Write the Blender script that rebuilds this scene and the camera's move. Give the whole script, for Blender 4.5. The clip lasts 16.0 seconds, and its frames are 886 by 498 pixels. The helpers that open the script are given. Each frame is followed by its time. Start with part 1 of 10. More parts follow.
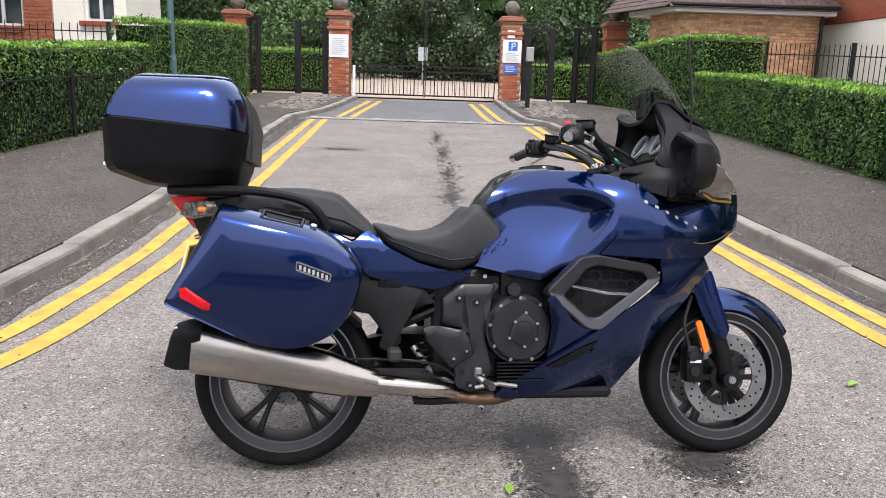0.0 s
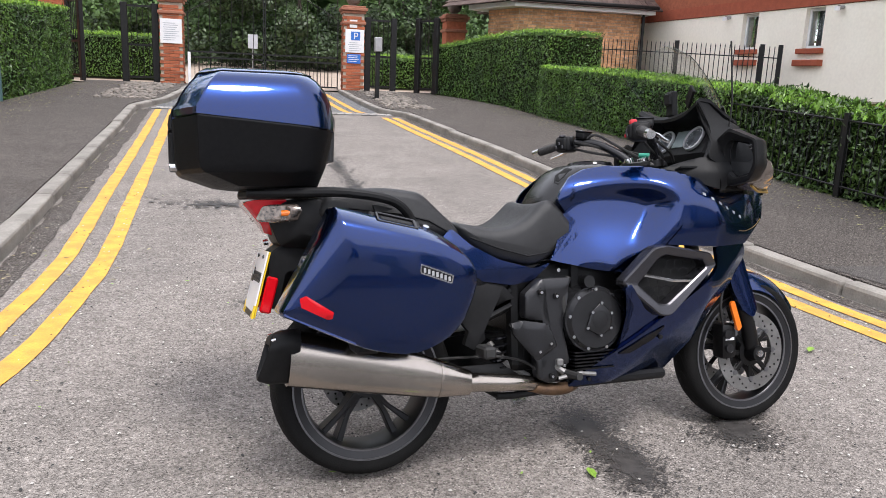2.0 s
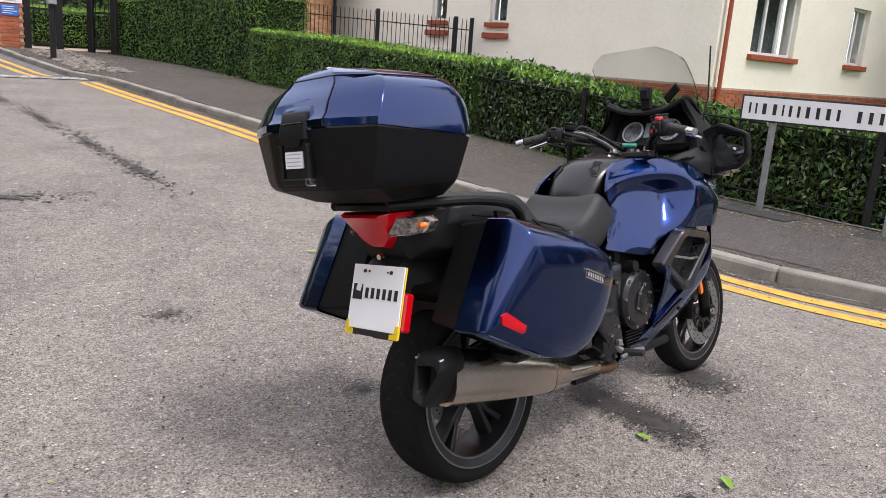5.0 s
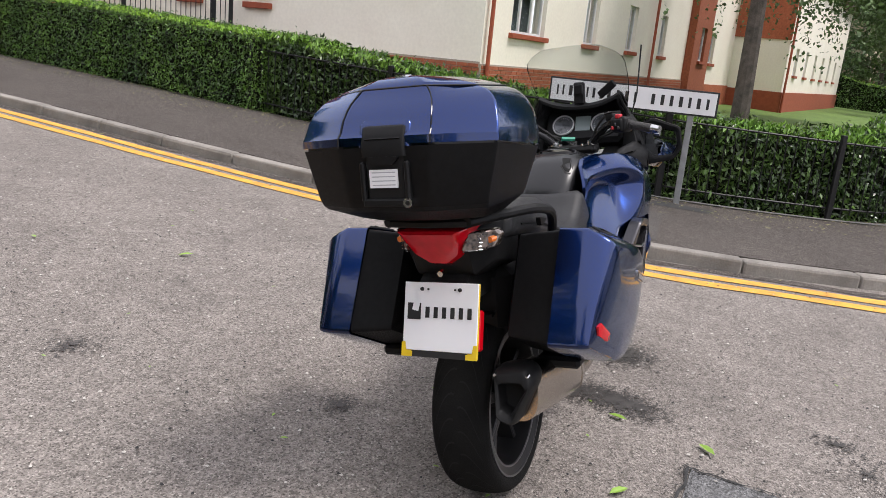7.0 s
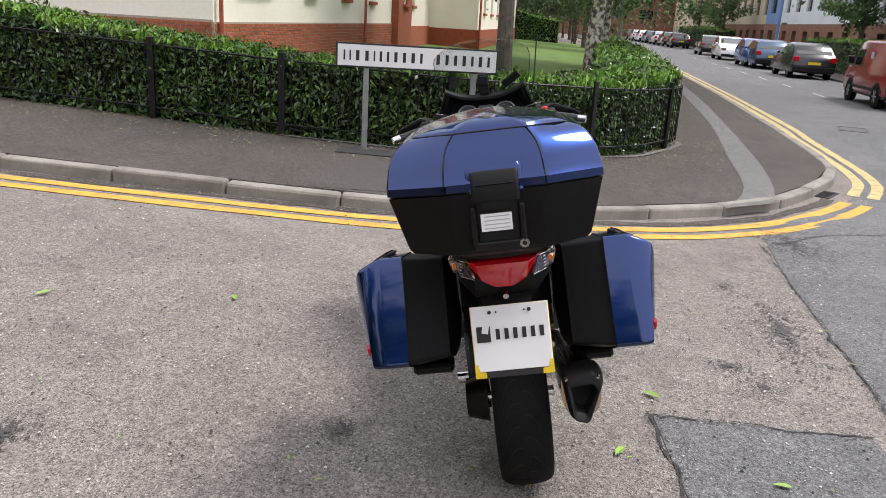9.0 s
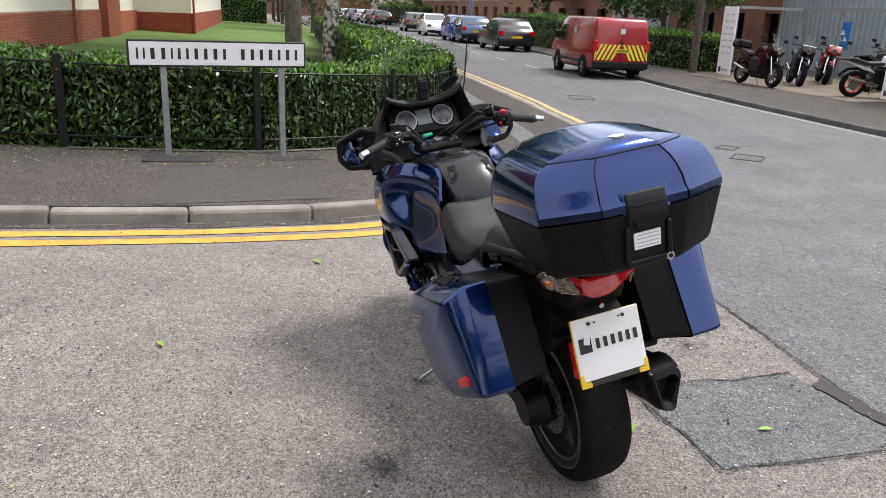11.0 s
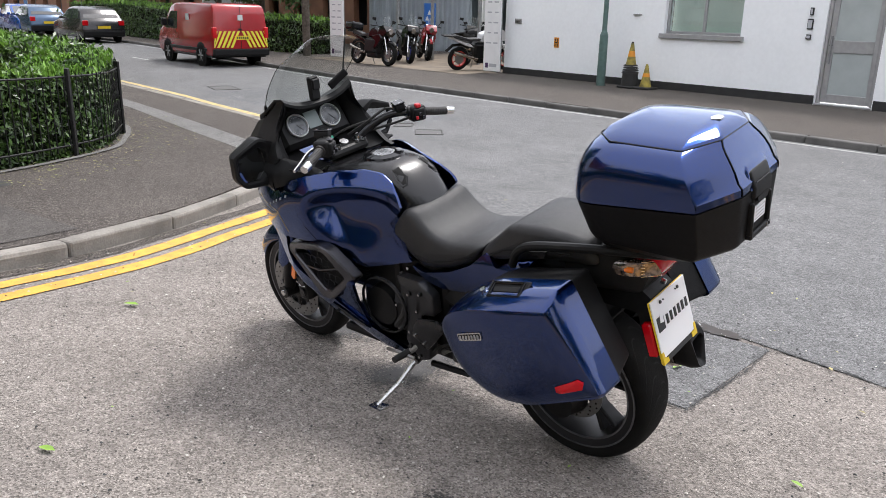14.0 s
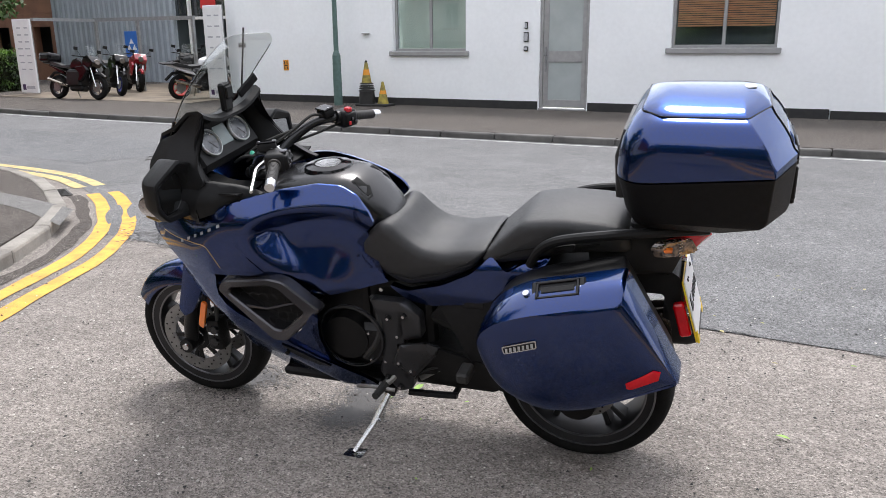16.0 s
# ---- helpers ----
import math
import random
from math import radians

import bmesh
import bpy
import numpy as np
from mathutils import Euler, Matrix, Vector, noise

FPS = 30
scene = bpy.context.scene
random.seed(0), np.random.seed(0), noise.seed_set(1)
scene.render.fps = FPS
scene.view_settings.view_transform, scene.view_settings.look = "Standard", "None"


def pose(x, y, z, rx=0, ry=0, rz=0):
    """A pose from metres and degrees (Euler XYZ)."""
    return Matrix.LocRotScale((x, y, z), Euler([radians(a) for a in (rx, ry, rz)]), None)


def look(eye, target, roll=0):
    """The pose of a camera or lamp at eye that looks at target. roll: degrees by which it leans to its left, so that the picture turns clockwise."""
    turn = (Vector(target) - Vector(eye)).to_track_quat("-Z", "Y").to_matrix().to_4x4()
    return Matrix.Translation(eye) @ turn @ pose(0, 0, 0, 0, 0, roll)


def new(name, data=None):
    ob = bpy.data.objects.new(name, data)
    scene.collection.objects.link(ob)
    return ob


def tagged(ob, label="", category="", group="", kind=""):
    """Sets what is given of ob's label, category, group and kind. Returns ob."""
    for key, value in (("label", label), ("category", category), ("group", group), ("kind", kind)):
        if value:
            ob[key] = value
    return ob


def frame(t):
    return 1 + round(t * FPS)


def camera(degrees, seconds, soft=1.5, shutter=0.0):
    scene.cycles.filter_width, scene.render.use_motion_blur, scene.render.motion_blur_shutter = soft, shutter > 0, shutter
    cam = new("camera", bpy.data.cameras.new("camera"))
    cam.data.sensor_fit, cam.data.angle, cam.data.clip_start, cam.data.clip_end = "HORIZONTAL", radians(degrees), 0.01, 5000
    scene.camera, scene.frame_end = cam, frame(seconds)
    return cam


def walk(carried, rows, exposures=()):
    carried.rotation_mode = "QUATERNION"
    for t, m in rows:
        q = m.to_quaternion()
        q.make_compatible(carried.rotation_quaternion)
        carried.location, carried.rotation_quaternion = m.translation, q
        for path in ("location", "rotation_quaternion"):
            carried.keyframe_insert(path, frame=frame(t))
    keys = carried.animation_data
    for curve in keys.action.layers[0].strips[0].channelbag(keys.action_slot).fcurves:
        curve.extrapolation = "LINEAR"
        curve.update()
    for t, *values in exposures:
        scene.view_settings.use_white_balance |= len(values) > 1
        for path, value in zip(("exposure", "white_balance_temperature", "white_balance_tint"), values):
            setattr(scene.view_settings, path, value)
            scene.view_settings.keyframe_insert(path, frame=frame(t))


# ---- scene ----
cam = camera(59.1, 16.0, soft=0.75)
METRES, EYE, TILT, LEAN, TURN = 8.065, 1.42, -0.05, 0.1, 0.0
ROWS = [
    (0.0, 0.0, 0.0, 0.0, 0.41, -11.79, -1.95),
    (0.5, -0.0354, -0.008, 0.0006, -3.45, -11.76, -2.05),
    (1.0, -0.0566, -0.0032, -0.0014, -6.18, -11.74, -1.92),
    (1.5, -0.0786, 0.0071, -0.0011, -9.22, -11.87, -2.17),
    (2.0, -0.1102, 0.0115, -0.0006, -13.14, -12.04, -2.54),
    (2.5, -0.1412, 0.0163, 0.0002, -17.56, -12.16, -3.09),
    (3.0, -0.1657, 0.0337, -0.0012, -21.55, -12.02, -3.16),
    (3.5, -0.189, 0.047, 0.0002, -25.43, -12.47, -3.64),
    (6.0, -0.3156, 0.145, 0.0065, -48.22, -13.51, -4.3),
    (6.5, -0.3283, 0.1721, 0.0061, -53.07, -13.55, -4.79),
    (7.0, -0.34, 0.1958, 0.0084, -58.26, -14.02, -5.34),
    (7.5, -0.3616, 0.2268, 0.0092, -65.0, -13.9, -5.3),
    (8.0, -0.3829, 0.2576, 0.0181, -70.47, -14.38, -4.65),
    (8.5, -0.3827, 0.2857, 0.024, -74.88, -15.54, -3.56),
    (9.0, -0.3829, 0.3163, 0.03, -80.63, -16.46, -3.2),
    (9.5, -0.3862, 0.3551, 0.0327, -87.06, -16.48, -3.21),
    (12.0, -0.3438, 0.5032, 0.0414, -111.63, -17.22, -2.26),
    (12.5, -0.3291, 0.5269, 0.0431, -117.29, -17.04, -2.67),
    (13.0, -0.3112, 0.5579, 0.0443, -122.81, -17.19, -1.87),
    (13.5, -0.2895, 0.5784, 0.0404, -127.86, -17.54, -0.89),
    (14.0, -0.2655, 0.5967, 0.0349, -132.03, -17.11, -1.01),
    (14.5, -0.2395, 0.6128, 0.0272, -136.95, -15.74, -0.99),
    (15.0, -0.2069, 0.6324, 0.023, -143.06, -14.94, -0.6),
    (15.5, -0.1799, 0.6385, 0.0196, -148.48, -14.99, 0.14),
    (16.0, -0.153, 0.6412, 0.0183, -153.87, -15.19, 0.68),
]
EXPOSURES = [(0.0, 1.09, 6270, 12), (7.0, 0.80, 6500, 14), (9.5, 0.92, 6480, 12), (12.0, 0.99, 6450, 11), (16.0, 1.10, 6370, 11)]
walk(cam, [(t, pose(0, 0, EYE, TILT, LEAN, TURN) @ pose(METRES * x, METRES * y, METRES * z, 90 + pitch, roll, yaw)) for t, x, y, z, yaw, pitch, roll in ROWS], EXPOSURES)

# ---- light: bright overcast, soft sun from the south ----
SUN_EL, SUN_AZ = radians(62), radians(166)   # azimuth from +y, clockwise
world = bpy.data.worlds.new("sky")
scene.world = world
world.use_nodes = True
wn = world.node_tree
sky = wn.nodes.new("ShaderNodeTexSky")
sky.sky_type, sky.sun_disc = "NISHITA", False
sky.sun_elevation, sky.sun_rotation = SUN_EL, SUN_AZ
sky.air_density, sky.dust_density, sky.ozone_density = 1.0, 2.5, 0.8
soften = wn.nodes.new("ShaderNodeMix")
soften.data_type = "RGBA"
soften.inputs[0].default_value = 0.78
soften.inputs[7].default_value = (8.2, 8.2, 8.5, 1)
wn.links.new(sky.outputs[0], soften.inputs[6])
wn.links.new(soften.outputs[2], wn.nodes["Background"].inputs[0])
wn.nodes["Background"].inputs[1].default_value = 0.12
sun_data = bpy.data.lights.new("sun", "SUN")
sun_data.energy, sun_data.angle, sun_data.color = 1.4, radians(15), (1.0, 0.97, 0.93)
sun = new("sun", sun_data)
sun.matrix_world = look((0, 0, 30), (-math.sin(SUN_AZ) * 30, -math.cos(SUN_AZ) * 30, 30 - 30 * math.tan(SUN_EL)))

# ---- materials ----
def material(name, base, other=None, rough=0.6, metal=0.0, scale=8.0, fine=0.0, bump=0.0, rough_var=0.0, coat=0.0, per_piece=0.0, per_island=0.0, flakes=0.0, spec=0.5, sharp=0.0):
    """A surface with variation at two scales: base mixed with other by broad noise, fine grain, and relief."""
    m = bpy.data.materials.new(name)
    m.use_nodes = True
    nt = m.node_tree
    N, L = nt.nodes, nt.links
    b = N["Principled BSDF"]
    b.inputs["Roughness"].default_value, b.inputs["Metallic"].default_value = rough, metal
    b.inputs["Specular IOR Level"].default_value = spec
    b.inputs["Coat Weight"].default_value = coat
    b.inputs["Coat Roughness"].default_value = 0.03
    other = other or tuple(c * 0.8 for c in base)
    co = N.new("ShaderNodeTexCoord")
    n1 = N.new("ShaderNodeTexNoise")
    n1.inputs["Scale"].default_value, n1.inputs["Detail"].default_value = scale, 5
    L.new(co.outputs["Object"], n1.inputs["Vector"])
    ramp = N.new("ShaderNodeMapRange")
    ramp.inputs[1].default_value, ramp.inputs[2].default_value = 0.32 + sharp, 0.68 - sharp
    L.new(n1.outputs["Fac"], ramp.inputs[0])
    mix = N.new("ShaderNodeMix")
    mix.data_type = "RGBA"
    mix.inputs[6].default_value, mix.inputs[7].default_value = (*base, 1), (*other, 1)
    L.new(ramp.outputs[0], mix.inputs[0])
    out = mix.outputs[2]
    n2 = None
    if fine or bump:
        n2 = N.new("ShaderNodeTexNoise")
        n2.inputs["Scale"].default_value, n2.inputs["Detail"].default_value = scale * 14, 3
        L.new(co.outputs["Object"], n2.inputs["Vector"])
    def scaled(source, lo, hi):
        nonlocal out
        r = N.new("ShaderNodeMapRange")
        r.inputs[1].default_value, r.inputs[2].default_value, r.inputs[3].default_value, r.inputs[4].default_value = 0.0, 1.0, lo, hi
        L.new(source, r.inputs[0])
        hsv = N.new("ShaderNodeHueSaturation")
        L.new(r.outputs[0], hsv.inputs["Value"])
        L.new(out, hsv.inputs["Color"])
        out = hsv.outputs[0]
    if fine:
        scaled(n2.outputs["Fac"], 1 - fine * 1.6, 1 + fine * 1.6)
    if per_piece:
        info = N.new("ShaderNodeObjectInfo")
        scaled(info.outputs["Random"], 1 - per_piece, 1 + per_piece)
    if per_island:
        geo = N.new("ShaderNodeNewGeometry")
        scaled(geo.outputs["Random Per Island"], 1 - per_island, 1 + per_island)
    L.new(out, b.inputs["Base Color"])
    if rough_var:
        r = N.new("ShaderNodeMapRange")
        r.inputs[3].default_value, r.inputs[4].default_value = max(0.02, rough - rough_var), min(1, rough + rough_var)
        L.new(n1.outputs["Fac"], r.inputs[0])
        L.new(r.outputs[0], b.inputs["Roughness"])
    if bump:
        bp = N.new("ShaderNodeBump")
        bp.inputs["Strength"].default_value, bp.inputs["Distance"].default_value = min(1, bump), 0.006
        L.new(n2.outputs["Fac"], bp.inputs["Height"])
        L.new(bp.outputs[0], b.inputs["Normal"])
    return m


def asphalt(name, dark, light, stone, patches, chip=150.0, pale=0.06):
    """Worn surface dressing: stones of many shades in dark binder, odd pale stones, fine mottling, faint broad wear."""
    m = bpy.data.materials.new(name)
    m.use_nodes = True
    N, L = m.node_tree.nodes, m.node_tree.links
    b = N["Principled BSDF"]
    b.inputs["Specular IOR Level"].default_value = 0.3
    co = N.new("ShaderNodeTexCoord")

    def cells(scale, stretch=1.0):
        v = N.new("ShaderNodeTexVoronoi")
        v.inputs["Scale"].default_value = scale
        L.new(co.outputs["Object"], v.inputs["Vector"])
        sep = N.new("ShaderNodeSeparateColor")
        L.new(v.outputs["Color"], sep.inputs[0])
        return v, sep.outputs[0], sep.outputs[1]

    def ranged(source, lo, hi, v0, v1):
        r = N.new("ShaderNodeMapRange")
        for k, q in enumerate((lo, hi, v0, v1)):
            r.inputs[1 + k].default_value = q
        L.new(source, r.inputs[0])
        return r.outputs[0]

    def noisy(scale, detail, shift, rough=0.6):
        n = N.new("ShaderNodeTexNoise")
        n.inputs["Scale"].default_value, n.inputs["Detail"].default_value, n.inputs["Roughness"].default_value = scale, detail, rough
        mp = N.new("ShaderNodeMapping")
        mp.inputs["Location"].default_value = (shift, -shift * 1.7, 0)
        L.new(co.outputs["Object"], mp.inputs["Vector"])
        L.new(mp.outputs[0], n.inputs["Vector"])
        return n.outputs["Fac"]

    def blend(fac, base, col):
        mx = N.new("ShaderNodeMix")
        mx.data_type = "RGBA"
        L.new(fac, mx.inputs[0])
        L.new(base, mx.inputs[6])
        mx.inputs[7].default_value = (*col, 1)
        return mx.outputs[2]

    v, shade, odd = cells(chip)
    cr = N.new("ShaderNodeValToRGB")
    cr.color_ramp.elements[0].position, cr.color_ramp.elements[0].color = 0.0, (*dark, 1)
    cr.color_ramp.elements[1].position, cr.color_ramp.elements[1].color = 1.0, (*stone, 1)
    for at, col in ((0.45, light), (0.85, tuple(0.65 * p + 0.35 * q for p, q in zip(light, stone)))):
        e = cr.color_ramp.elements.new(at)
        e.color = (*col, 1)
    L.new(shade, cr.inputs[0])
    out = cr.outputs[0]

    def scaled(value):
        nonlocal out
        hsv = N.new("ShaderNodeHueSaturation")
        L.new(value, hsv.inputs["Value"])
        L.new(out, hsv.inputs["Color"])
        out = hsv.outputs[0]

    scaled(ranged(noisy(0.3, 3, 0.0), 0.3, 0.7, 1 - patches * 0.5, 1 + patches * 0.5))
    scaled(ranged(noisy(1.7, 8, 3.0, 0.7), 0.3, 0.7, 1 - patches, 1 + patches))
    scaled(ranged(noisy(14.0, 6, 7.0, 0.75), 0.32, 0.68, 0.84, 1.16))
    scaled(ranged(noisy(48.0, 4, 5.0, 0.7), 0.35, 0.65, 0.78, 1.20))
    worn = ranged(noisy(0.9, 9, 11.0, 0.7), 0.57, 0.68, 1.0, 1 - patches * 1.3)
    scaled(worn)
    v2, s2, o2 = cells(chip * 0.5)
    near = ranged(v2.outputs["Distance"], 0.28, 0.36, 1.0, 0.0)
    pick = ranged(s2, 1 - pale, 1 - pale + 0.01, 0.0, 1.0)
    both = N.new("ShaderNodeMath")
    both.operation = "MULTIPLY"
    L.new(near, both.inputs[0])
    L.new(pick, both.inputs[1])
    out = blend(both.outputs[0], out, tuple(min(0.75, c * 1.25) for c in stone))
    pit = N.new("ShaderNodeMath")
    pit.operation = "MULTIPLY"
    L.new(near, pit.inputs[0])
    L.new(ranged(o2, 0.90, 0.92, 0.0, 0.85), pit.inputs[1])
    out = blend(pit.outputs[0], out, tuple(c * 0.5 for c in dark))
    L.new(out, b.inputs["Base Color"])
    L.new(ranged(worn, 1 - patches, 1.0, 0.7, 0.9), b.inputs["Roughness"])
    bp = N.new("ShaderNodeBump")
    bp.inputs["Strength"].default_value, bp.inputs["Distance"].default_value = 0.8, 0.006
    L.new(v.outputs["Distance"], bp.inputs["Height"])
    L.new(bp.outputs[0], b.inputs["Normal"])
    return m


def glass(name, tint=(0.9, 0.95, 0.95), rough=0.0, alpha=None):
    m = bpy.data.materials.new(name)
    m.use_nodes = True
    b = m.node_tree.nodes["Principled BSDF"]
    b.inputs["Base Color"].default_value = (*tint, 1)
    b.inputs["Roughness"].default_value = rough
    b.inputs["Transmission Weight"].default_value = 1.0
    b.inputs["IOR"].default_value = 1.45
    return m


M = dict(
    forecourt=material("sandy_concrete", (0.21, 0.168, 0.122), (0.13, 0.107, 0.08), 0.85, scale=1.6, fine=0.16, bump=0.3),
    road=asphalt("road_asphalt", (0.110, 0.098, 0.088), (0.235, 0.211, 0.191), (0.385, 0.347, 0.316), 0.17, 165, 0.05),
    road_main=asphalt("main_road_asphalt", (0.078, 0.078, 0.079), (0.160, 0.160, 0.161), (0.29, 0.29, 0.29), 0.17, 165, 0.03),
    road_new=asphalt("patch_asphalt", (0.045, 0.046, 0.048), (0.135, 0.137, 0.141), (0.33, 0.33, 0.33), 0.12, 130, 0.04),
    pave=asphalt("pavement_asphalt", (0.019, 0.0162, 0.0142), (0.073, 0.0625, 0.055), (0.25, 0.222, 0.198), 0.16, 150, 0.05),
    pave_patch=asphalt("pavement_repair", (0.036, 0.032, 0.029), (0.088, 0.080, 0.074), (0.20, 0.185, 0.17), 0.12, 190, 0.03),
    pave_strip=asphalt("pavement_strip", (0.09, 0.088, 0.085), (0.19, 0.185, 0.178), (0.28, 0.27, 0.26), 0.10, 190, 0.03),
    kerb=material("kerb_concrete", (0.29, 0.27, 0.24), (0.19, 0.175, 0.155), 0.9, scale=5, fine=0.2, bump=0.5, per_piece=0.10),
    kerb_dark=material("kerb_granite", (0.13, 0.125, 0.12), (0.08, 0.078, 0.075), 0.9, scale=5, fine=0.25, bump=0.5, per_piece=0.15),
    yellow=material("yellow_road_paint", (0.75, 0.385, 0.055), (0.58, 0.285, 0.055), 0.75, scale=9, fine=0.16, bump=0.5, sharp=0.05),
    yellow_pale=material("worn_yellow_paint", (0.62, 0.48, 0.19), (0.36, 0.29, 0.15), 0.8, scale=9, fine=0.2, bump=0.5),
    white_line=material("white_road_paint", (0.5, 0.5, 0.48), (0.25, 0.25, 0.24), 0.8, scale=7, fine=0.3, bump=0.5),
    grit_pale=material("pale_chipping", (0.55, 0.52, 0.48), (0.40, 0.38, 0.35), 0.8, scale=30, per_island=0.3),
    tar=material("tar_joint", (0.02, 0.02, 0.02), (0.05, 0.05, 0.05), 0.8, scale=20, fine=0.2),
    stain=material("damp_stain", (0.035, 0.032, 0.03), (0.07, 0.064, 0.06), 0.6, scale=25, fine=0.3),
    soil=material("soil", (0.06, 0.045, 0.03), (0.03, 0.024, 0.017), 0.95, scale=9, fine=0.3, bump=0.8),
    earth=material("rough_grass_ground", (0.07, 0.10, 0.03), (0.10, 0.09, 0.05), 0.95, scale=1.2, fine=0.3, bump=0.8),
    lawn=material("lawn_grass", (0.12, 0.20, 0.033), (0.075, 0.135, 0.024), 0.9, scale=1.6, fine=0.3, bump=0.9),
    puddle=material("muddy_water", (0.034, 0.026, 0.021), (0.022, 0.017, 0.014), 0.4, spec=0.25, scale=14, fine=0.3),
    gravel=material("pale_gravel", (0.44, 0.35, 0.28), (0.34, 0.27, 0.215), 0.95, scale=3, fine=0.25, bump=0.7),
    cobble=material("cobble_stone", (0.22, 0.19, 0.16), (0.10, 0.09, 0.08), 0.85, scale=14, fine=0.2, bump=0.4, per_island=0.35),
    sett=material("granite_sett", (0.40, 0.38, 0.36), (0.28, 0.265, 0.25), 0.85, scale=12, fine=0.2, bump=0.4, per_piece=0.25),
    new_growth=material("fresh_leaf", (0.30, 0.50, 0.06), (0.19, 0.37, 0.04), 0.4, scale=2.0, per_island=0.35),
    fresh_laurel=material("fresh_laurel_leaf", (0.20, 0.36, 0.05), (0.12, 0.25, 0.035), 0.32, scale=2.5, per_island=0.4),
    hedge=material("privet_leaf", (0.11, 0.215, 0.03), (0.042, 0.10, 0.016), 0.33, scale=2.0, per_island=0.6),
    # near-black green puts the shade inside a hedge into the colour
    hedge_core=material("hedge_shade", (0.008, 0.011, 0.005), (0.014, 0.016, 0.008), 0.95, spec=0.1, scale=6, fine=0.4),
    laurel=material("laurel_leaf", (0.075, 0.140, 0.024), (0.024, 0.055, 0.012), 0.3, scale=2.5, per_island=0.65),
    tree_leaf=material("tree_leaf", (0.085, 0.155, 0.035), (0.04, 0.085, 0.02), 0.55, scale=0.5, per_island=0.45),
    bush_leaf=material("dark_bush_leaf", (0.05, 0.085, 0.025), (0.022, 0.042, 0.014), 0.5, scale=0.7, per_island=0.5),
    birch_leaf=material("birch_leaf", (0.12, 0.19, 0.06), (0.06, 0.11, 0.03), 0.55, scale=0.8, per_island=0.4),
    bark=material("brown_bark", (0.12, 0.10, 0.08), (0.05, 0.042, 0.033), 0.95, scale=12, fine=0.35, bump=1.0),
    birch_bark=material("birch_bark", (0.62, 0.58, 0.52), (0.09, 0.075, 0.06), 0.85, scale=7, fine=0.2, bump=0.6, sharp=0.1),
    iron=material("black_painted_iron", (0.008, 0.008, 0.009), (0.014, 0.0135, 0.013), 0.45, spec=0.3, scale=30, fine=0.15),
    brick=material("red_brick", (0.42, 0.125, 0.055), (0.30, 0.085, 0.04), 0.88, scale=14, fine=0.2, bump=0.4, per_piece=0.22),
    brick_stuff=material("red_brick_wall", (0.40, 0.115, 0.055), (0.29, 0.085, 0.042), 0.88, scale=14, fine=0.2, bump=0.4, per_island=0.18),
    debris=material("dry_leaf_bits", (0.40, 0.33, 0.19), (0.22, 0.25, 0.08), 0.8, scale=4, per_island=0.6),
    brick_buff=material("buff_brick", (0.66, 0.38, 0.20), (0.42, 0.22, 0.115), 0.88, scale=14, fine=0.2, bump=0.4, per_island=0.30),
    brick_band=material("red_brick_band", (0.36, 0.085, 0.04), (0.28, 0.065, 0.032), 0.85, scale=8, fine=0.2, bump=0.3),
    mortar=material("mortar", (0.42, 0.36, 0.29), (0.34, 0.29, 0.23), 0.95, scale=30, fine=0.2),
    stone_cap=material("terracotta_cap", (0.36, 0.15, 0.09), (0.26, 0.105, 0.065), 0.85, scale=10, fine=0.2, bump=0.4),
    stone_ball=material("weathered_stone", (0.20, 0.175, 0.15), (0.11, 0.10, 0.085), 0.9, scale=10, fine=0.25, bump=0.6),
    cream=material("cream_render", (0.90, 0.85, 0.74), (0.86, 0.80, 0.69), 0.85, scale=1.2, fine=0.05, bump=0.25),
    white_wall=material("white_painted_render", (0.91, 0.93, 0.95), (0.87, 0.89, 0.91), 0.8, scale=0.9, fine=0.03, bump=0.25),
    plinth=material("black_plinth_paint", (0.018, 0.018, 0.02), (0.03, 0.03, 0.03), 0.6, scale=9, fine=0.2),
    tile=material("dark_roof_tile", (0.115, 0.075, 0.062), (0.075, 0.052, 0.045), 0.85, scale=8, fine=0.2, bump=0.4, per_island=0.25),
    upvc=material("white_window_plastic", (0.78, 0.78, 0.77), (0.72, 0.72, 0.71), 0.35, scale=5),
    grey_frame=material("grey_aluminium_frame", (0.38, 0.38, 0.385), (0.32, 0.32, 0.325), 0.45, 0.3, scale=9),
    # dark colour stands for the lack of light in rooms
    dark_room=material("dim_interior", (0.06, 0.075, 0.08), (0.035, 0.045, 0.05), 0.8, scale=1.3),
    curtain=material("pale_net_curtain", (0.55, 0.62, 0.56), (0.46, 0.53, 0.48), 0.9, scale=2.0),
    blind=material("brown_slat_blind", (0.55, 0.27, 0.14), (0.42, 0.20, 0.11), 0.6, scale=6, per_piece=0.1),
    pane=glass("window_pane"),
    lamp_green=material("green_grey_column_paint", (0.10, 0.165, 0.15), (0.07, 0.12, 0.11), 0.5, scale=10, fine=0.1),
    lamp_blue=material("teal_column_paint", (0.085, 0.16, 0.17), (0.065, 0.125, 0.135), 0.5, scale=10, fine=0.1),
    galv=material("galvanised_steel", (0.33, 0.34, 0.345), (0.26, 0.265, 0.27), 0.5, 0.6, scale=12, fine=0.1),
    corrugated=material("grey_cladding", (0.36, 0.40, 0.44), (0.29, 0.325, 0.36), 0.5, 0.2, scale=1.2, fine=0.06),
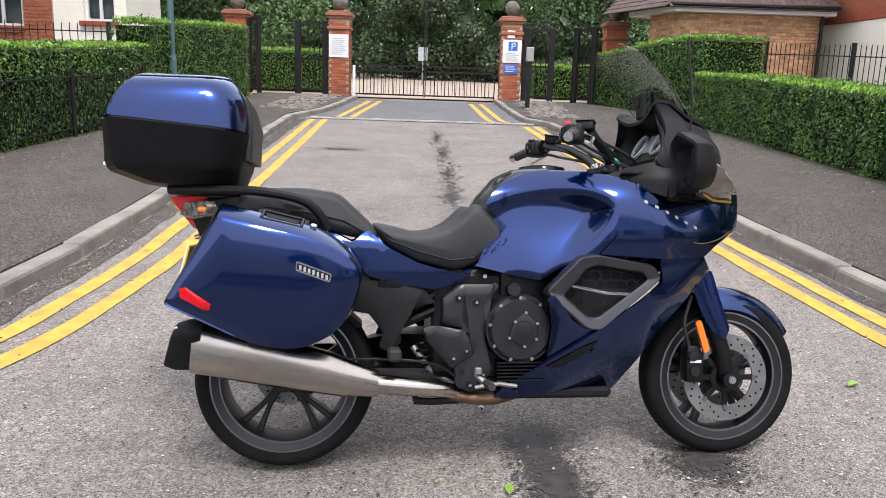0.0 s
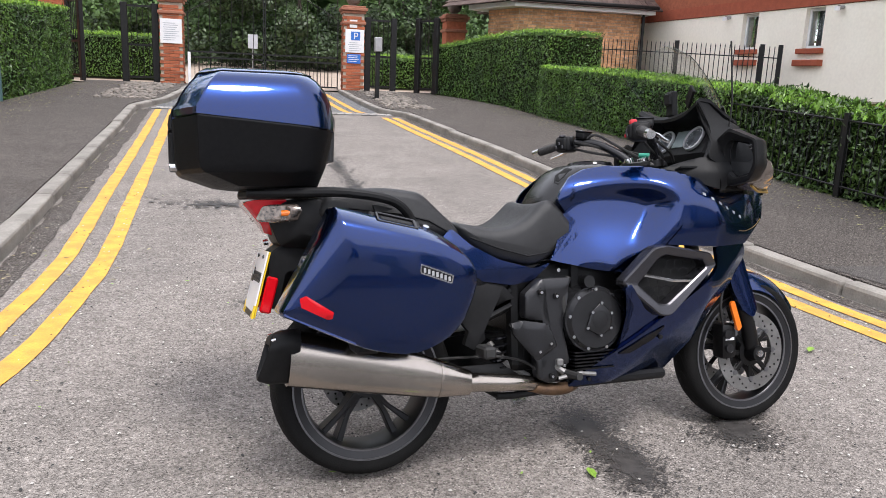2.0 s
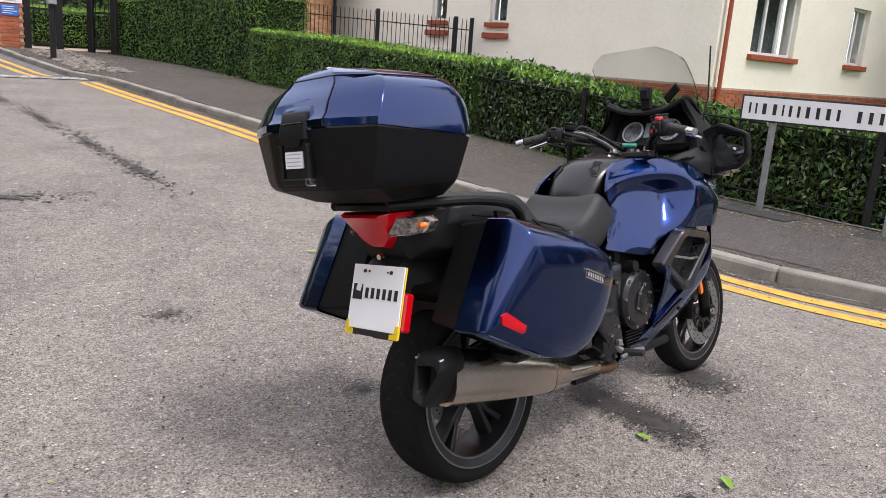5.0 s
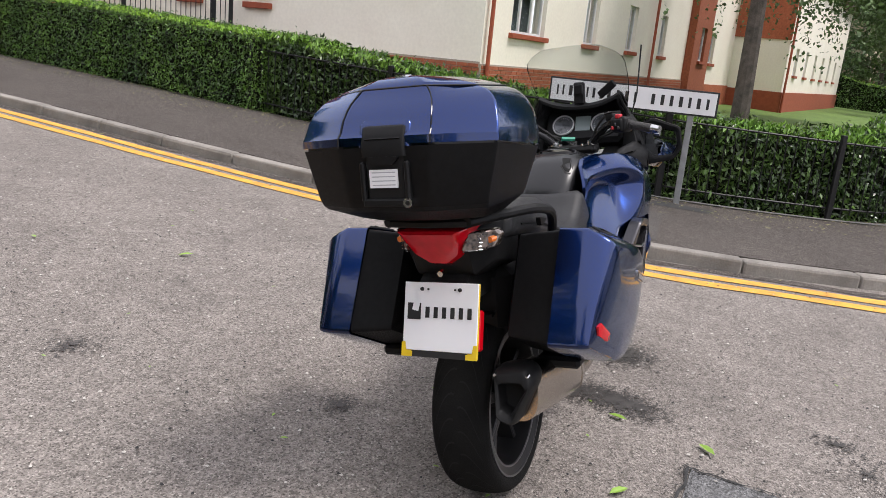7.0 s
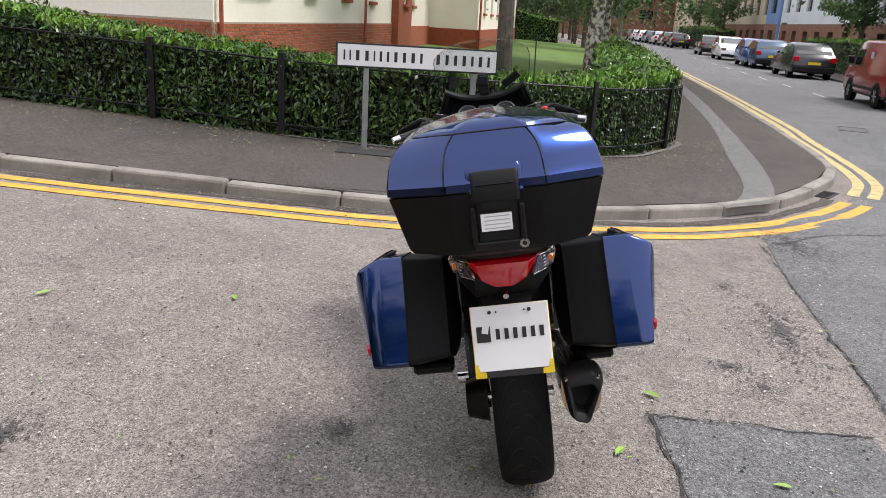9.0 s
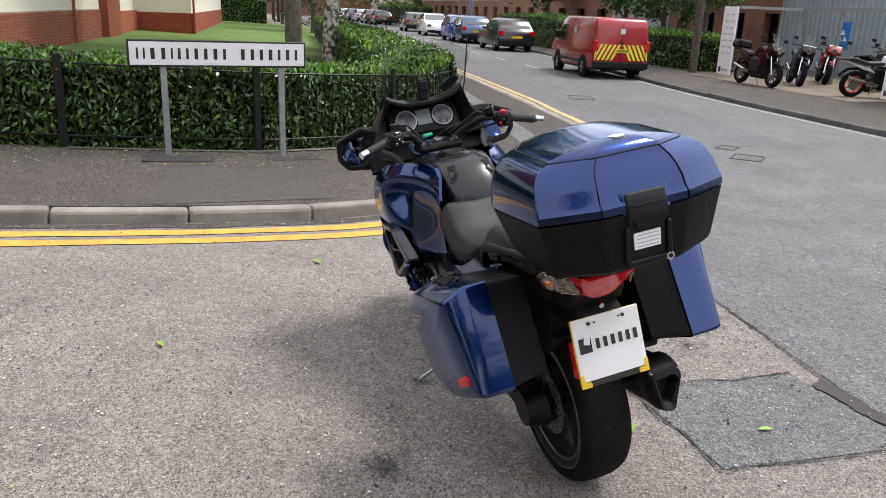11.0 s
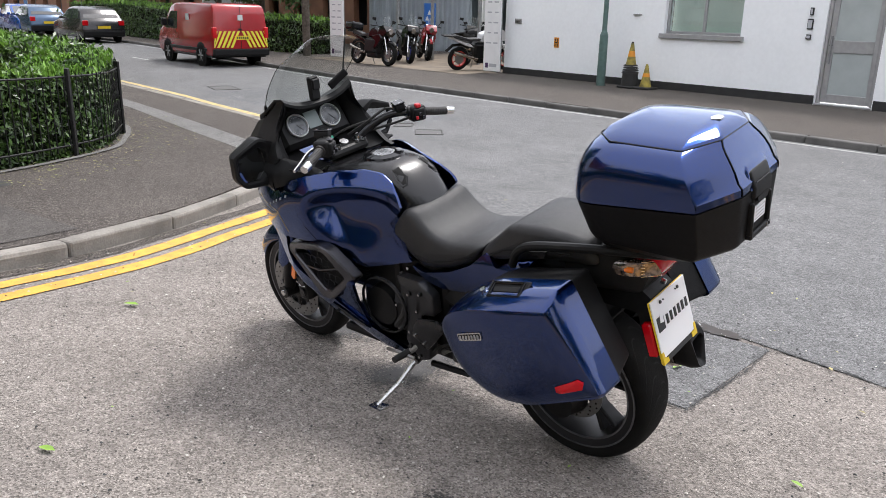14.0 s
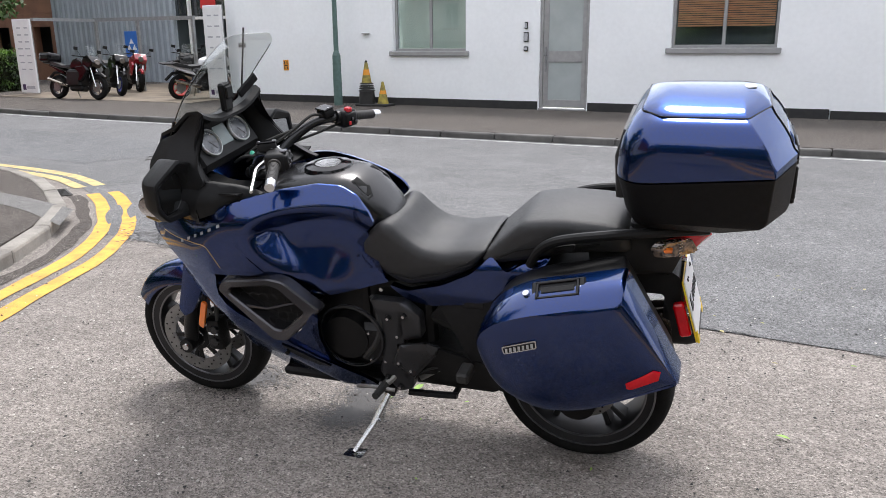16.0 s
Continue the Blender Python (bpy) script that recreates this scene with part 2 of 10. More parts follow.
    sign_white=material("sign_white", (0.80, 0.80, 0.81), (0.74, 0.74, 0.75), 0.4, scale=4),
    sign_black=material("sign_black", (0.012, 0.012, 0.013), (0.02, 0.02, 0.02), 0.45, scale=4),
    sign_blue=material("sign_blue", (0.03, 0.16, 0.55), (0.025, 0.13, 0.47), 0.4, scale=4),
    sign_grey=material("faded_print", (0.45, 0.46, 0.49), (0.38, 0.39, 0.42), 0.6, scale=4),
    orange_sign=material("orange_sign", (0.75, 0.30, 0.02), (0.65, 0.25, 0.02), 0.5, scale=4),
    cone_yellow=material("faded_yellow_plastic", (0.42, 0.33, 0.05), (0.12, 0.10, 0.035), 0.6, scale=9, fine=0.1),
    black_rubber=material("black_rubber", (0.014, 0.014, 0.014), (0.024, 0.023, 0.022), 0.75, scale=18, fine=0.2),
    leaf_litter=material("fallen_leaf", (0.25, 0.42, 0.06), (0.20, 0.34, 0.05), 0.5, scale=20),
)


def paint(name, base, sheen, rough=0.3):
    """Metallic car paint under clear lacquer."""
    m = material(name, base, tuple(c * 0.92 for c in base), rough, 1.0, scale=3, coat=1.0)
    b = m.node_tree.nodes["Principled BSDF"]
    b.inputs["Specular Tint"].default_value = (*sheen, 1)
    b.inputs["Coat Roughness"].default_value = 0.06
    return m


def clear_sheet(name, tint):
    """Thin clear plastic: lets light straight through and mirrors by its gloss."""
    m = bpy.data.materials.new(name)
    m.use_nodes = True
    N, L = m.node_tree.nodes, m.node_tree.links
    N.remove(N["Principled BSDF"])
    tr, gl, mx, fr = N.new("ShaderNodeBsdfTransparent"), N.new("ShaderNodeBsdfGlossy"), N.new("ShaderNodeMixShader"), N.new("ShaderNodeLayerWeight")
    tr.inputs[0].default_value = (*tint, 1)
    gl.inputs["Roughness"].default_value = 0.04
    fr.inputs[0].default_value = 0.25
    rg = N.new("ShaderNodeMapRange")
    rg.inputs[1].default_value, rg.inputs[2].default_value, rg.inputs[3].default_value, rg.inputs[4].default_value = 0.15, 1.0, 0.03, 0.4
    L.new(fr.outputs["Facing"], rg.inputs[0])
    L.new(rg.outputs[0], mx.inputs[0])
    L.new(tr.outputs[0], mx.inputs[1])
    L.new(gl.outputs[0], mx.inputs[2])
    L.new(mx.outputs[0], N["Material Output"].inputs[0])
    return m


M.update(
    blue=paint("metallic_blue_paint", (0.0038, 0.021, 0.11), (0.55, 0.7, 1.0), 0.26),
    satin=material("satin_black_plastic", (0.007, 0.007, 0.0075), (0.010, 0.010, 0.0105), 0.5, scale=40, fine=0.1, bump=0.08, spec=0.2),
    black_gloss=material("gloss_black", (0.004, 0.004, 0.005), (0.006, 0.006, 0.007), 0.1, scale=6, spec=0.3),
    case_black=material("grained_black_plastic", (0.0045, 0.0045, 0.005), (0.007, 0.007, 0.0075), 0.5, scale=60, fine=0.12, bump=0.2, spec=0.14),
    vinyl=material("black_seat_vinyl", (0.018, 0.018, 0.019), (0.023, 0.023, 0.024), 0.45, spec=0.4, scale=50, fine=0.1, bump=0.25),
    tyre=material("tyre_rubber", (0.008, 0.008, 0.008), (0.012, 0.0118, 0.0115), 0.75, spec=0.08, scale=14, fine=0.2, bump=0.3),
    rim=material("graphite_wheel", (0.026, 0.026, 0.028), (0.021, 0.021, 0.023), 0.38, 0.5, scale=10, fine=0.1),
    steel=material("brushed_stainless", (0.46, 0.41, 0.36), (0.38, 0.34, 0.30), 0.20, 1.0, scale=5, fine=0.06, rough_var=0.06),
    disc=material("brake_disc_steel", (0.25, 0.245, 0.24), (0.18, 0.177, 0.173), 0.42, 0.7, scale=20, fine=0.1),
    alloy=material("polished_alloy", (0.62, 0.62, 0.62), (0.5, 0.5, 0.5), 0.22, 1.0, scale=8),
    engine=material("black_engine_coat", (0.005, 0.005, 0.0055), (0.009, 0.0087, 0.0085), 0.36, 0.2, spec=0.3, scale=14, fine=0.12, bump=0.2),
    plate_grey=material("graphite_casting", (0.026, 0.026, 0.028), (0.02, 0.02, 0.022), 0.33, 0.3, scale=14, fine=0.12, bump=0.1),
    # paler grey metal for the rim's painted highlight, and for the disc bobbins
    rim_line=material("rim_highlight_metal", (0.20, 0.20, 0.21), (0.15, 0.15, 0.16), 0.35, 0.8, scale=10),
    dull_alloy=material("dull_alloy", (0.30, 0.295, 0.285), (0.22, 0.215, 0.21), 0.45, 0.7, scale=10, fine=0.15),
    cover=material("grey_black_casting", (0.022, 0.022, 0.024), (0.017, 0.017, 0.018), 0.27, 0.3, spec=0.45, scale=14, fine=0.12, bump=0.12),
    frame_grey=material("graphite_plastic", (0.075, 0.073, 0.080), (0.058, 0.057, 0.063), 0.27, 0.75, scale=8, fine=0.06),
    rust=material("heat_stained_steel", (0.23, 0.14, 0.08), (0.15, 0.10, 0.07), 0.5, 0.9, scale=20, fine=0.2),
    red_lens=material("red_lens", (0.58, 0.004, 0.010), (0.48, 0.003, 0.008), 0.12, scale=30),
    red_bright=material("bright_red_lens", (0.62, 0.004, 0.014), (0.50, 0.003, 0.010), 0.12, scale=30, coat=0.4),
    tank_black=material("lacquered_black", (0.006, 0.006, 0.007), (0.009, 0.009, 0.01), 0.26, scale=6, spec=0.5),
    grip=material("worn_grip_rubber", (0.035, 0.032, 0.031), (0.026, 0.025, 0.024), 0.6, scale=40, fine=0.15, bump=0.3),
    # near-black puts the shade of recesses, outlets and grooves into the colour
    hollow=material("recess_shade", (0.003, 0.003, 0.003), (0.004, 0.004, 0.004), 0.9, scale=9),
    amber=material("amber_lens", (0.85, 0.20, 0.02), (0.75, 0.16, 0.015), 0.15, scale=20, coat=1.0),
    smoked_lens=material("ribbed_indicator_lens", (0.24, 0.19, 0.16), (0.06, 0.05, 0.043), 0.12, 0.5, scale=60, coat=1.0, sharp=0.08),
    lens=material("clear_lamp_lens", (0.30, 0.26, 0.23), (0.17, 0.14, 0.12), 0.10, 0.6, scale=26, coat=1.0),
    plate_white=material("number_plate_white", (0.86, 0.86, 0.88), (0.83, 0.83, 0.85), 0.3, scale=5),
    plate_yellow=material("number_plate_yellow", (0.80, 0.56, 0.02), (0.72, 0.5, 0.02), 0.35, scale=5),
    dial_ring=material("satin_silver", (0.62, 0.63, 0.64), (0.54, 0.55, 0.56), 0.42, 0.2, scale=12),
    # pale patches over dark imitate sky reflected in the dial glass
    dial=material("dial_face_sheen", (0.14, 0.15, 0.165), (0.035, 0.038, 0.043), 0.15, scale=26, sharp=0.08),
    screen_grey=material("display_grey", (0.24, 0.29, 0.29), (0.2, 0.24, 0.24), 0.35, scale=6),
    mirror=material("mirror_glass", (0.5, 0.52, 0.54), (0.49, 0.51, 0.53), 0.02, 1.0, scale=1),
    gold=material("gold_pinstripe", (0.45, 0.30, 0.08), (0.4, 0.26, 0.07), 0.35, 0.6, scale=9),
    teal=material("green_sleeve", (0.03, 0.30, 0.20), (0.025, 0.24, 0.16), 0.4, scale=9),
    red_paint=material("red_switch", (0.6, 0.02, 0.03), (0.5, 0.02, 0.03), 0.4, scale=9),
    letter_silver=material("silver_lettering", (0.42, 0.42, 0.43), (0.36, 0.36, 0.37), 0.4, 0.4, scale=9),
    screen=clear_sheet("clear_screen", (0.90, 0.915, 0.91)),
)


# ---- building helpers ----
def thing(name, m=None, label="", category="", group="", kind=""):
    ob = new(name)
    ob.empty_display_size = 0.1
    if m is not None:
        ob.matrix_world = m
    return tagged(ob, label, category, group, kind)


def part(name, bm, mat, parent=None, label="", smooth=False, sharp=35.0):
    """Links a bmesh as one mesh object under a thing or a part."""
    me = bpy.data.meshes.new(name)
    if smooth:
        bm.normal_update()
        lim = radians(sharp)
        for e in bm.edges:
            e.smooth = not (len(e.link_faces) == 2 and e.calc_face_angle(0) > lim)
        for f in bm.faces:
            f.smooth = True
    bm.to_mesh(me)
    bm.free()
    me.materials.append(mat if not isinstance(mat, str) else M[mat])
    ob = new(name, me)
    if parent is not None:
        ob.parent = parent
    if label:
        ob["label"] = label
    return ob


def mesh_part(name, verts, faces, mat, parent=None, label="", smooth=False):
    me = bpy.data.meshes.new(name)
    me.from_pydata(verts, [], faces)
    me.materials.append(M[mat] if isinstance(mat, str) else mat)
    if smooth:
        me.polygons.foreach_set("use_smooth", [True] * len(me.polygons))
    me.update()
    ob = new(name, me)
    if parent is not None:
        ob.parent = parent
    if label:
        ob["label"] = label
    return ob


def box(bm, x0, x1, y0, y1, z0, z1, bevel=0.0, seg=1, m=None):
    r = bmesh.ops.create_cube(bm, size=1)
    vs = r["verts"]
    for v in vs:
        v.co = Vector((x0 + (v.co.x + 0.5) * (x1 - x0), y0 + (v.co.y + 0.5) * (y1 - y0), z0 + (v.co.z + 0.5) * (z1 - z0)))
    if m is not None:
        bmesh.ops.transform(bm, matrix=m, verts=vs)
    if bevel:
        es = list({e for v in vs for e in v.link_edges})
        bmesh.ops.bevel(bm, geom=es, offset=bevel, segments=seg, profile=0.5, affect="EDGES")
    return bm


def B(*a, **k):
    return box(bmesh.new(), *a, **k)


def cyl(bm, p0, p1, r0, r1=None, n=16, caps=True):
    p0, p1 = Vector(p0), Vector(p1)
    r1 = r0 if r1 is None else r1
    d = p1 - p0
    m = Matrix.Translation((p0 + p1) / 2) @ d.to_track_quat("Z", "Y").to_matrix().to_4x4()
    bmesh.ops.create_cone(bm, cap_ends=caps, segments=n, radius1=r0, radius2=r1, depth=d.length, matrix=m)
    return bm


def C(*a, **k):
    return cyl(bmesh.new(), *a, **k)


def ring_skin(bm, rings, closed_ends=True, closed_ring=True):
    """Joins rings of points with quads."""
    vs = [[bm.verts.new(p) for p in r] for r in rings]
    n = len(vs[0])
    for a, b in zip(vs, vs[1:]):
        for i in range(n if closed_ring else n - 1):
            j = (i + 1) % n
            bm.faces.new((a[i], a[j], b[j], b[i]))
    if closed_ends and closed_ring:
        bm.faces.new(vs[0][::-1])
        bm.faces.new(vs[-1])
    bmesh.ops.recalc_face_normals(bm, faces=bm.faces[:])
    return bm


def tube(bm, pts, r, n=10, taper=None):
    """A bent round bar through the points."""
    pts = [Vector(p) for p in pts]
    rings, up = [], None
    for i, p in enumerate(pts):
        d = (pts[min(i + 1, len(pts) - 1)] - pts[max(i - 1, 0)]).normalized()
        if up is None:
            up = d.orthogonal().normalized()
        up = (up - d * up.dot(d)).normalized()
        side = d.cross(up)
        rr = r if taper is None else r + (taper - r) * i / (len(pts) - 1)
        rings.append([p + (up * math.cos(a) + side * math.sin(a)) * rr for a in (2 * math.pi * k / n for k in range(n))])
    sub = bmesh.new()
    ring_skin(sub, rings)
    me = bpy.data.meshes.new("tmp")
    sub.to_mesh(me)
    sub.free()
    bm.from_mesh(me)
    bpy.data.meshes.remove(me)
    return bm


def T(*a, **k):
    return tube(bmesh.new(), *a, **k)


def curve_pts(ctrl, n=8):
    """Catmull-Rom through control points."""
    P = [Vector(c) for c in ctrl]
    P = [P[0] * 2 - P[1]] + P + [P[-1] * 2 - P[-2]]
    out = []
    for i in range(1, len(P) - 2):
        a, b, c, d = P[i - 1], P[i], P[i + 1], P[i + 2]
        for k in range(n):
            t = k / n
            out.append(0.5 * ((2 * b) + (c - a) * t + (2 * a - 5 * b + 4 * c - d) * t * t + (3 * b - a - 3 * c + d) * t ** 3))
    out.append(P[-2])
    return out


def prism(bm, outline, axis, a, b, bevel=0.0, seg=1):
    """An outline of 2D points pushed along an axis: 'x' takes (y, z), 'y' takes (x, z), 'z' takes (x, y)."""
    def at(p, s):
        return {"x": (s, p[0], p[1]), "y": (p[0], s, p[1]), "z": (p[0], p[1], s)}[axis]
    lo = [bm.verts.new(at(p, a)) for p in outline]
    hi = [bm.verts.new(at(p, b)) for p in outline]
    fs = [bm.faces.new(lo), bm.faces.new(hi)]
    n = len(outline)
    for i in range(n):
        j = (i + 1) % n
        fs.append(bm.faces.new((lo[i], lo[j], hi[j], hi[i])))
    bmesh.ops.recalc_face_normals(bm, faces=fs)
    if bevel:
        es = list({e for f in fs[:2] for e in f.edges})
        bmesh.ops.bevel(bm, geom=es, offset=bevel, segments=seg, profile=0.5, affect="EDGES")
    return bm


def P(*a, **k):
    return prism(bmesh.new(), *a, **k)


def lathe(bm, profile, m=None, n=32):
    """A profile of (radius, height) turned about z, then placed by m."""
    m = m or Matrix.Identity(4)
    rings = []
    for r, z in profile:
        rings.append([m @ Vector((r * math.cos(2 * math.pi * k / n), r * math.sin(2 * math.pi * k / n), z)) for k in range(n)])
    return ring_skin(bm, rings, closed_ends=False)


def ground_z(y):
    d = y - 1.0
    q = min(1.0, max(0.0, (y - 0.8) / 1.4))
    up = 0.013 * q * q * (3 - 2 * q)
    if d <= -1.5:
        return 0.0
    if d < 1.5:
        return 0.047 * (d + 1.5) ** 2 / 6 + up
    return 0.047 * min(d, 40.0) + up


def resample(line, step):
    """Points along a polyline about every step metres, with smooth corners."""
    pts = [Vector((x, y, 0)) for x, y in line]
    fine = curve_pts(pts, 12)
    out, gone = [fine[0]], 0.0
    for a, b in zip(fine, fine[1:]):
        seg = (b - a).length
        while seg > 1e-9 and gone + seg >= step:
            a = a + (b - a) * ((step - gone) / seg)
            out.append(a)
            seg, gone = (b - a).length, 0.0
        gone += seg
    out.append(fine[-1])
    return [(p.x, p.y) for p in out]


def offset(line, d):
    """A polyline moved sideways: d to the left of its direction."""
    out = []
    for i, (x, y) in enumerate(line):
        x0, y0 = line[max(i - 1, 0)]
        x1, y1 = line[min(i + 1, len(line) - 1)]
        v = Vector((x1 - x0, y1 - y0)).normalized()
        out.append((x - v.y * d, y + v.x * d))
    return out


def strip(name, left, right, lift, mat, parent=None, label="", kind="", depth=0.0, rows=1):
    """A sheet between two lines of the plan with equal numbers of points, lying on the ground."""
    vs, fs = [], []
    n = len(left)
    for k in range(rows + 1):
        for a, b in zip(left, right):
            x, y = a[0] + (b[0] - a[0]) * k / rows, a[1] + (b[1] - a[1]) * k / rows
            vs.append((x, y, ground_z(y) + lift))
    for k in range(rows):
        for i in range(n - 1):
            p = k * n + i
            fs.append((p, p + 1, p + n + 1, p + n))
    bm = bmesh.new()
    me = bpy.data.meshes.new("tmp")
    me.from_pydata(vs, [], fs)
    bm.from_mesh(me)
    bpy.data.meshes.remove(me)
    bmesh.ops.recalc_face_normals(bm, faces=bm.faces[:])
    if sum(f.normal.z for f in bm.faces) < 0:
        bmesh.ops.reverse_faces(bm, faces=bm.faces[:])
    if depth:
        r = bmesh.ops.extrude_face_region(bm, geom=bm.faces[:])
        bmesh.ops.translate(bm, vec=(0, 0, -depth), verts=[v for v in r["geom"] if isinstance(v, bmesh.types.BMVert)])
        bmesh.ops.recalc_face_normals(bm, faces=bm.faces[:])
    ob = part(name, bm, mat, parent, label)
    if kind:
        ob["kind"] = kind
    return ob


rng = np.random.default_rng(7)


def leaf_cloud(centres, normals, size, aspect=0.45, spread=0.9, droop=0.0):
    """Folded leaves (two triangles pairs) at the given places, turned loosely towards the normals."""
    n = len(centres)
    d = normals + rng.normal(0, spread, (n, 3))
    d /= np.linalg.norm(d, axis=1, keepdims=True) + 1e-9
    t = rng.normal(0, 1, (n, 3))
    t[:, 2] += droop
    t -= d * np.sum(t * d, axis=1, keepdims=True)
    t /= np.linalg.norm(t, axis=1, keepdims=True) + 1e-9
    s = np.cross(d, t)
    L = (size * rng.uniform(0.6, 1.3, n))[:, None]
    a = centres - t * L * 0.5
    b = centres + s * L * aspect * 0.5 + d * L * 0.08
    c = centres + t * L * 0.5
    e = centres - s * L * aspect * 0.5 + d * L * 0.08
    v = np.stack([a, b, c, e], 1).reshape(-1, 3)
    i = np.arange(n) * 4
    f = np.stack([i, i + 1, i + 2, i + 3], 1)
    return v, f


def fast_mesh(name, v, f, mat, parent=None, label="", kind=""):
    me = bpy.data.meshes.new(name)
    k = f.shape[1]
    me.vertices.add(len(v))
    me.vertices.foreach_set("co", v.astype(np.float32).ravel())
    me.loops.add(len(f) * k)
    me.loops.foreach_set("vertex_index", f.astype(np.int32).ravel())
    me.polygons.add(len(f))
    me.polygons.foreach_set("loop_start", np.arange(len(f), dtype=np.int32) * k)
    me.update(calc_edges=True)
    me.materials.append(M[mat] if isinstance(mat, str) else mat)
    ob = new(name, me)
    if parent is not None:
        ob.parent = parent
    return tagged(ob, label, "", "", kind)


def round_poly(pts, r, k=4):
    """A polygon with every corner rounded; each corner gives k + 1 points."""
    out = []
    n = len(pts)
    for i in range(n):
        p, a, b = Vector(pts[i]), Vector(pts[i - 1]), Vector(pts[(i + 1) % n])
        rr = r[i] if isinstance(r, (list, tuple)) else r
        ra, rb = min(rr, (a - p).length * 0.48), min(rr, (b - p).length * 0.48)
        s, e = p + (a - p).normalized() * ra, p + (b - p).normalized() * rb
        for j in range(k + 1):
            t = j / k
            out.append(s * (1 - t) ** 2 + p * 2 * t * (1 - t) + e * t * t)
    return out


def inset(pts, d):
    """A polygon shrunk towards its inside by about d."""
    n = len(pts)
    area = sum(pts[i][0] * pts[(i + 1) % n][1] - pts[(i + 1) % n][0] * pts[i][1] for i in range(n))
    sg = 1 if area > 0 else -1
    out = []
    for i in range(n):
        p, a, b = Vector(pts[i]), Vector(pts[i - 1]), Vector(pts[(i + 1) % n])
        u, v = (p - a).normalized(), (b - p).normalized()
        n1, n2 = Vector((-u.y, u.x)) * sg, Vector((-v.y, v.x)) * sg
        m = n1 + n2
        L = max(0.45, m.length / 2)
        out.append(p + m.normalized() * (d / L))
    return out


def loft_y(sections, r=0.03, k=4):
    """A body from outlines in (x, z) at successive y."""
    rings = []
    for y, pts in sections:
        rings.append([(p[0], y, p[1]) for p in round_poly(pts, r, k)])
    return ring_skin(bmesh.new(), rings)


def loft_z(sections, k=5):
    """A body from rounded rectangles (z, x0, x1, half width, corner radius) at successive z."""
    rings = []
    for z, x0, x1, w, r in sections:
        zf = z if callable(z) else (lambda x, z=z: z)
        rings.append([(p[0], p[1], zf(p[0])) for p in round_poly([(x0, -w), (x1, -w), (x1, w), (x0, w)], r, k)])
    return ring_skin(bmesh.new(), rings)




# ---- ground, roads, kerbs ----
xs = [-400, -150, -60, -30, -15, -8, -5, -2.5, 0, 2.5, 5, 8, 12, 20, 35, 60, 130, 400]
ys = [-400, -120, -40, -14, -8, -4] + [-0.5 + 0.5 * k for k in range(9)] + [4, 8, 14, 20, 26, 32, 41, 60, 120, 400]
gv = [(x, y, ground_z(y) - 0.05) for y in ys for x in xs]
gf = [(j * len(xs) + i, j * len(xs) + i + 1, (j + 1) * len(xs) + i + 1, (j + 1) * len(xs) + i) for j in range(len(ys) - 1) for i in range(len(xs) - 1)]
tagged(mesh_part("ground", gv, gf, "earth"), "rough grassy earth around the streets", "ground", kind="structure")

ry = [-12, -8, -4] + [-0.5 + 0.25 * k for k in range(17)] + [4 + k for k in range(19)]
rx = [-60, -20, -6, -3, 0, 3, 6, 20, 60, 140]
rv = [(x, y, ground_z(y)) for y in ry for x in rx]
rf = [(j * len(rx) + i, j * len(rx) + i + 1, (j + 1) * len(rx) + i + 1, (j + 1) * len(rx) + i) for j in range(len(ry) - 1) for i in range(len(rx) - 1)]
tagged(mesh_part("road", rv, rf, "road"), "worn grey asphalt road with pale chippings", "road", kind="structure")
main_edge_n = [(-60, 0.9), (-12, 0.98), (-1.5, 1.0), (-0.6, 0.97), (0.6, 0.95), (2.2, 0.91), (3.6, 0.85), (4.4, 0.6), (6.5, -0.9), (13, -1.5), (40, -1.9), (75, -1.6), (95, -0.4), (139, 2.4)]
strip("main_road", resample(main_edge_n, 1.5), [(x, -11.6) for x, y in resample(main_edge_n, 1.5)], 0.004, "road_main", label="smoother grey asphalt of the through road", kind="structure", rows=50)

KERB_R = [(1.25, 21.6), (1.45, 16.8), (1.62, 15.9), (1.95, 15.2), (2.08, 13.2), (2.3, 10.2), (2.45, 7.2), (2.62, 5.5), (2.78, 4.3), (3.02, 3.2), (3.38, 2.45),
          (3.9, 1.65), (4.4, 1.0), (5.15, 0.25), (6.55, -0.58), (7.2, -0.83), (8.5, -1.02), (13.6, -1.25), (24, -1.5), (50, -1.7), (75, -1.4), (95, -0.2), (130, 2.0)]
KERB_L = [(-2.45, 21.6), (-2.6, 17.2), (-2.75, 16.3), (-2.98, 15.4), (-2.85, 13.2), (-2.70, 10.6), (-2.52, 7.2), (-2.43, 5.6), (-2.43, 4.7), (-2.53, 3.6), (-2.95, 2.6), (-3.8, 1.6), (-5.2, 0.7), (-8, 0.0), (-14, -0.6), (-45, -1.0)]
KERB_F = [(-45, -6.1), (-10, -6.12), (8, -6.2), (14, -6.35), (18, -6.7), (24, -7.4), (31, -8.2), (45, -8.4), (60, -8.5), (75, -8.6), (92, -7.6), (110, -6.3), (138, -4.6)]
FENCE_R = [(4.72, 17.2), (4.92, 14), (5.05, 10.8), (5.05, 7.2), (5.03, 5.6), (5.27, 4.0), (5.6, 3.25), (6.2, 2.35), (6.75, 1.78), (7.4, 1.43), (8.0, 1.16), (8.5, 1.04), (9.2, 1.02), (13, 1.0), (24, 0.7)]
HEDGE_L = [(-4.95, 20.5), (-5.05, 15), (-5.12, 10), (-5.2, 6), (-5.5, 3.5), (-7, 2.2), (-14, 1.5)]


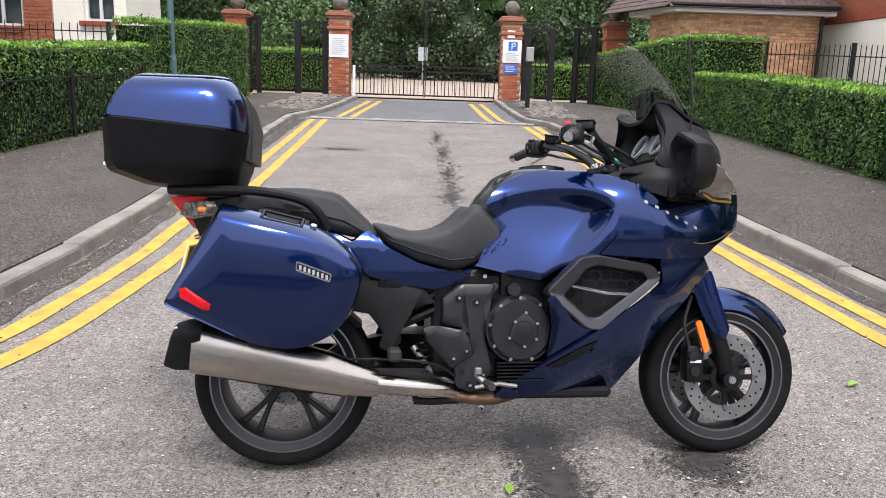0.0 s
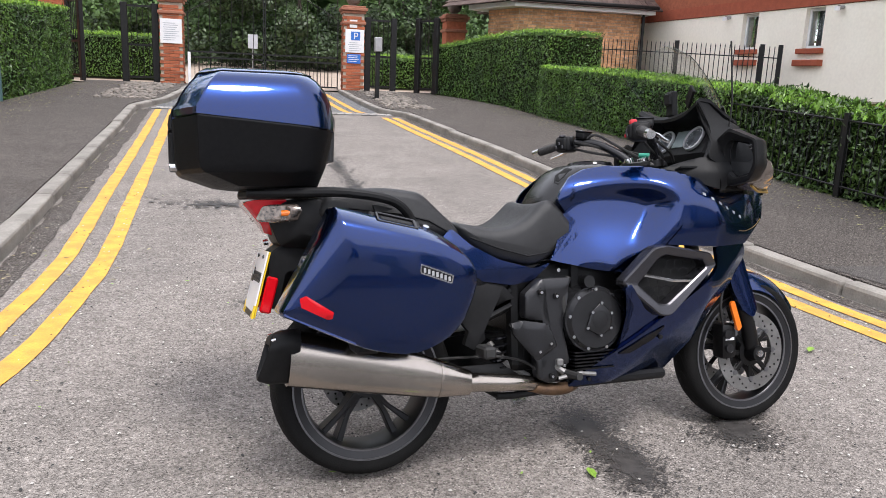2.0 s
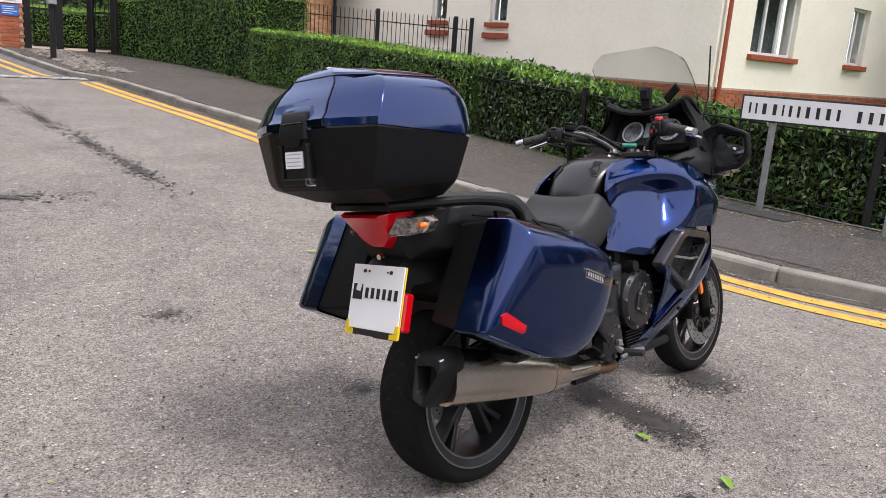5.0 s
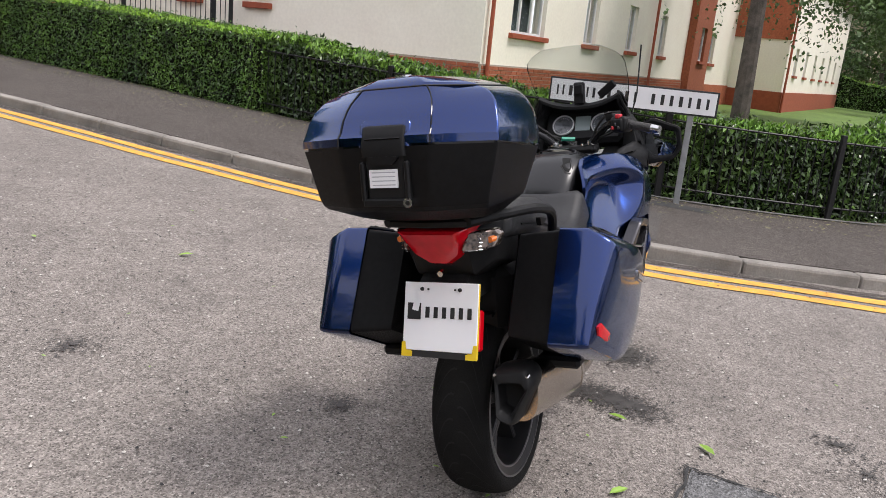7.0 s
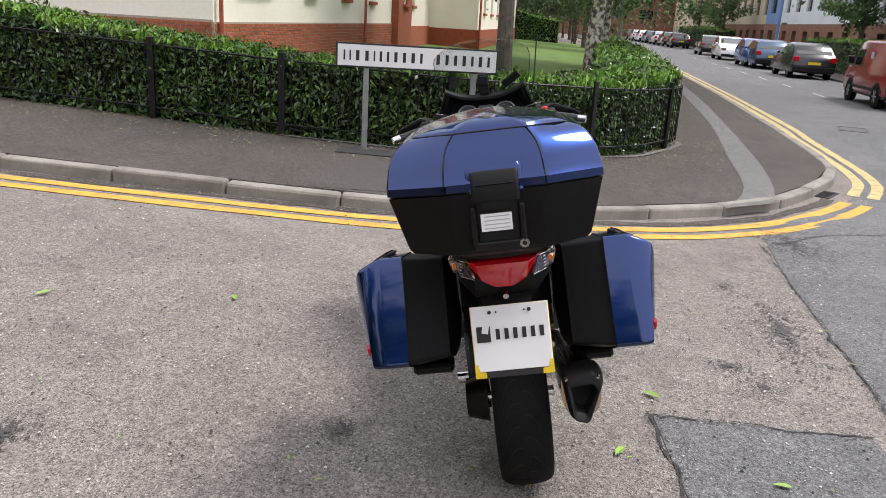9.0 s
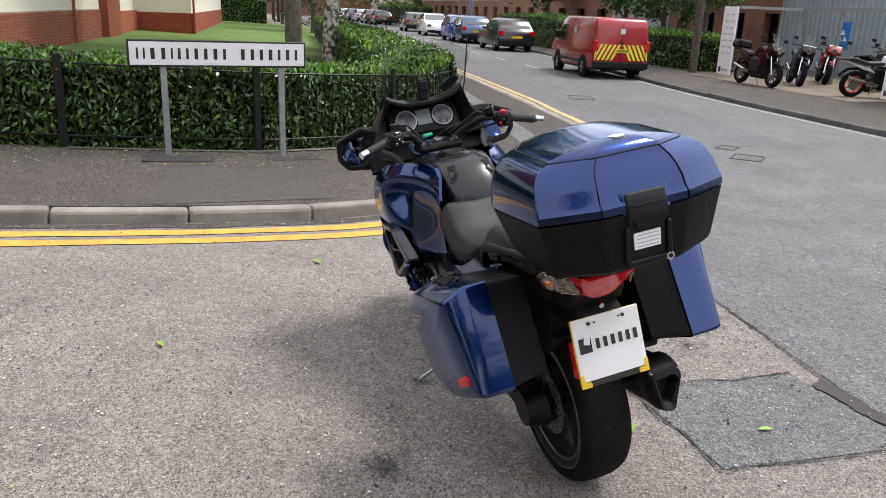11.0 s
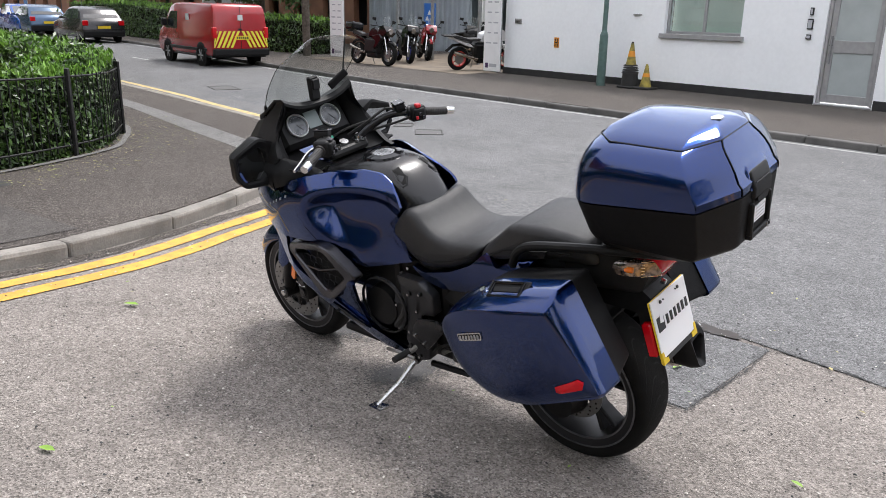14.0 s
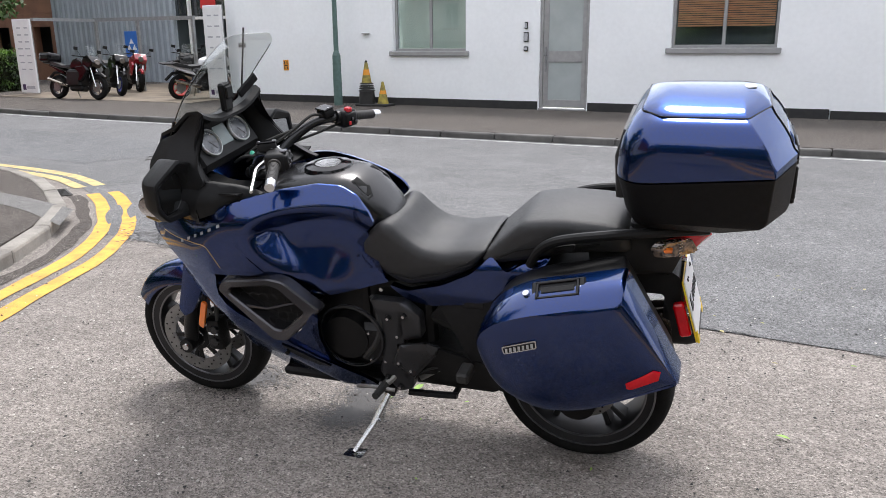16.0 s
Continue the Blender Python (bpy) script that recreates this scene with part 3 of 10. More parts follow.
def pavement(name, kerb, back_points, side, label):
    """The footway behind a kerb line, to a back line of the plan."""
    inner = resample(offset(resample(kerb, 0.5), 0.14 * side), 0.5)
    back = resample(back_points, 0.5)
    n = min(len(inner), len(back))
    a = [inner[round(i * (len(inner) - 1) / 199)] for i in range(200)]
    b = [back[round(i * (len(back) - 1) / 199)] for i in range(200)]
    return strip(name, a, b, 0.1, "pave", label=label, kind="structure", depth=0.14, rows=8)


back_r = [(4.9, 21.6)] + [(x + 0.05, y) for x, y in FENCE_R] + [(60, 0.6), (75, 0.9), (95, 2.2), (130, 4.4)]
pavement("pavement_east", KERB_R, back_r, 1, "dark asphalt footway beside the hedge")
back_l = [(-5.0, 21.6)] + [(x - 0.05, y) for x, y in HEDGE_L] + [(-45, 1.2)]
pavement("pavement_west", KERB_L, back_l, -1, "dark asphalt footway beside the hedge")
back_f = [(-45, -10.6), (12, -10.6), (18, -15.5), (30, -16), (60, -16.0), (95, -14), (138, -9)]
pavement("pavement_south", KERB_F, back_f, -1, "dark asphalt footway in front of the white building")


def kerb_run(name, line, side, mat, length, label, limit=230):
    """Kerb stones laid end to end, each with a rounded nose."""
    root = thing(name, label=label, category="kerb", kind="structure")
    pts = resample(line, length)
    meshes = []
    for k in range(4):
        bm = B(-length / 2 + 0.004, length / 2 - 0.004, 0, 0.14, -0.12, 0.1 + 0.004 * (k % 2), bevel=0.018 + 0.004 * k, seg=2)
        for v in bm.verts:
            v.co += Vector((0, 0, 0.004 * noise.noise(v.co * 5 + Vector((k, 0, 0)))))
        me = bpy.data.meshes.new("kerb_stone")
        bm.to_mesh(me)
        bm.free()
        me.materials.append(M[mat])
        meshes.append(me)
    for i, (a, b) in enumerate(zip(pts, pts[1:])):
        if i >= limit:
            break
        ang = math.atan2(b[1] - a[1], b[0] - a[0])
        L = math.hypot(b[0] - a[0], b[1] - a[1])
        mx, my = (a[0] + b[0]) / 2, (a[1] + b[1]) / 2
        ob = new("kerb_stone", meshes[i % 4])
        ob.parent = root
        za, zb = ground_z(a[1]), ground_z(b[1])
        ob.location = (mx, my, (za + zb) / 2 + 0.004 * math.sin(i * 2.3))
        ob.rotation_euler = (0, -math.atan2(zb - za, L), ang)
        ob.scale = (L / length * 1.0, side, 1)
    return root


kerb_run("kerb_east", KERB_R, 1, "kerb", 0.92, "pale concrete kerb stones, worn, curving round the corner")
kerb_run("kerb_west", KERB_L, -1, "kerb", 0.92, "pale concrete kerb stones, worn")
kerb_run("kerb_south", KERB_F, -1, "kerb_dark", 0.95, "low dark kerb stones of the far footway", 150)


def painted(name, line, d0, d1, mat, label, lift=0.006, wave=0.012):
    """A painted line with wavering, chipped edges."""
    pts = resample(line, 0.12)
    a, b = offset(pts, d0), offset(pts, d1)
    def rough(q, k):
        return [(x + wave * noise.noise(Vector((x * 3, y * 3, k))), y + wave * noise.noise(Vector((x * 3, y * 3, k + 9)))) for x, y in q]
    return strip(name, rough(a, 0.3), rough(b, 5.7), lift, mat, label=label, kind="structure")


R_LINE = [p for p in KERB_R if p[1] < 15.4]
L_LINE = [p for p in KERB_L if p[1] < 15.5]
near_r = [p for p in R_LINE if p[1] > 2.0] + [(3.79, 1.65), (4.20, 1.07), (4.48, 0.76), (4.82, 0.44), (5.375, 0.005), (5.80, -0.27)]
far_r = [(6.18, -0.44), (6.98, -0.75), (7.95, -0.90), (9.1, -0.97), (11.2, -1.09)] + [p for p in R_LINE[:-1] if p[0] > 13]
painted("yellow_line_1", near_r, -0.185, -0.305, "yellow", "yellow no-parking line beside the kerb")
painted("yellow_line_2", near_r, -0.39, -0.51, "yellow", "yellow no-parking line beside the kerb")
painted("yellow_line_3", far_r, -0.185, -0.31, "yellow_pale", "worn yellow line along the through road")
painted("yellow_line_4", far_r, -0.39, -0.52, "yellow_pale", "worn yellow line along the through road")
painted("yellow_line_5", L_LINE, 0.29, 0.40, "yellow", "yellow no-parking line beside the kerb")
painted("yellow_line_6", L_LINE, 0.53, 0.65, "yellow", "yellow no-parking line beside the kerb")
gate_r = [(1.2, 21.0), (1.42, 16.8), (1.55, 16.1)]
gate_l = [(-2.4, 21.0), (-2.52, 17.2), (-2.55, 16.1)]
for nm, ln, s in (("yellow_line_7", gate_r, -1), ("yellow_line_8", gate_l, 1)):
    painted(nm, ln, s * 0.28, s * 0.40, "yellow", "short yellow line before the gate")
for nm, ln, s in (("yellow_line_9", gate_r, -1), ("yellow_line_10", gate_l, 1)):
    painted(nm, ln, s * 0.55, s * 0.67, "yellow", "short yellow line before the gate")
painted("edge_line", KERB_F[:-1], 0.12, 0.19, "white_line", "worn pale line along the far kerb", wave=0.03)
for k in range(9):
    x = 22 + k * 4.0
    painted("centre_mark", [(x, -5.0 - 0.03 * k), (x + 0.8, -5.03 - 0.03 * k), (x + 1.6, -5.06 - 0.03 * k)], 0, 0.1, "white_line", "worn white dash on the road")

# paler strip along the footway round the corner, and reinstated patches
strip("footway_patch", resample([(4.28, 1.02), (5.1, 0.72), (6.0, 0.56), (7.6, 0.42), (11.4, 0.05), (17, -0.25), (24, -0.5)], 0.4)[:45], resample([(4.75, 0.5), (5.3, 0.36), (6.0, 0.24), (7.6, 0.06), (11.4, -0.23), (17, -0.58), (24, -0.85)], 0.4)[:45], 0.104, "pave_strip", label="paler reinstated strip of footway", kind="structure", rows=3)


def sheet(name, corners, lift, mat, label, n=10):
    (x0, y0), (x1, y1), (x2, y2), (x3, y3) = corners
    a = [(x0 + (x1 - x0) * i / n, y0 + (y1 - y0) * i / n) for i in range(n + 1)]
    b = [(x3 + (x2 - x3) * i / n, y3 + (y2 - y3) * i / n) for i in range(n + 1)]
    return strip(name, a, b, lift, mat, label=label, kind="structure", rows=n)


sheet("road_patch", [(-0.62, 1.98), (0.06, 2.06), (0.2, 1.12), (-0.52, 1.0)], 0.0045, "road_main", "rectangular repair patch in the asphalt")
sheet("road_patch", [(7.5, -1.9), (12.5, -2.2), (12.8, -4.4), (6.8, -3.9)], 0.007, "road_new", "darker reinstated patch of asphalt")
sheet("footway_patch", [(2.9, 4.58), (4.3, 4.56), (4.44, 3.48), (3.3, 3.2)], 0.104, "pave_patch", "smoother reinstated patch in the footway")
sheet("footway_patch", [(4.48, 4.84), (4.8, 4.86), (4.9, 4.22), (4.62, 4.2)], 0.108, "tar", "small dark patch in the footway")
sheet("footway_patch", [(4.8, 3.72), (5.06, 3.74), (5.2, 3.2), (5.0, 3.18)], 0.104, "tar", "small dark patch in the footway")
sheet("forecourt", [(12.5, -9.1), (19.6, -9.1), (19.6, -15.8), (12.5, -15.8)], 0.107, "forecourt", "pale sandy concrete forecourt under the parked motorcycles")
painted("fence_edging", [(5.0, 5.6), (5.22, 4.0), (5.54, 3.22), (6.14, 2.31), (6.70, 1.70), (7.37, 1.34), (7.98, 1.07), (8.5, 0.95), (8.9, 1.16)], -0.03, 0.04, "pave_strip", "narrow pale edging at the foot of the railings", lift=0.112)


def crack(pts, seed):
    """An opened, crumbling joint: a thin wavering gap with crumbs of dark binder along it."""
    q = resample(pts, 0.03)
    nz = lambda x, y, f, k: noise.noise(Vector((x * f, y * f, k)))
    q = [(x + 0.03 * nz(x, y, 4, 1) + 0.014 * nz(x, y, 19, 2), y + 0.03 * nz(x, y, 4, 3) + 0.014 * nz(x, y, 19, 4)) for x, y in q]
    h = [max(0.0007, 0.0028 + 0.006 * nz(x, y, 9, 5) + 0.004 * nz(x, y, 31, 6)) for x, y in q]
    a, b = offset(q, -1.0), offset(q, 1.0)
    side = lambda e: [(p[0] + (r[0] - p[0]) * w, p[1] + (r[1] - p[1]) * w) for p, r, w in zip(q, e, h)]
    strip("tar_joint", side(a), side(b), 0.0085, "tar", label="dark crumbling joint round the repair", kind="structure")
    r = random.Random(seed)
    vs, fs = [], []
    for x, y in q:
        for k in range(9):
            d = abs(nz(x, y, 5, 8)) * 0.05 + 0.008
            cx, cy, w = x + r.gauss(0, d), y + r.gauss(0, d), r.uniform(0.0015, 0.0055)
            n, ph = len(vs), r.uniform(0, 6)
            for t in range(5):
                e = w * r.uniform(0.5, 1.3)
                vs.append((cx + e * math.cos(ph + t * 1.257), cy + e * math.sin(ph + t * 1.257), ground_z(cy) + 0.0095))
            fs.append(tuple(range(n, n + 5)))
    tagged(mesh_part("tar_crumbs", vs, fs, "tar"), "dark crumbs broken from the joint in the asphalt", "grit", kind="stuff")


crack([(-0.64, 1.99), (-0.3, 2.03), (0.06, 2.07)], 71)
crack([(0.06, 2.07), (0.12, 1.6), (0.2, 1.1)], 72)
crack([(-0.64, 1.99), (-0.58, 1.5), (-0.54, 0.98)], 73)
crack([(-3.2, 0.98), (-2.0, 1.02), (-0.54, 0.97), (0.1, 0.99), (0.95, 0.93), (1.79, 0.92), (3.34, 0.89)], 74)


def blot(name, cx, cy, rx, ry, mat, label, lift=0.0085, seed=0.0, count=900, big=1.0):
    """A scattered damp stain: many small irregular spots."""
    r = random.Random(seed)
    vs, fs = [], []
    for k in range(count):
        a, q = r.uniform(0, 6.283), abs(r.gauss(0, 0.62))
        x, y = cx + rx * q * math.cos(a), cy + ry * q * math.sin(a)
        s = r.uniform(0.0015, 0.0065) * big
        i = len(vs)
        m = 6
        ph = r.uniform(0, 6)
        for j in range(m):
            t = ph + j * 6.283 / m
            w = s * r.uniform(0.5, 1.2)
            vs.append((x + w * math.cos(t) * 1.3, y + w * math.sin(t), ground_z(y) + lift))
        fs.append(tuple(range(i, i + m)))
    ob = mesh_part(name, vs, fs, mat)
    return tagged(ob, label, "stain", kind="stuff")


for cx, cy, sx, sy, sd in ((0.37, 2.74, 0.11, 0.2, 1), (0.42, 2.47, 0.11, 0.2, 2), (0.99, 2.66, 0.16, 0.17, 3), (0.56, 1.49, 0.22, 0.18, 5), (2.1, 1.41, 0.3, 0.16, 6), (-0.5, 3.29, 0.10, 0.08, 7), (-0.9, 4.4, 0.12, 0.1, 8), (0.75, 1.62, 0.1, 0.16, 9)):
    blot("oil_stain", cx, cy, sx, sy, "stain", "dark damp stain on the asphalt", seed=sd, count=3200 if sd < 4 else 320)
for cx, cy, sx, sy, sd in ((-0.17, 12.9, 0.12, 1.2, 4), (-0.04, 11.0, 0.13, 1.3, 14), (0.03, 9.2, 0.15, 1.2, 15), (0.07, 7.8, 0.13, 0.8, 18), (-1.5, 11.1, 0.45, 0.25, 16), (-1.2, 7.0, 0.5, 0.2, 17)):
    blot("worn_streak", cx, cy, sx, sy, "stain", "long tyre-worn dark streak on the road", seed=sd, count=420, big=3.2)
pud = curve_pts([(0.10, 0.99, 0), (0.03, 1.09, 0), (-0.12, 1.06, 0), (-0.26, 1.05, 0), (-0.36, 0.99, 0), (-0.28, 0.945, 0), (-0.10, 0.965, 0), (0.10, 0.99, 0)], 40)[:-1]
pud = [q + Vector((0.03 * noise.noise(q * 14), 0.016 * noise.noise(q * 13 + Vector((3, 0, 0))) + 0.016 * noise.noise(q * 70), 0)) for q in pud]
tagged(mesh_part("puddle", [(q.x, q.y, ground_z(q.y) + 0.0105) for q in pud], [tuple(range(len(pud)))[::-1]], "puddle"), "shallow brown puddle in the broken asphalt", "puddle", kind="structure")


def iron_cover(name, x, y, a, b, turn, label, slots=0):
    """A cast cover let into the road: frame, sunk lid, raised chequers or slots."""
    root = thing(name, pose(x, y, ground_z(y) + 0.004, 0, 0, turn), label, "cover")
    for x0, x1, y0, y1 in ((-a, a, -b, -b + 0.022), (-a, a, b - 0.022, b), (-a, -a + 0.022, -b + 0.022, b - 0.022), (a - 0.022, a, -b + 0.022, b - 0.022)):
        part("frame", B(x0, x1, y0, y1, -0.02, 0.008, bevel=0.002), "cover_iron", root)
    # under slots the lid is near-black, for the shaded drop below
    part("lid", B(-a + 0.026, a - 0.026, -b + 0.026, b - 0.026, -0.02, 0.003), "hollow" if slots else "cover_fill", root)
    for k in range(slots):
        u = -a + 0.045 + (2 * a - 0.09) * k / (slots - 1)
        part("bar", B(u - 0.008, u + 0.008, -b + 0.024, b - 0.024, 0.003, 0.008), "cover_iron", root)
    return root


M["cover_fill"] = material("worn_cover_infill", (0.105, 0.103, 0.10), (0.075, 0.074, 0.072), 0.7, scale=22, fine=0.3, bump=0.5)
M["cover_iron"] = material("worn_cast_iron", (0.055, 0.052, 0.05), (0.035, 0.033, 0.031), 0.6, 0.5, scale=14, fine=0.25, bump=0.4)
iron_cover("manhole_cover", 6.22, -2.5, 0.23, 0.2, -40, "square cast iron cover let into the through road")
iron_cover("manhole_cover", 6.98, -2.66, 0.17, 0.14, -48, "small square cast iron cover let into the through road")
iron_cover("gully_grate", 6.04, -0.36, 0.21, 0.1, -30, "slotted iron drain grate beside the kerb", 7)
iron_cover("manhole_cover", 13.3, -2.95, 0.4, 0.26, -14, "worn cast iron cover out in the through road")
crack([(6.25, -4.66), (6.0, -4.8), (5.8, -4.9), (5.6, -4.95)], 81)
crack([(3.34, 0.89), (4.0, 0.2), (4.4, -0.6), (5.4, -1.2)], 83)
blot("worn_streak", 3.6, 0.6, 0.7, 0.35, "stain", "crumbled dark patch where the two surfaces meet", seed=84, count=700, big=2.0)
blot("worn_streak", 1.4, 1.2, 0.9, 0.22, "stain", "crumbled dark patch where the two surfaces meet", seed=85, count=900, big=1.5)

# fallen leaves
litter = thing("fallen_leaves", label="scattered green fallen leaves on the asphalt", category="leaves", kind="stuff")
lr = random.Random(5)
for k in range(46):
    x, y = (lr.uniform(-2.2, 2.4), lr.uniform(1.0, 6.0)) if k > 8 else [(0.25, 2.42), (0.27, 5.07), (-0.3, 2.22), (-1.2, 2.2), (0.25, 2.05), (1.9, 3.4), (-0.35, 1.62), (0.6, 4.2), (-0.2, 5.8)][k]
    s = lr.uniform(0.012, 0.022) * (1.35 if k <= 8 else 0.45)
    a = lr.uniform(0, 6.28)
    ca, sa = math.cos(a), math.sin(a)
    sh = [(-1.6, 0, 0.1), (-0.6, 0.6, 0.3), (0.6, 0.55, 0.35), (1.7, 0, 0.15), (0.6, -0.55, 0.3), (-0.6, -0.6, 0.35)]
    vs = [(x + s * (p * ca - q * sa), y + s * (p * sa + q * ca), ground_z(y) + 0.011 + s * r) for p, q, r in sh]
    mesh_part("leaf", vs, [(0, 1, 2, 3), (0, 3, 4, 5)], "leaf_litter", litter)

# lawn in front of the cream flats, gravel drive beyond the gates
sheet("lawn", [(5.3, 8.7), (60, 8.7), (60, -0.2), (6.9, 1.8)], 0.13, "lawn", "mown green lawn in front of the flats", 14)
sheet("gravel_drive", [(-9, 40), (9, 40), (6, 22.2), (-7, 22.2)], 0.02, "gravel", "pale gravel drive beyond the gates", 10)


# cobbled islands and sett line
def cobbles(name, x0, x1, y0, y1, count, seed):
    r = random.Random(seed)
    bm = bmesh.new()
    for k in range(count):
        x, y = r.uniform(x0, x1), r.uniform(y0, y1)
        s = r.uniform(0.04, 0.075)
        m = Matrix.Translation((x, y, ground_z(y) + 0.1)) @ Matrix.Rotation(r.uniform(0, 6.28), 4, "Z") @ Matrix.Diagonal((s * 1.4, s, s * 0.7, 1))
        bmesh.ops.create_icosphere(bm, subdivisions=1, radius=1, matrix=m)
    ob = part(name, bm, "cobble")
    return tagged(ob, "rounded cobbles set in the island beside the gate pillar", "cobbles", kind="stuff")


cobbles("cobbles", 1.75, 2.75, 16.2, 21.2, 300, 3)
cobbles("cobbles", -3.9, -2.85, 16.4, 21.2, 300, 4)
sett_me = bpy.data.meshes.new("sett")
bm = B(-0.068, 0.068, -0.055, 0.055, -0.05, 0.022, bevel=0.012)
bm.to_mesh(sett_me)
bm.free()
sett_me.materials.append(M["sett"])
sheet("road_patch", [(-2.55, 21.5), (1.3, 21.5), (1.5, 15.85), (-2.75, 15.85)], 0.003, "road_new", "darker asphalt between the setts and the gate")
sheet("sett_bed", [(-2.8, 15.86), (1.75, 15.86), (1.8, 15.52), (-2.85, 15.52)], 0.008, "tar", "dark bed under the setts")
setts = thing("sett_line", label="two rows of granite setts across the road", category="setts", kind="structure")
for row in range(2):
    for k in range(29):
        o = new("sett", sett_me)
        o.parent = setts
        o.location = (-2.72 + k * 0.156 + 0.07 * row, 15.62 + 0.14 * row, ground_z(15.62 + 0.14 * row) + 0.003 * math.sin(k * 1.7 + row))
        o.rotation_euler = (0, 0, 0.06 * math.sin(k * 5.1))


# bits of leaf and grit gathered along the hedge foot and the kerbs
def debris(name, line, d0, d1, count, lift, seed, label):
    r = random.Random(seed)
    pts = resample(line, 0.1)
    vs, fs = [], []
    for k in range(count):
        i = r.randrange(len(pts) - 1)
        d = d0 + (d1 - d0) * r.random() ** 2.2
        x, y = offset(pts[i:i + 2], d)[0]
        x, y, s, a = x + r.uniform(-0.06, 0.06), y + r.uniform(-0.06, 0.06), r.uniform(0.005, 0.016), r.uniform(0, 6.28)
        n = len(vs)
        z = ground_z(y) + lift
        for p, q, h in ((-1.5, 0, 0.1), (0, 0.6, 0.4), (1.5, 0, 0.15), (0, -0.6, 0.3)):
            vs.append((x + s * (p * math.cos(a) - q * math.sin(a)), y + s * (p * math.sin(a) + q * math.cos(a)), z + s * h))
        fs.append((n, n + 1, n + 2, n + 3))
    tagged(mesh_part(name, vs, fs, "debris"), label, "litter", kind="stuff")


debris("leaf_litter", [p for p in FENCE_R if p[0] < 9.5], -0.02, -0.9, 2600, 0.105, 41, "dry leaf bits scattered along the hedge foot")
debris("leaf_litter", [p for p in HEDGE_L if p[1] > 3], 0.02, 0.9, 1800, 0.105, 42, "dry leaf bits scattered along the hedge foot")
debris("gutter_litter", [p for p in KERB_R if 0 < p[1] < 14], -0.02, -0.9, 700, 0.012, 43, "leaf bits and grit gathered in the gutter")
debris("gutter_litter", [p for p in KERB_L if p[1] > 0], 0.02, 0.8, 500, 0.012, 44, "leaf bits and grit gathered in the gutter")

painted("gutter_dirt", near_r, -0.005, -0.13, "pave", "dark dirt gathered along the kerb", 0.0045, 0.05)
painted("gutter_dirt", L_LINE, 0.005, 0.2, "pave", "dark dirt gathered along the kerb", 0.0045, 0.06)


def grit(name, x0, x1, y0, y1, count, mat, seed, label):
    """Loose chips lying on the road."""
    r = random.Random(seed)
    vs, fs = [], []
    for k in range(count):
        x, y, s, a = r.uniform(x0, x1), r.uniform(y0, y1), r.uniform(0.002, 0.0065), r.uniform(0, 6.28)
        n, z = len(vs), ground_z(y) + 0.0075
        ca, sa = math.cos(a), math.sin(a)
        for p, q in ((-1.2, -0.7), (1.1, -0.8), (0.9, 0.8), (-0.9, 0.9)):
            vs.append((x + s * (p * ca - q * sa), y + s * (p * sa + q * ca), z))
        vs.append((x + s * 0.2, y, z + s * 0.9))
        fs += [(n, n + 1, n + 4), (n + 1, n + 2, n + 4), (n + 2, n + 3, n + 4), (n + 3, n, n + 4)]
    tagged(mesh_part(name, vs, fs, mat), label, "grit", kind="stuff")


grit("loose_grit", -3.0, 3.0, 0.6, 8.0, 2600, "grit_pale", 51, "pale loose chippings on the asphalt")
grit("loose_grit", -3.0, 3.5, 0.6, 8.0, 1800, "tar", 52, "dark loose specks on the asphalt")
grit("loose_grit", -3.0, 12.0, -5.5, 0.7, 1500, "grit_pale", 53, "pale loose chippings on the through road")


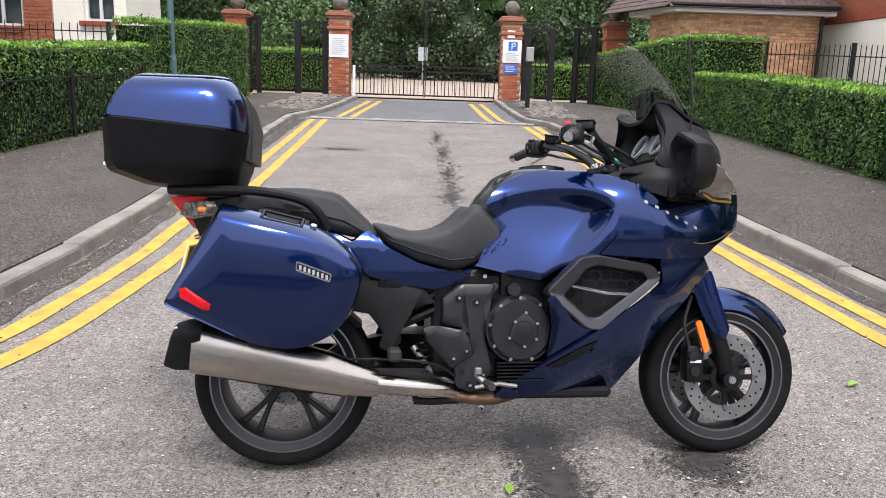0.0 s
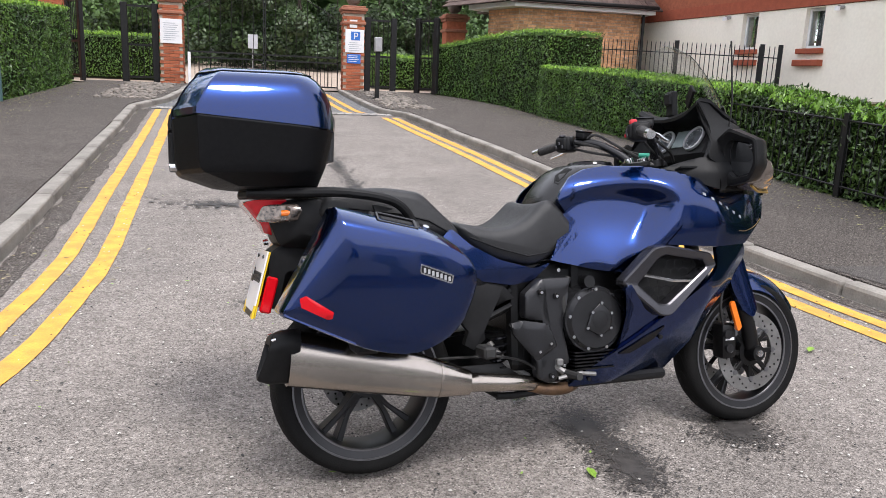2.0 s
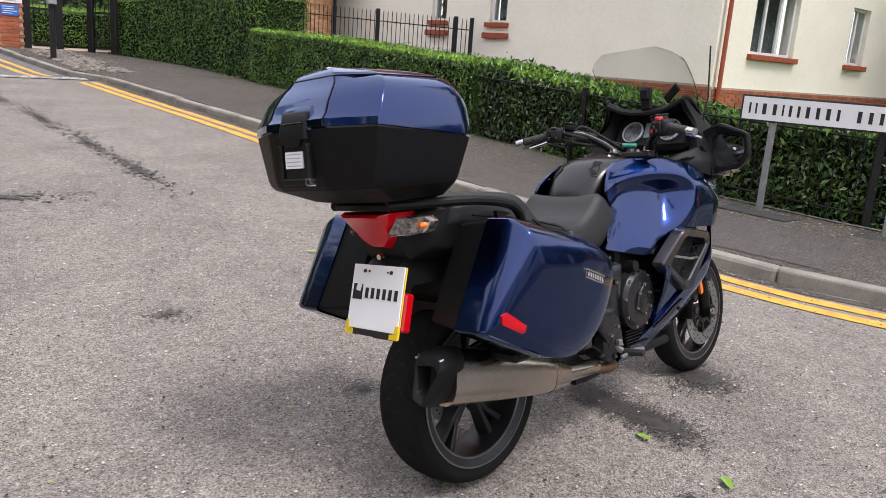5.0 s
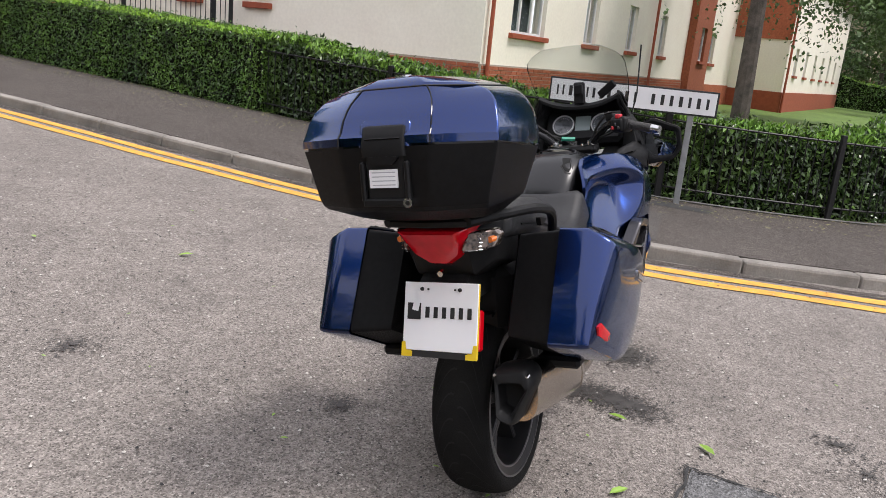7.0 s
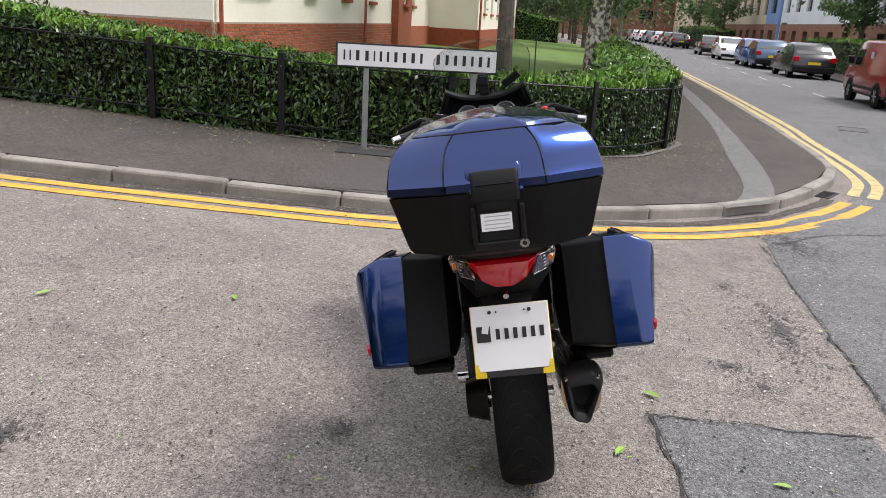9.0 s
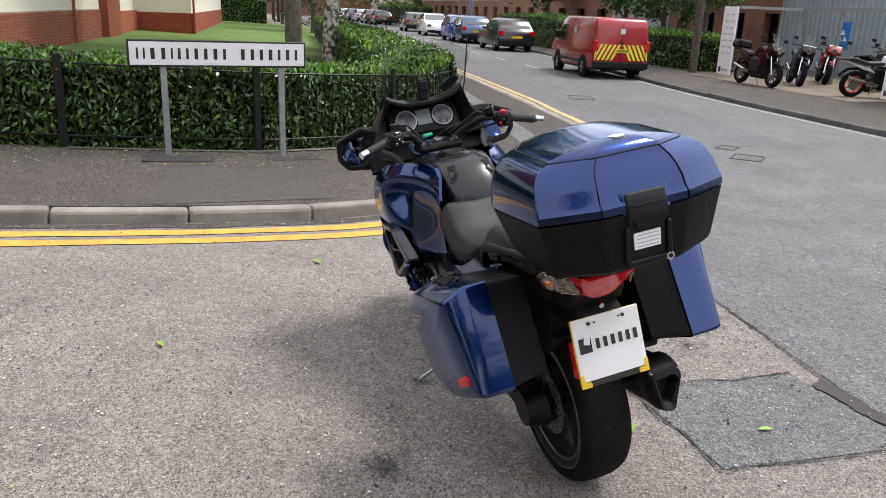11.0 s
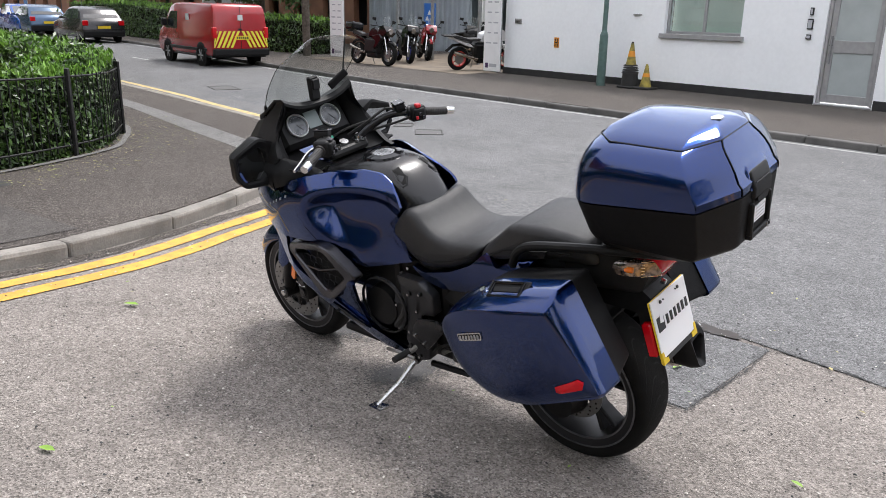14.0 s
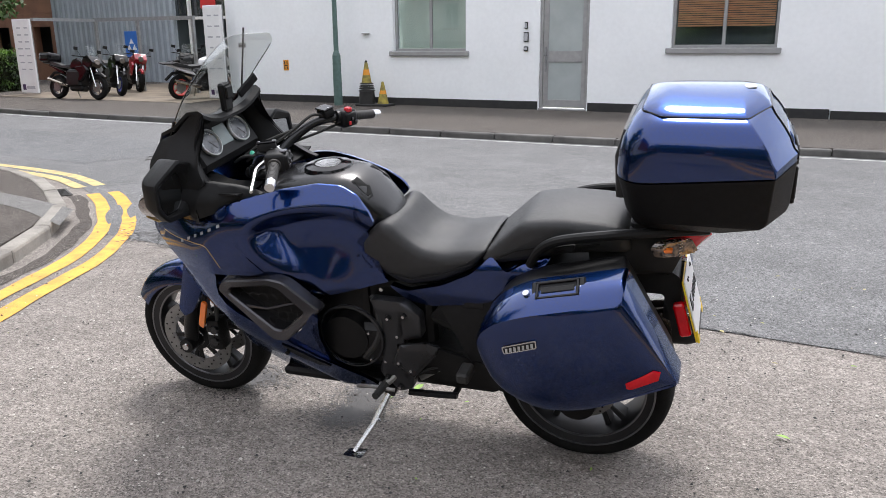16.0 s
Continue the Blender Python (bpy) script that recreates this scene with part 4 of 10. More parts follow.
# ---- hedges, railings ----
def hedge(name, line, back, heights, leaf, mat, density, label, sides="tfb", seed=1):
    """A clipped hedge along a line of the plan, 'back' metres deep to its left; a core coloured as inner shade and a
    skin of leaves.
    """
    root = thing(name, label=label, category="hedge")
    pts = resample(line, 0.4)
    rear = offset(pts, back)
    n = len(pts)
    def top(i):
        u = i / (n - 1) * (len(heights) - 1)
        k = min(int(u), len(heights) - 2)
        return heights[k] + (heights[k + 1] - heights[k]) * (u - k)
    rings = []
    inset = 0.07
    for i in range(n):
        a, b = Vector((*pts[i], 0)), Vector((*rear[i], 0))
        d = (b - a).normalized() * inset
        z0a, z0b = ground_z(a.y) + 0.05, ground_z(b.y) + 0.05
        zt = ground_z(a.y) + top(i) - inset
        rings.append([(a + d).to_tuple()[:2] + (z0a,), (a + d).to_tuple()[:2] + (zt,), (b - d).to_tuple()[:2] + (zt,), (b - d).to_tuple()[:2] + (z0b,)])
    # solid block coloured as the shade behind the leaves
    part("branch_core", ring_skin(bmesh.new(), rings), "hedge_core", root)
    g = np.random.default_rng(seed)
    cs, ns = [], []
    for i in range(n - 1):
        a0, a1, b0, b1 = (np.array((*q, 0.0)) for q in (pts[i], pts[i + 1], rear[i], rear[i + 1]))
        L = np.linalg.norm(a1 - a0)
        h = top(i)
        out = (a0 - b0) / np.linalg.norm(a0 - b0)
        for side in sides:
            area = L * (back if side == "t" else h)
            m = int(area * density)
            u, w = g.random(m)[:, None], g.random(m)[:, None]
            if side == "t":
                p = (a0 + (a1 - a0) * u) * (1 - w) + (b0 + (b1 - b0) * u) * w
                gz = np.array([ground_z(y) for y in p[:, 1]])
                p[:, 2] = gz + h + np.abs(g.normal(0, leaf * 0.75, m)) - leaf * 0.4 + leaf * 0.7 * np.sin(p[:, 0] * 5 + p[:, 1] * 7) * np.sin(p[:, 0] * 2.3 - p[:, 1] * 3.1)
                nn = np.tile((0, 0, 1.0), (m, 1))
            else:
                q0, q1, sg = (a0, a1, 1) if side == "f" else (b0, b1, -1)
                p = q0 + (q1 - q0) * u
                gz = np.array([ground_z(y) for y in p[:, 1]])
                p = p + out * sg * (g.normal(0, leaf * 0.45, m) - 0.015)[:, None]
                p[:, 2] = gz + 0.08 + (h - 0.08) * w[:, 0]
                nn = np.tile(out * sg + np.array((0, 0, 0.35)), (m, 1))
            cs.append(p)
            ns.append(nn)
        if i in (0, n - 2):
            e = (a0 - a1) / L * (1 if i == 0 else -1)
            base = a0 if i == 0 else a1
            oth = b0 if i == 0 else b1
            m = int(back * h * density)
            u, w = g.random(m)[:, None], g.random(m)
            p = base + (oth - base) * u + e * (0.03 + 0.04 * np.abs(g.normal(0, 1, m)))[:, None]
            p[:, 2] = np.array([ground_z(y) for y in p[:, 1]]) + 0.05 + h * w
            cs.append(p)
            ns.append(np.tile(e, (m, 1)))
    v, f = leaf_cloud(np.concatenate(cs), np.concatenate(ns), leaf * 1.1, 0.36, 0.75, 0.7)
    fast_mesh("foliage", v, f, mat, root, kind="stuff")
    # fresh shoots standing up along the top
    cs, ns = [], []
    for i in range(n - 1):
        a0, a1, b0, b1 = (np.array((*q, 0.0)) for q in (pts[i], pts[i + 1], rear[i], rear[i + 1]))
        m = int(np.linalg.norm(a1 - a0) * back * density * (0.95 if mat == "hedge" else 0.6))
        u, w = g.random(m)[:, None], g.random(m)[:, None]
        p = (a0 + (a1 - a0) * u) * (1 - w) + (b0 + (b1 - b0) * u) * w
        clump = 0.5 + 0.5 * np.sin(p[:, 0] * 9.1 + 3 * np.sin(p[:, 1] * 4.3)) * np.sin(p[:, 1] * 7.7 + 2 * np.sin(p[:, 0] * 5.9))
        p[:, 2] = np.array([ground_z(y) for y in p[:, 1]]) + top(i) + leaf * (0.1 + 1.5 * clump * g.random(m))
        p += (a0 - b0) / np.linalg.norm(a0 - b0) * (leaf * 0.5 * g.normal(0, 1, m))[:, None]
        q = g.normal(0, 1, (m, 3))
        q[:, 2] *= 0.25
        cs.append(p)
        ns.append(q)
    v, f = leaf_cloud(np.concatenate(cs), np.concatenate(ns), leaf * (1.05 if mat == "hedge" else 1.6), 0.4 if mat == "hedge" else 0.3, 0.3, 2.2)
    fast_mesh("fresh_growth", v, f, "new_growth" if mat == "hedge" else "fresh_laurel", root, kind="stuff")
    return root


east = resample(FENCE_R, 0.4)
hedge("clipped_hedge", [(x - 0.07, y) for x, y in east if 9.2 < y < 15.9], 1.1, [1.08, 1.1, 1.08, 1.06], 0.046, "hedge", 2000, "neatly clipped green hedge behind low black railings", seed=2)
hedge("tall_clipped_hedge", [(3.72, 21.1), (4.3, 19.8), (4.74, 17.8), (4.97, 15.9)], 1.3, [1.36, 1.62, 1.78, 1.8], 0.05, "hedge", 1250, "taller block of clipped hedge", seed=3)
hedge("laurel_hedge", [(x + 0.04, y + 0.03) for x, y in east if y < 9.3 and x < 8.75], 0.85, [1.05, 0.97, 0.90, 0.86, 0.90, 0.86, 0.88, 0.98, 1.04], 0.070, "laurel", 1450, "loose glossy laurel hedge growing through black railings", seed=4)
hedge("laurel_hedge", [(8.7, 1.1), (11, 1.02), (16, 0.9), (24, 0.6), (40, 0.2)], 1.1, [1.04, 1.08, 1.0, 1.0, 1.1], 0.085, "laurel", 520, "loose glossy laurel hedge along the through road", seed=5)
hedge("clipped_hedge", [(-5.1, 13.8), (-5.14, 10), (-5.22, 6), (-5.55, 3.4)][::-1], 1.0, [1.15, 1.28, 1.3], 0.046, "hedge", 1750, "neatly clipped green hedge behind low black railings", sides="tf", seed=6)
hedge("tall_clipped_hedge", [(-5.05, 20.2), (-5.1, 16.5), (-5.15, 13.7)][::-1], 0.6, [1.7, 1.75, 1.75], 0.055, "hedge", 1000, "taller block of clipped hedge", sides="tf", seed=7)
hedge("clipped_hedge", [(2.6, 23.6), (5.2, 23.9)], 1.2, [0.95, 1.0], 0.06, "hedge", 900, "low clipped hedge beyond the gates", seed=8)
hedge("clipped_hedge", [(-7.5, 23.5), (-3.6, 23.4)], 1.2, [1.2, 1.2], 0.06, "hedge", 900, "low clipped hedge beyond the gates", seed=9)
hedge("street_hedge", [(96, -9.3), (86, -9.8), (74, -10.2)], 1.6, [1.9, 2.0, 1.8], 0.16, "laurel", 130, "bushy green hedge along the far footway", seed=16)
hedge("street_hedge", [(46, -10.4), (34, -9.9), (27.5, -9.6), (21.2, -10.2)], 1.4, [1.5, 1.6, 1.3, 1.15], 0.12, "laurel", 260, "bushy green hedge along the far footway", seed=10)


def railings(name, line, height, gap, post_gap, label, picket_r=0.006, top_rail=0.86, low_rail=0.12, post=0.035, lift=0.1, pointed=False, limit=300):
    """Black iron railings: posts, two rails and bars."""
    root = thing(name, label=label, category="railings")
    bars = resample(line, gap)[:limit]
    bm = C((0, 0, 0.06), (0, 0, height), picket_r, n=6)
    if pointed:
        cyl(bm, (0, 0, height), (0, 0, height + 0.04), picket_r, 0.001, n=6, caps=False)
    me = bpy.data.meshes.new("bar")
    bm.to_mesh(me)
    bm.free()
    me.materials.append(M["iron"])
    for x, y in bars:
        o = new("bar", me)
        o.parent = root
        o.location = (x, y, ground_z(y) + lift)
    bm = B(-post, post, -post * 0.5, post * 0.5, -0.1, height + 0.06, bevel=0.004)
    me = bpy.data.meshes.new("post")
    bm.to_mesh(me)
    bm.free()
    me.materials.append(M["iron"])
    ends = resample(line, post_gap)
    for i, (x, y) in enumerate(ends):
        q = ends[min(i + 1, len(ends) - 1)] if i < len(ends) - 1 else ends[i - 1]
        o = new("post", me)
        o.parent = root
        o.location = (x, y, ground_z(y) + lift)
        o.rotation_euler = (0, 0, math.atan2(q[1] - y, q[0] - x))
    for z in (top_rail, low_rail):
        bm = bmesh.new()
        tube(bm, [(x, y, ground_z(y) + lift + z) for x, y in resample(line, 0.5)], 0.011, n=6)
        part("rail", bm, "iron", root)
    return root


railings("low_railings", [p for p in FENCE_R if 5.5 < p[1] < 17], 0.82, 0.12, 2.3, "low black iron railings in front of the hedge", top_rail=0.8)
railings("low_railings", [(5.03, 5.6), (5.27, 4.0), (5.6, 3.25), (6.2, 2.35), (6.75, 1.76), (7.4, 1.40), (8.0, 1.13), (8.5, 1.01), (8.85, 1.2), (8.95, 1.7)], 0.82, 0.105, 1.82, "low black iron railings curving round the corner hedge", top_rail=0.8)
railings("low_railings", [(-4.98, 13), (-5.08, 10), (-5.15, 6), (-5.4, 4)], 0.82, 0.12, 2.3, "low black iron railings in front of the hedge", top_rail=0.8)
railings("tall_railings", [(5.5, 18.4), (6.84, 17.0), (9.42, 14.4)], 1.62, 0.098, 1.75, "black iron railings with pointed bars beside the brick lodge", 0.009, 1.42, 0.2, 0.045, 0.1, True)
railings("tall_railings", [(-6.6, 15.6), (-9.0, 15.0), (-12, 14.2)], 1.55, 0.14, 2.2, "black iron railings in front of the brick house", 0.009, 1.42, 0.2, 0.045, 0.1, True)


# ---- trees ----
def tree(name, x, y, height, trunk_r, crown, leaves, leaf, mat, bark, label, lean=(0, 0), seed=1, bare=0.35, droop=False, lift=0.1):
    """A tapered trunk with forking limbs and a crown of many leaves in uneven clumps."""
    r = random.Random(seed)
    g = np.random.default_rng(seed)
    z0 = ground_z(y) + lift - 0.1
    root = thing(name, pose(x, y, z0), label, "tree")
    top = Vector((lean[0], lean[1], height))
    trunk = curve_pts([(0, 0, 0), (top.x * 0.2 + r.uniform(-0.1, 0.1), top.y * 0.2, height * 0.3), (top.x * 0.6, top.y * 0.6 + r.uniform(-0.15, 0.15), height * 0.65), top], 6)
    bm = bmesh.new()
    tube(bm, trunk, trunk_r, 10, trunk_r * 0.15)
    tips = []
    for k in range(16):
        u = bare + (0.97 - bare) * (k + r.random()) / 16
        base = trunk[min(int(u * (len(trunk) - 1)), len(trunk) - 1)]
        a = k * 2.4 + r.uniform(-0.4, 0.4)
        reach = crown * (1.15 - 0.75 * u) * r.uniform(0.7, 1.15)
        rise = reach * r.uniform(0.25, 0.8)
        mid = base + Vector((math.cos(a) * reach * 0.5, math.sin(a) * reach * 0.5, rise * 0.65))
        end = base + Vector((math.cos(a) * reach, math.sin(a) * reach, rise * (0.55 if droop else 1.0)))
        part("limb", T(curve_pts([base, mid, end], 4), trunk_r * 0.38 * (1.1 - u * 0.7), 6, 0.012), bark, root, smooth=True)
        tips += [mid, end, (mid + end) / 2, base.lerp(mid, 0.6)]
    part("trunk", bm, bark, root, smooth=True)
    per = max(1, leaves // len(tips))
    cs, ns = [], []
    for p in tips:
        p = np.array(p)
        s = crown * r.uniform(0.16, 0.3)
        q = g.normal(0, 1, (per, 3))
        q *= (g.random((per, 1)) ** 0.4) / (np.linalg.norm(q, axis=1, keepdims=True) + 1e-6)
        c = p + q * np.array((s, s, s * 0.75))
        if droop:
            c[:, 2] -= (g.random(per) ** 1.6) * height * 0.34
            k = (g.integers(0, 26, per) + per)
            c[:, 0] = p[0] + s * 1.25 * np.sin(k * 12.99) + 0.05 * g.normal(0, 1, per)
            c[:, 1] = p[1] + s * 1.25 * np.sin(k * 78.23) + 0.05 * g.normal(0, 1, per)
        cs.append(c)
        ns.append(q + np.array((0, 0, 0.5)))
    v, f = leaf_cloud(np.concatenate(cs), np.concatenate(ns), leaf, 0.55, 0.8, -0.6)
    fast_mesh("crown", v, f, mat, root, kind="stuff")
    return root


tree("young_tree", 6.62, 3.37, 7.5, 0.12, 2.6, 15000, 0.11, "tree_leaf", "bark", "slim street tree with grey-brown bark behind the hedge", (0.3, 0.2), 11, 0.45)
tree("silver_birch", 18.6, 2.1, 10.5, 0.23, 6.6, 135000, 0.12, "birch_leaf", "birch_bark", "weeping silver birch with peeling white bark", (1.4, -0.5), 12, 0.48, True)
tree("silver_birch", 26, 1.6, 11, 0.2, 3.2, 40000, 0.14, "birch_leaf", "birch_bark", "weeping silver birch beside the hedge", (0.2, -0.4), 14, 0.45, True)
for k, (x, y, hh) in enumerate([(23.5, -11.6, 6.5), (27.5, -12.0, 7.0), (32, -12.4, 6.5), (41, -11.8, 6.5), (75, -10.8, 7.5), (86, -10.2, 8), (64, 2.6, 8), (88, 4.0, 9)]):
    tree("street_tree", x, y, hh, 0.14, 2.7, 9000, 0.19, "tree_leaf", "bark", "leafy street tree with dark trunk", (0.2, 0.1), 30 + k, 0.3)

for k, (x, y, hh) in enumerate([(57, 9.5, 9), (63, 5.0, 10)]):
    tree("garden_tree", x, y, hh, 0.2, 4.6, 14000, 0.26, "tree_leaf", "bark", "broad leafy tree beyond the lawn", (0.2, 0.1), 60 + k, 0.12)

for k, (x, y, hh) in enumerate([(44, 1.2, 8), (52, 2.0, 9), (72, 2.8, 9), (80, 3.2, 9)]):
    tree("verge_tree", x, y, hh, 0.16, 3.2, 9000, 0.2, "tree_leaf", "bark", "leafy tree on the grass verge behind the hedge", (0.2, 0.1), 80 + k, 0.22)
for k, (x, y, hh) in enumerate([(-12.5, 6.5, 8.5), (-15, 0.5, 9.5), (-11.5, 13.0, 8), (-22, -4.5, 10)]):
    tree("garden_tree", x, y, hh, 0.2, 4.2, 11000, 0.26, "tree_leaf", "bark", "broad leafy tree in the garden behind the hedge", (0.2, 0.1), 90 + k, 0.15)
hedge("garden_hedge", [(56.5, 7.4), (57.2, 5.6), (57.6, 4.2)][::-1], 1.3, [1.7, 1.8, 2.2], 0.13, "hedge", 170, "dark clipped hedge across the end of the lawn", seed=15)

# the wood beyond the gates
wood = thing("woodland", label="dense green woodland beyond the gates", category="woods", kind="stuff")
g = np.random.default_rng(21)
cs, ns = [], []
for k in range(210):
    x = g.uniform(-24, 30)
    y = g.uniform(32, 47) - (3.5 if abs(x) > 7 else 0) * g.random()
    z = g.uniform(0.4, 11.0)
    if z < 3 and abs(x + 1) < 3.2:
        y = max(y, 38)
    s = g.uniform(1.0, 2.2)
    m = 1150
    q = g.normal(0, 1, (m, 3))
    q /= np.linalg.norm(q, axis=1, keepdims=True)
    q *= g.random((m, 1)) ** 0.33
    cs.append(np.array((x, y, ground_z(y) + z)) + q * np.array((s, s, s * 0.8)))
    ns.append(q + np.array((0, -0.3, 0.5)))
v, f = leaf_cloud(np.concatenate(cs), np.concatenate(ns), 0.19, 0.55, 0.8)
fast_mesh("foliage", v, f, "tree_leaf", wood, kind="stuff")
bm = bmesh.new()
wr = random.Random(9)
for k in range(26):
    x, y = wr.uniform(-20, 26), wr.uniform(35.5, 38)
    z = ground_z(y)
    tube(bm, [(x, y, z), (x + wr.uniform(-0.5, 0.5), y, z + 3.5), (x + wr.uniform(-1.2, 1.2), y + wr.uniform(-0.5, 0.5), z + 9)], wr.uniform(0.04, 0.09), 6, 0.02)
part("trunks", bm, "bark", wood)["kind"] = "stuff"
# thick dark bushes at the wood's edge
cs, ns = [], []
for k in range(95):
    x = g.uniform(-16, 20)
    y = g.uniform(33.8, 36.5)
    z = g.uniform(0.2, 3.6) if abs(x) < 9 else g.uniform(0.2, 5.0)
    s = g.uniform(0.7, 1.3)
    m = 800
    q = g.normal(0, 1, (m, 3))
    q /= np.linalg.norm(q, axis=1, keepdims=True)
    q *= g.random((m, 1)) ** 0.3
    cs.append(np.array((x, y, ground_z(y) + z)) + q * np.array((s, s, s * 0.8)))
    ns.append(q + np.array((0, -0.4, 0.4)))
v, f = leaf_cloud(np.concatenate(cs), np.concatenate(ns), 0.17, 0.55, 0.7)
fast_mesh("undergrowth", v, f, "bush_leaf", wood, kind="stuff")
cs = []
m = 14000
p = np.stack([g.uniform(-26, 32, m), g.uniform(48, 52, m), g.uniform(0, 15, m)], 1)
v, f = leaf_cloud(p, np.tile((0, -1.0, 0.3), (m, 1)), 1.1, 0.8, 0.5)
fast_mesh("far_foliage", v, f, "tree_leaf", wood, kind="stuff")


# ---- gates, pillars, signs ----
def bars(root, x0, x1, y, z0, z1, gap, n=6, r=0.009, name="bar"):
    bm = C((0, 0, 0), (0, 0, 1), r, n=n)
    me = bpy.data.meshes.new(name)
    bm.to_mesh(me)
    bm.free()
    me.materials.append(M["iron"])
    k = int((x1 - x0) / gap)
    for i in range(1, k):
        x = x0 + (x1 - x0) * i / k
        o = new(name, me)
        o.parent = root
        top = z1(x) if callable(z1) else z1
        o.matrix_local = Matrix.Translation((x, y, z0)) @ Matrix.Diagonal((1, 1, top - z0, 1))


brick_me = bpy.data.meshes.new("brick")
bm = B(-0.105, 0.105, -0.05, 0.05, -0.031, 0.031, bevel=0.004)
bm.to_mesh(brick_me)
bm.free()
brick_me.materials.append(M["brick"])


def pillar(x, y, height, w, label, bricks=True):
    z = ground_z(y) + 0.05
    root = thing("gate_pillar", pose(x, y, z), label, "pillar", "brick pillars of the gateway")
    h = w / 2
    part("core", B(-h + 0.012, h - 0.012, -h + 0.012, h - 0.012, -0.2, height), "mortar" if bricks else "brick_stuff", root)
    if bricks:
        courses = int(height / 0.085)
        for c in range(courses):
            zc = 0.0425 + c * 0.085
            for side in range(4):
                for k in range(2):
                    u = -w / 4 + k * w / 2 + (0.0 if c % 2 else 0.0)
                    u += 0.06 if (c + side) % 2 else -0.06
                    if side in (1, 2, 3) and (side == 2):
                        continue
                    a = side * math.pi / 2
                    p = Matrix.Rotation(a, 4, "Z") @ Vector((u * 0.8, -h + 0.05, zc))
                    o = new("brick", brick_me)
                    o.parent = root
                    o.matrix_local = Matrix.Translation(p) @ Matrix.Rotation(a, 4, "Z") @ Matrix.Diagonal((w / 2 / 0.225, 1, 1.2, 1))
    for k, (e, z0, z1) in enumerate([(0.03, height, height + 0.07), (0.07, height + 0.07, height + 0.15), (0.02, height + 0.15, height + 0.2)]):
        part("cap", B(-h - e, h + e, -h - e, h + e, z0, z1, bevel=0.012), "stone_cap", root)
    for e, z0, z1 in [(0.035, height - 0.28, height - 0.2)]:
        part("moulding", B(-h - e, h + e, -h - e, h + e, z0, z1, bevel=0.015), "stone_cap", root)
    bm = bmesh.new()
    bmesh.ops.create_uvsphere(bm, u_segments=20, v_segments=12, radius=0.2, matrix=Matrix.Translation((0, 0, height + 0.42)))
    cyl(bm, (0, 0, height + 0.18), (0, 0, height + 0.28), 0.12, 0.08, 16)
    part("ball", bm, "stone_ball", root, "weathered stone ball finial", smooth=True)
    return root


pillar(-2.97, 21.8, 2.02, 0.56, "red brick gate pillar with terracotta cap and ball")
pillar(1.64, 21.8, 2.02, 0.56, "red brick gate pillar with terracotta cap and ball")
pillar(-5.76, 21.9, 1.98, 0.56, "red brick gate pillar with ball beside the hedge", False)
pillar(4.45, 21.9, 1.98, 0.56, "red brick gate pillar with ball, half covered by ivy", False)
GZ = ground_z(21.8) + 0.03


def gate_leaf(x0, x1, rising):
    root = thing("gate_leaf", pose(0, 21.85, GZ), "tall closed black iron gate leaf with dense lower bars", "gate", "gate leaves")
    def top(x):
        u = (x - x0) / (x1 - x0)
        u = u if rising else 1 - u
        return 1.85 + 0.75 * math.sin(u * math.pi / 2)
    part("frame", B(x0, x0 + 0.028, -0.02, 0.02, 0.05, top(x0)), "iron", root)
    part("frame", B(x1 - 0.028, x1, -0.02, 0.02, 0.05, top(x1)), "iron", root)
    for z in (0.08, 0.72, 0.86):
        part("rail", B(x0, x1, -0.02, 0.02, z, z + 0.04), "iron", root)
    part("top_rail", T([(x0 + (x1 - x0) * k / 12, 0, top(x0 + (x1 - x0) * k / 12)) for k in range(13)], 0.011, 6), "iron", root)
    bars(root, x0, x1, 0, 0.1, top, 0.25)
    bars(root, x0 + 0.06, x1 - 0.06, 0.012, 0.1, 0.74, 0.1, name="dog_bar")


gate_leaf(-2.6, -0.68, True)
gate_leaf(-0.66, 1.26, False)
post = thing("gate_stop_post", pose(-2.53, 21.3, GZ), "short white post beside the gate", "post")
part("shaft", B(-0.035, 0.035, -0.035, 0.035, -0.1, 0.85, bevel=0.008), "sign_white", post)


def side_gate(x0, x1, y, swing, label):
    root = thing("side_gate", pose(x0, y, GZ + 0.05) @ pose(0, 0, 0, 0, 0, swing), label, "gate")
    w = x1 - x0
    part("frame", B(0, 0.16, -0.05, 0.05, 0, 1.95, bevel=0.01), "iron", root)
    part("frame", B(w - 0.16, w, -0.05, 0.05, 0, 1.95, bevel=0.01), "iron", root)
    for z in (0.1, 0.9, 1.85):
        part("rail", B(0, w, -0.02, 0.02, z, z + 0.05), "iron", root)
    bars(root, 0.1, w - 0.1, 0, 0.1, 1.95, 0.12)


side_gate(-5.4, -4.3, 21.6, -62, "black iron pedestrian gate standing open")
side_gate(3.3, 4.15, 21.4, -58, "black iron pedestrian gate standing open")
side_gate(-4.2, -3.3, 21.85, 0, "black iron side gate beside the pillar")
side_gate(1.98, 2.85, 21.9, 0, "black iron side gate beside the pillar")


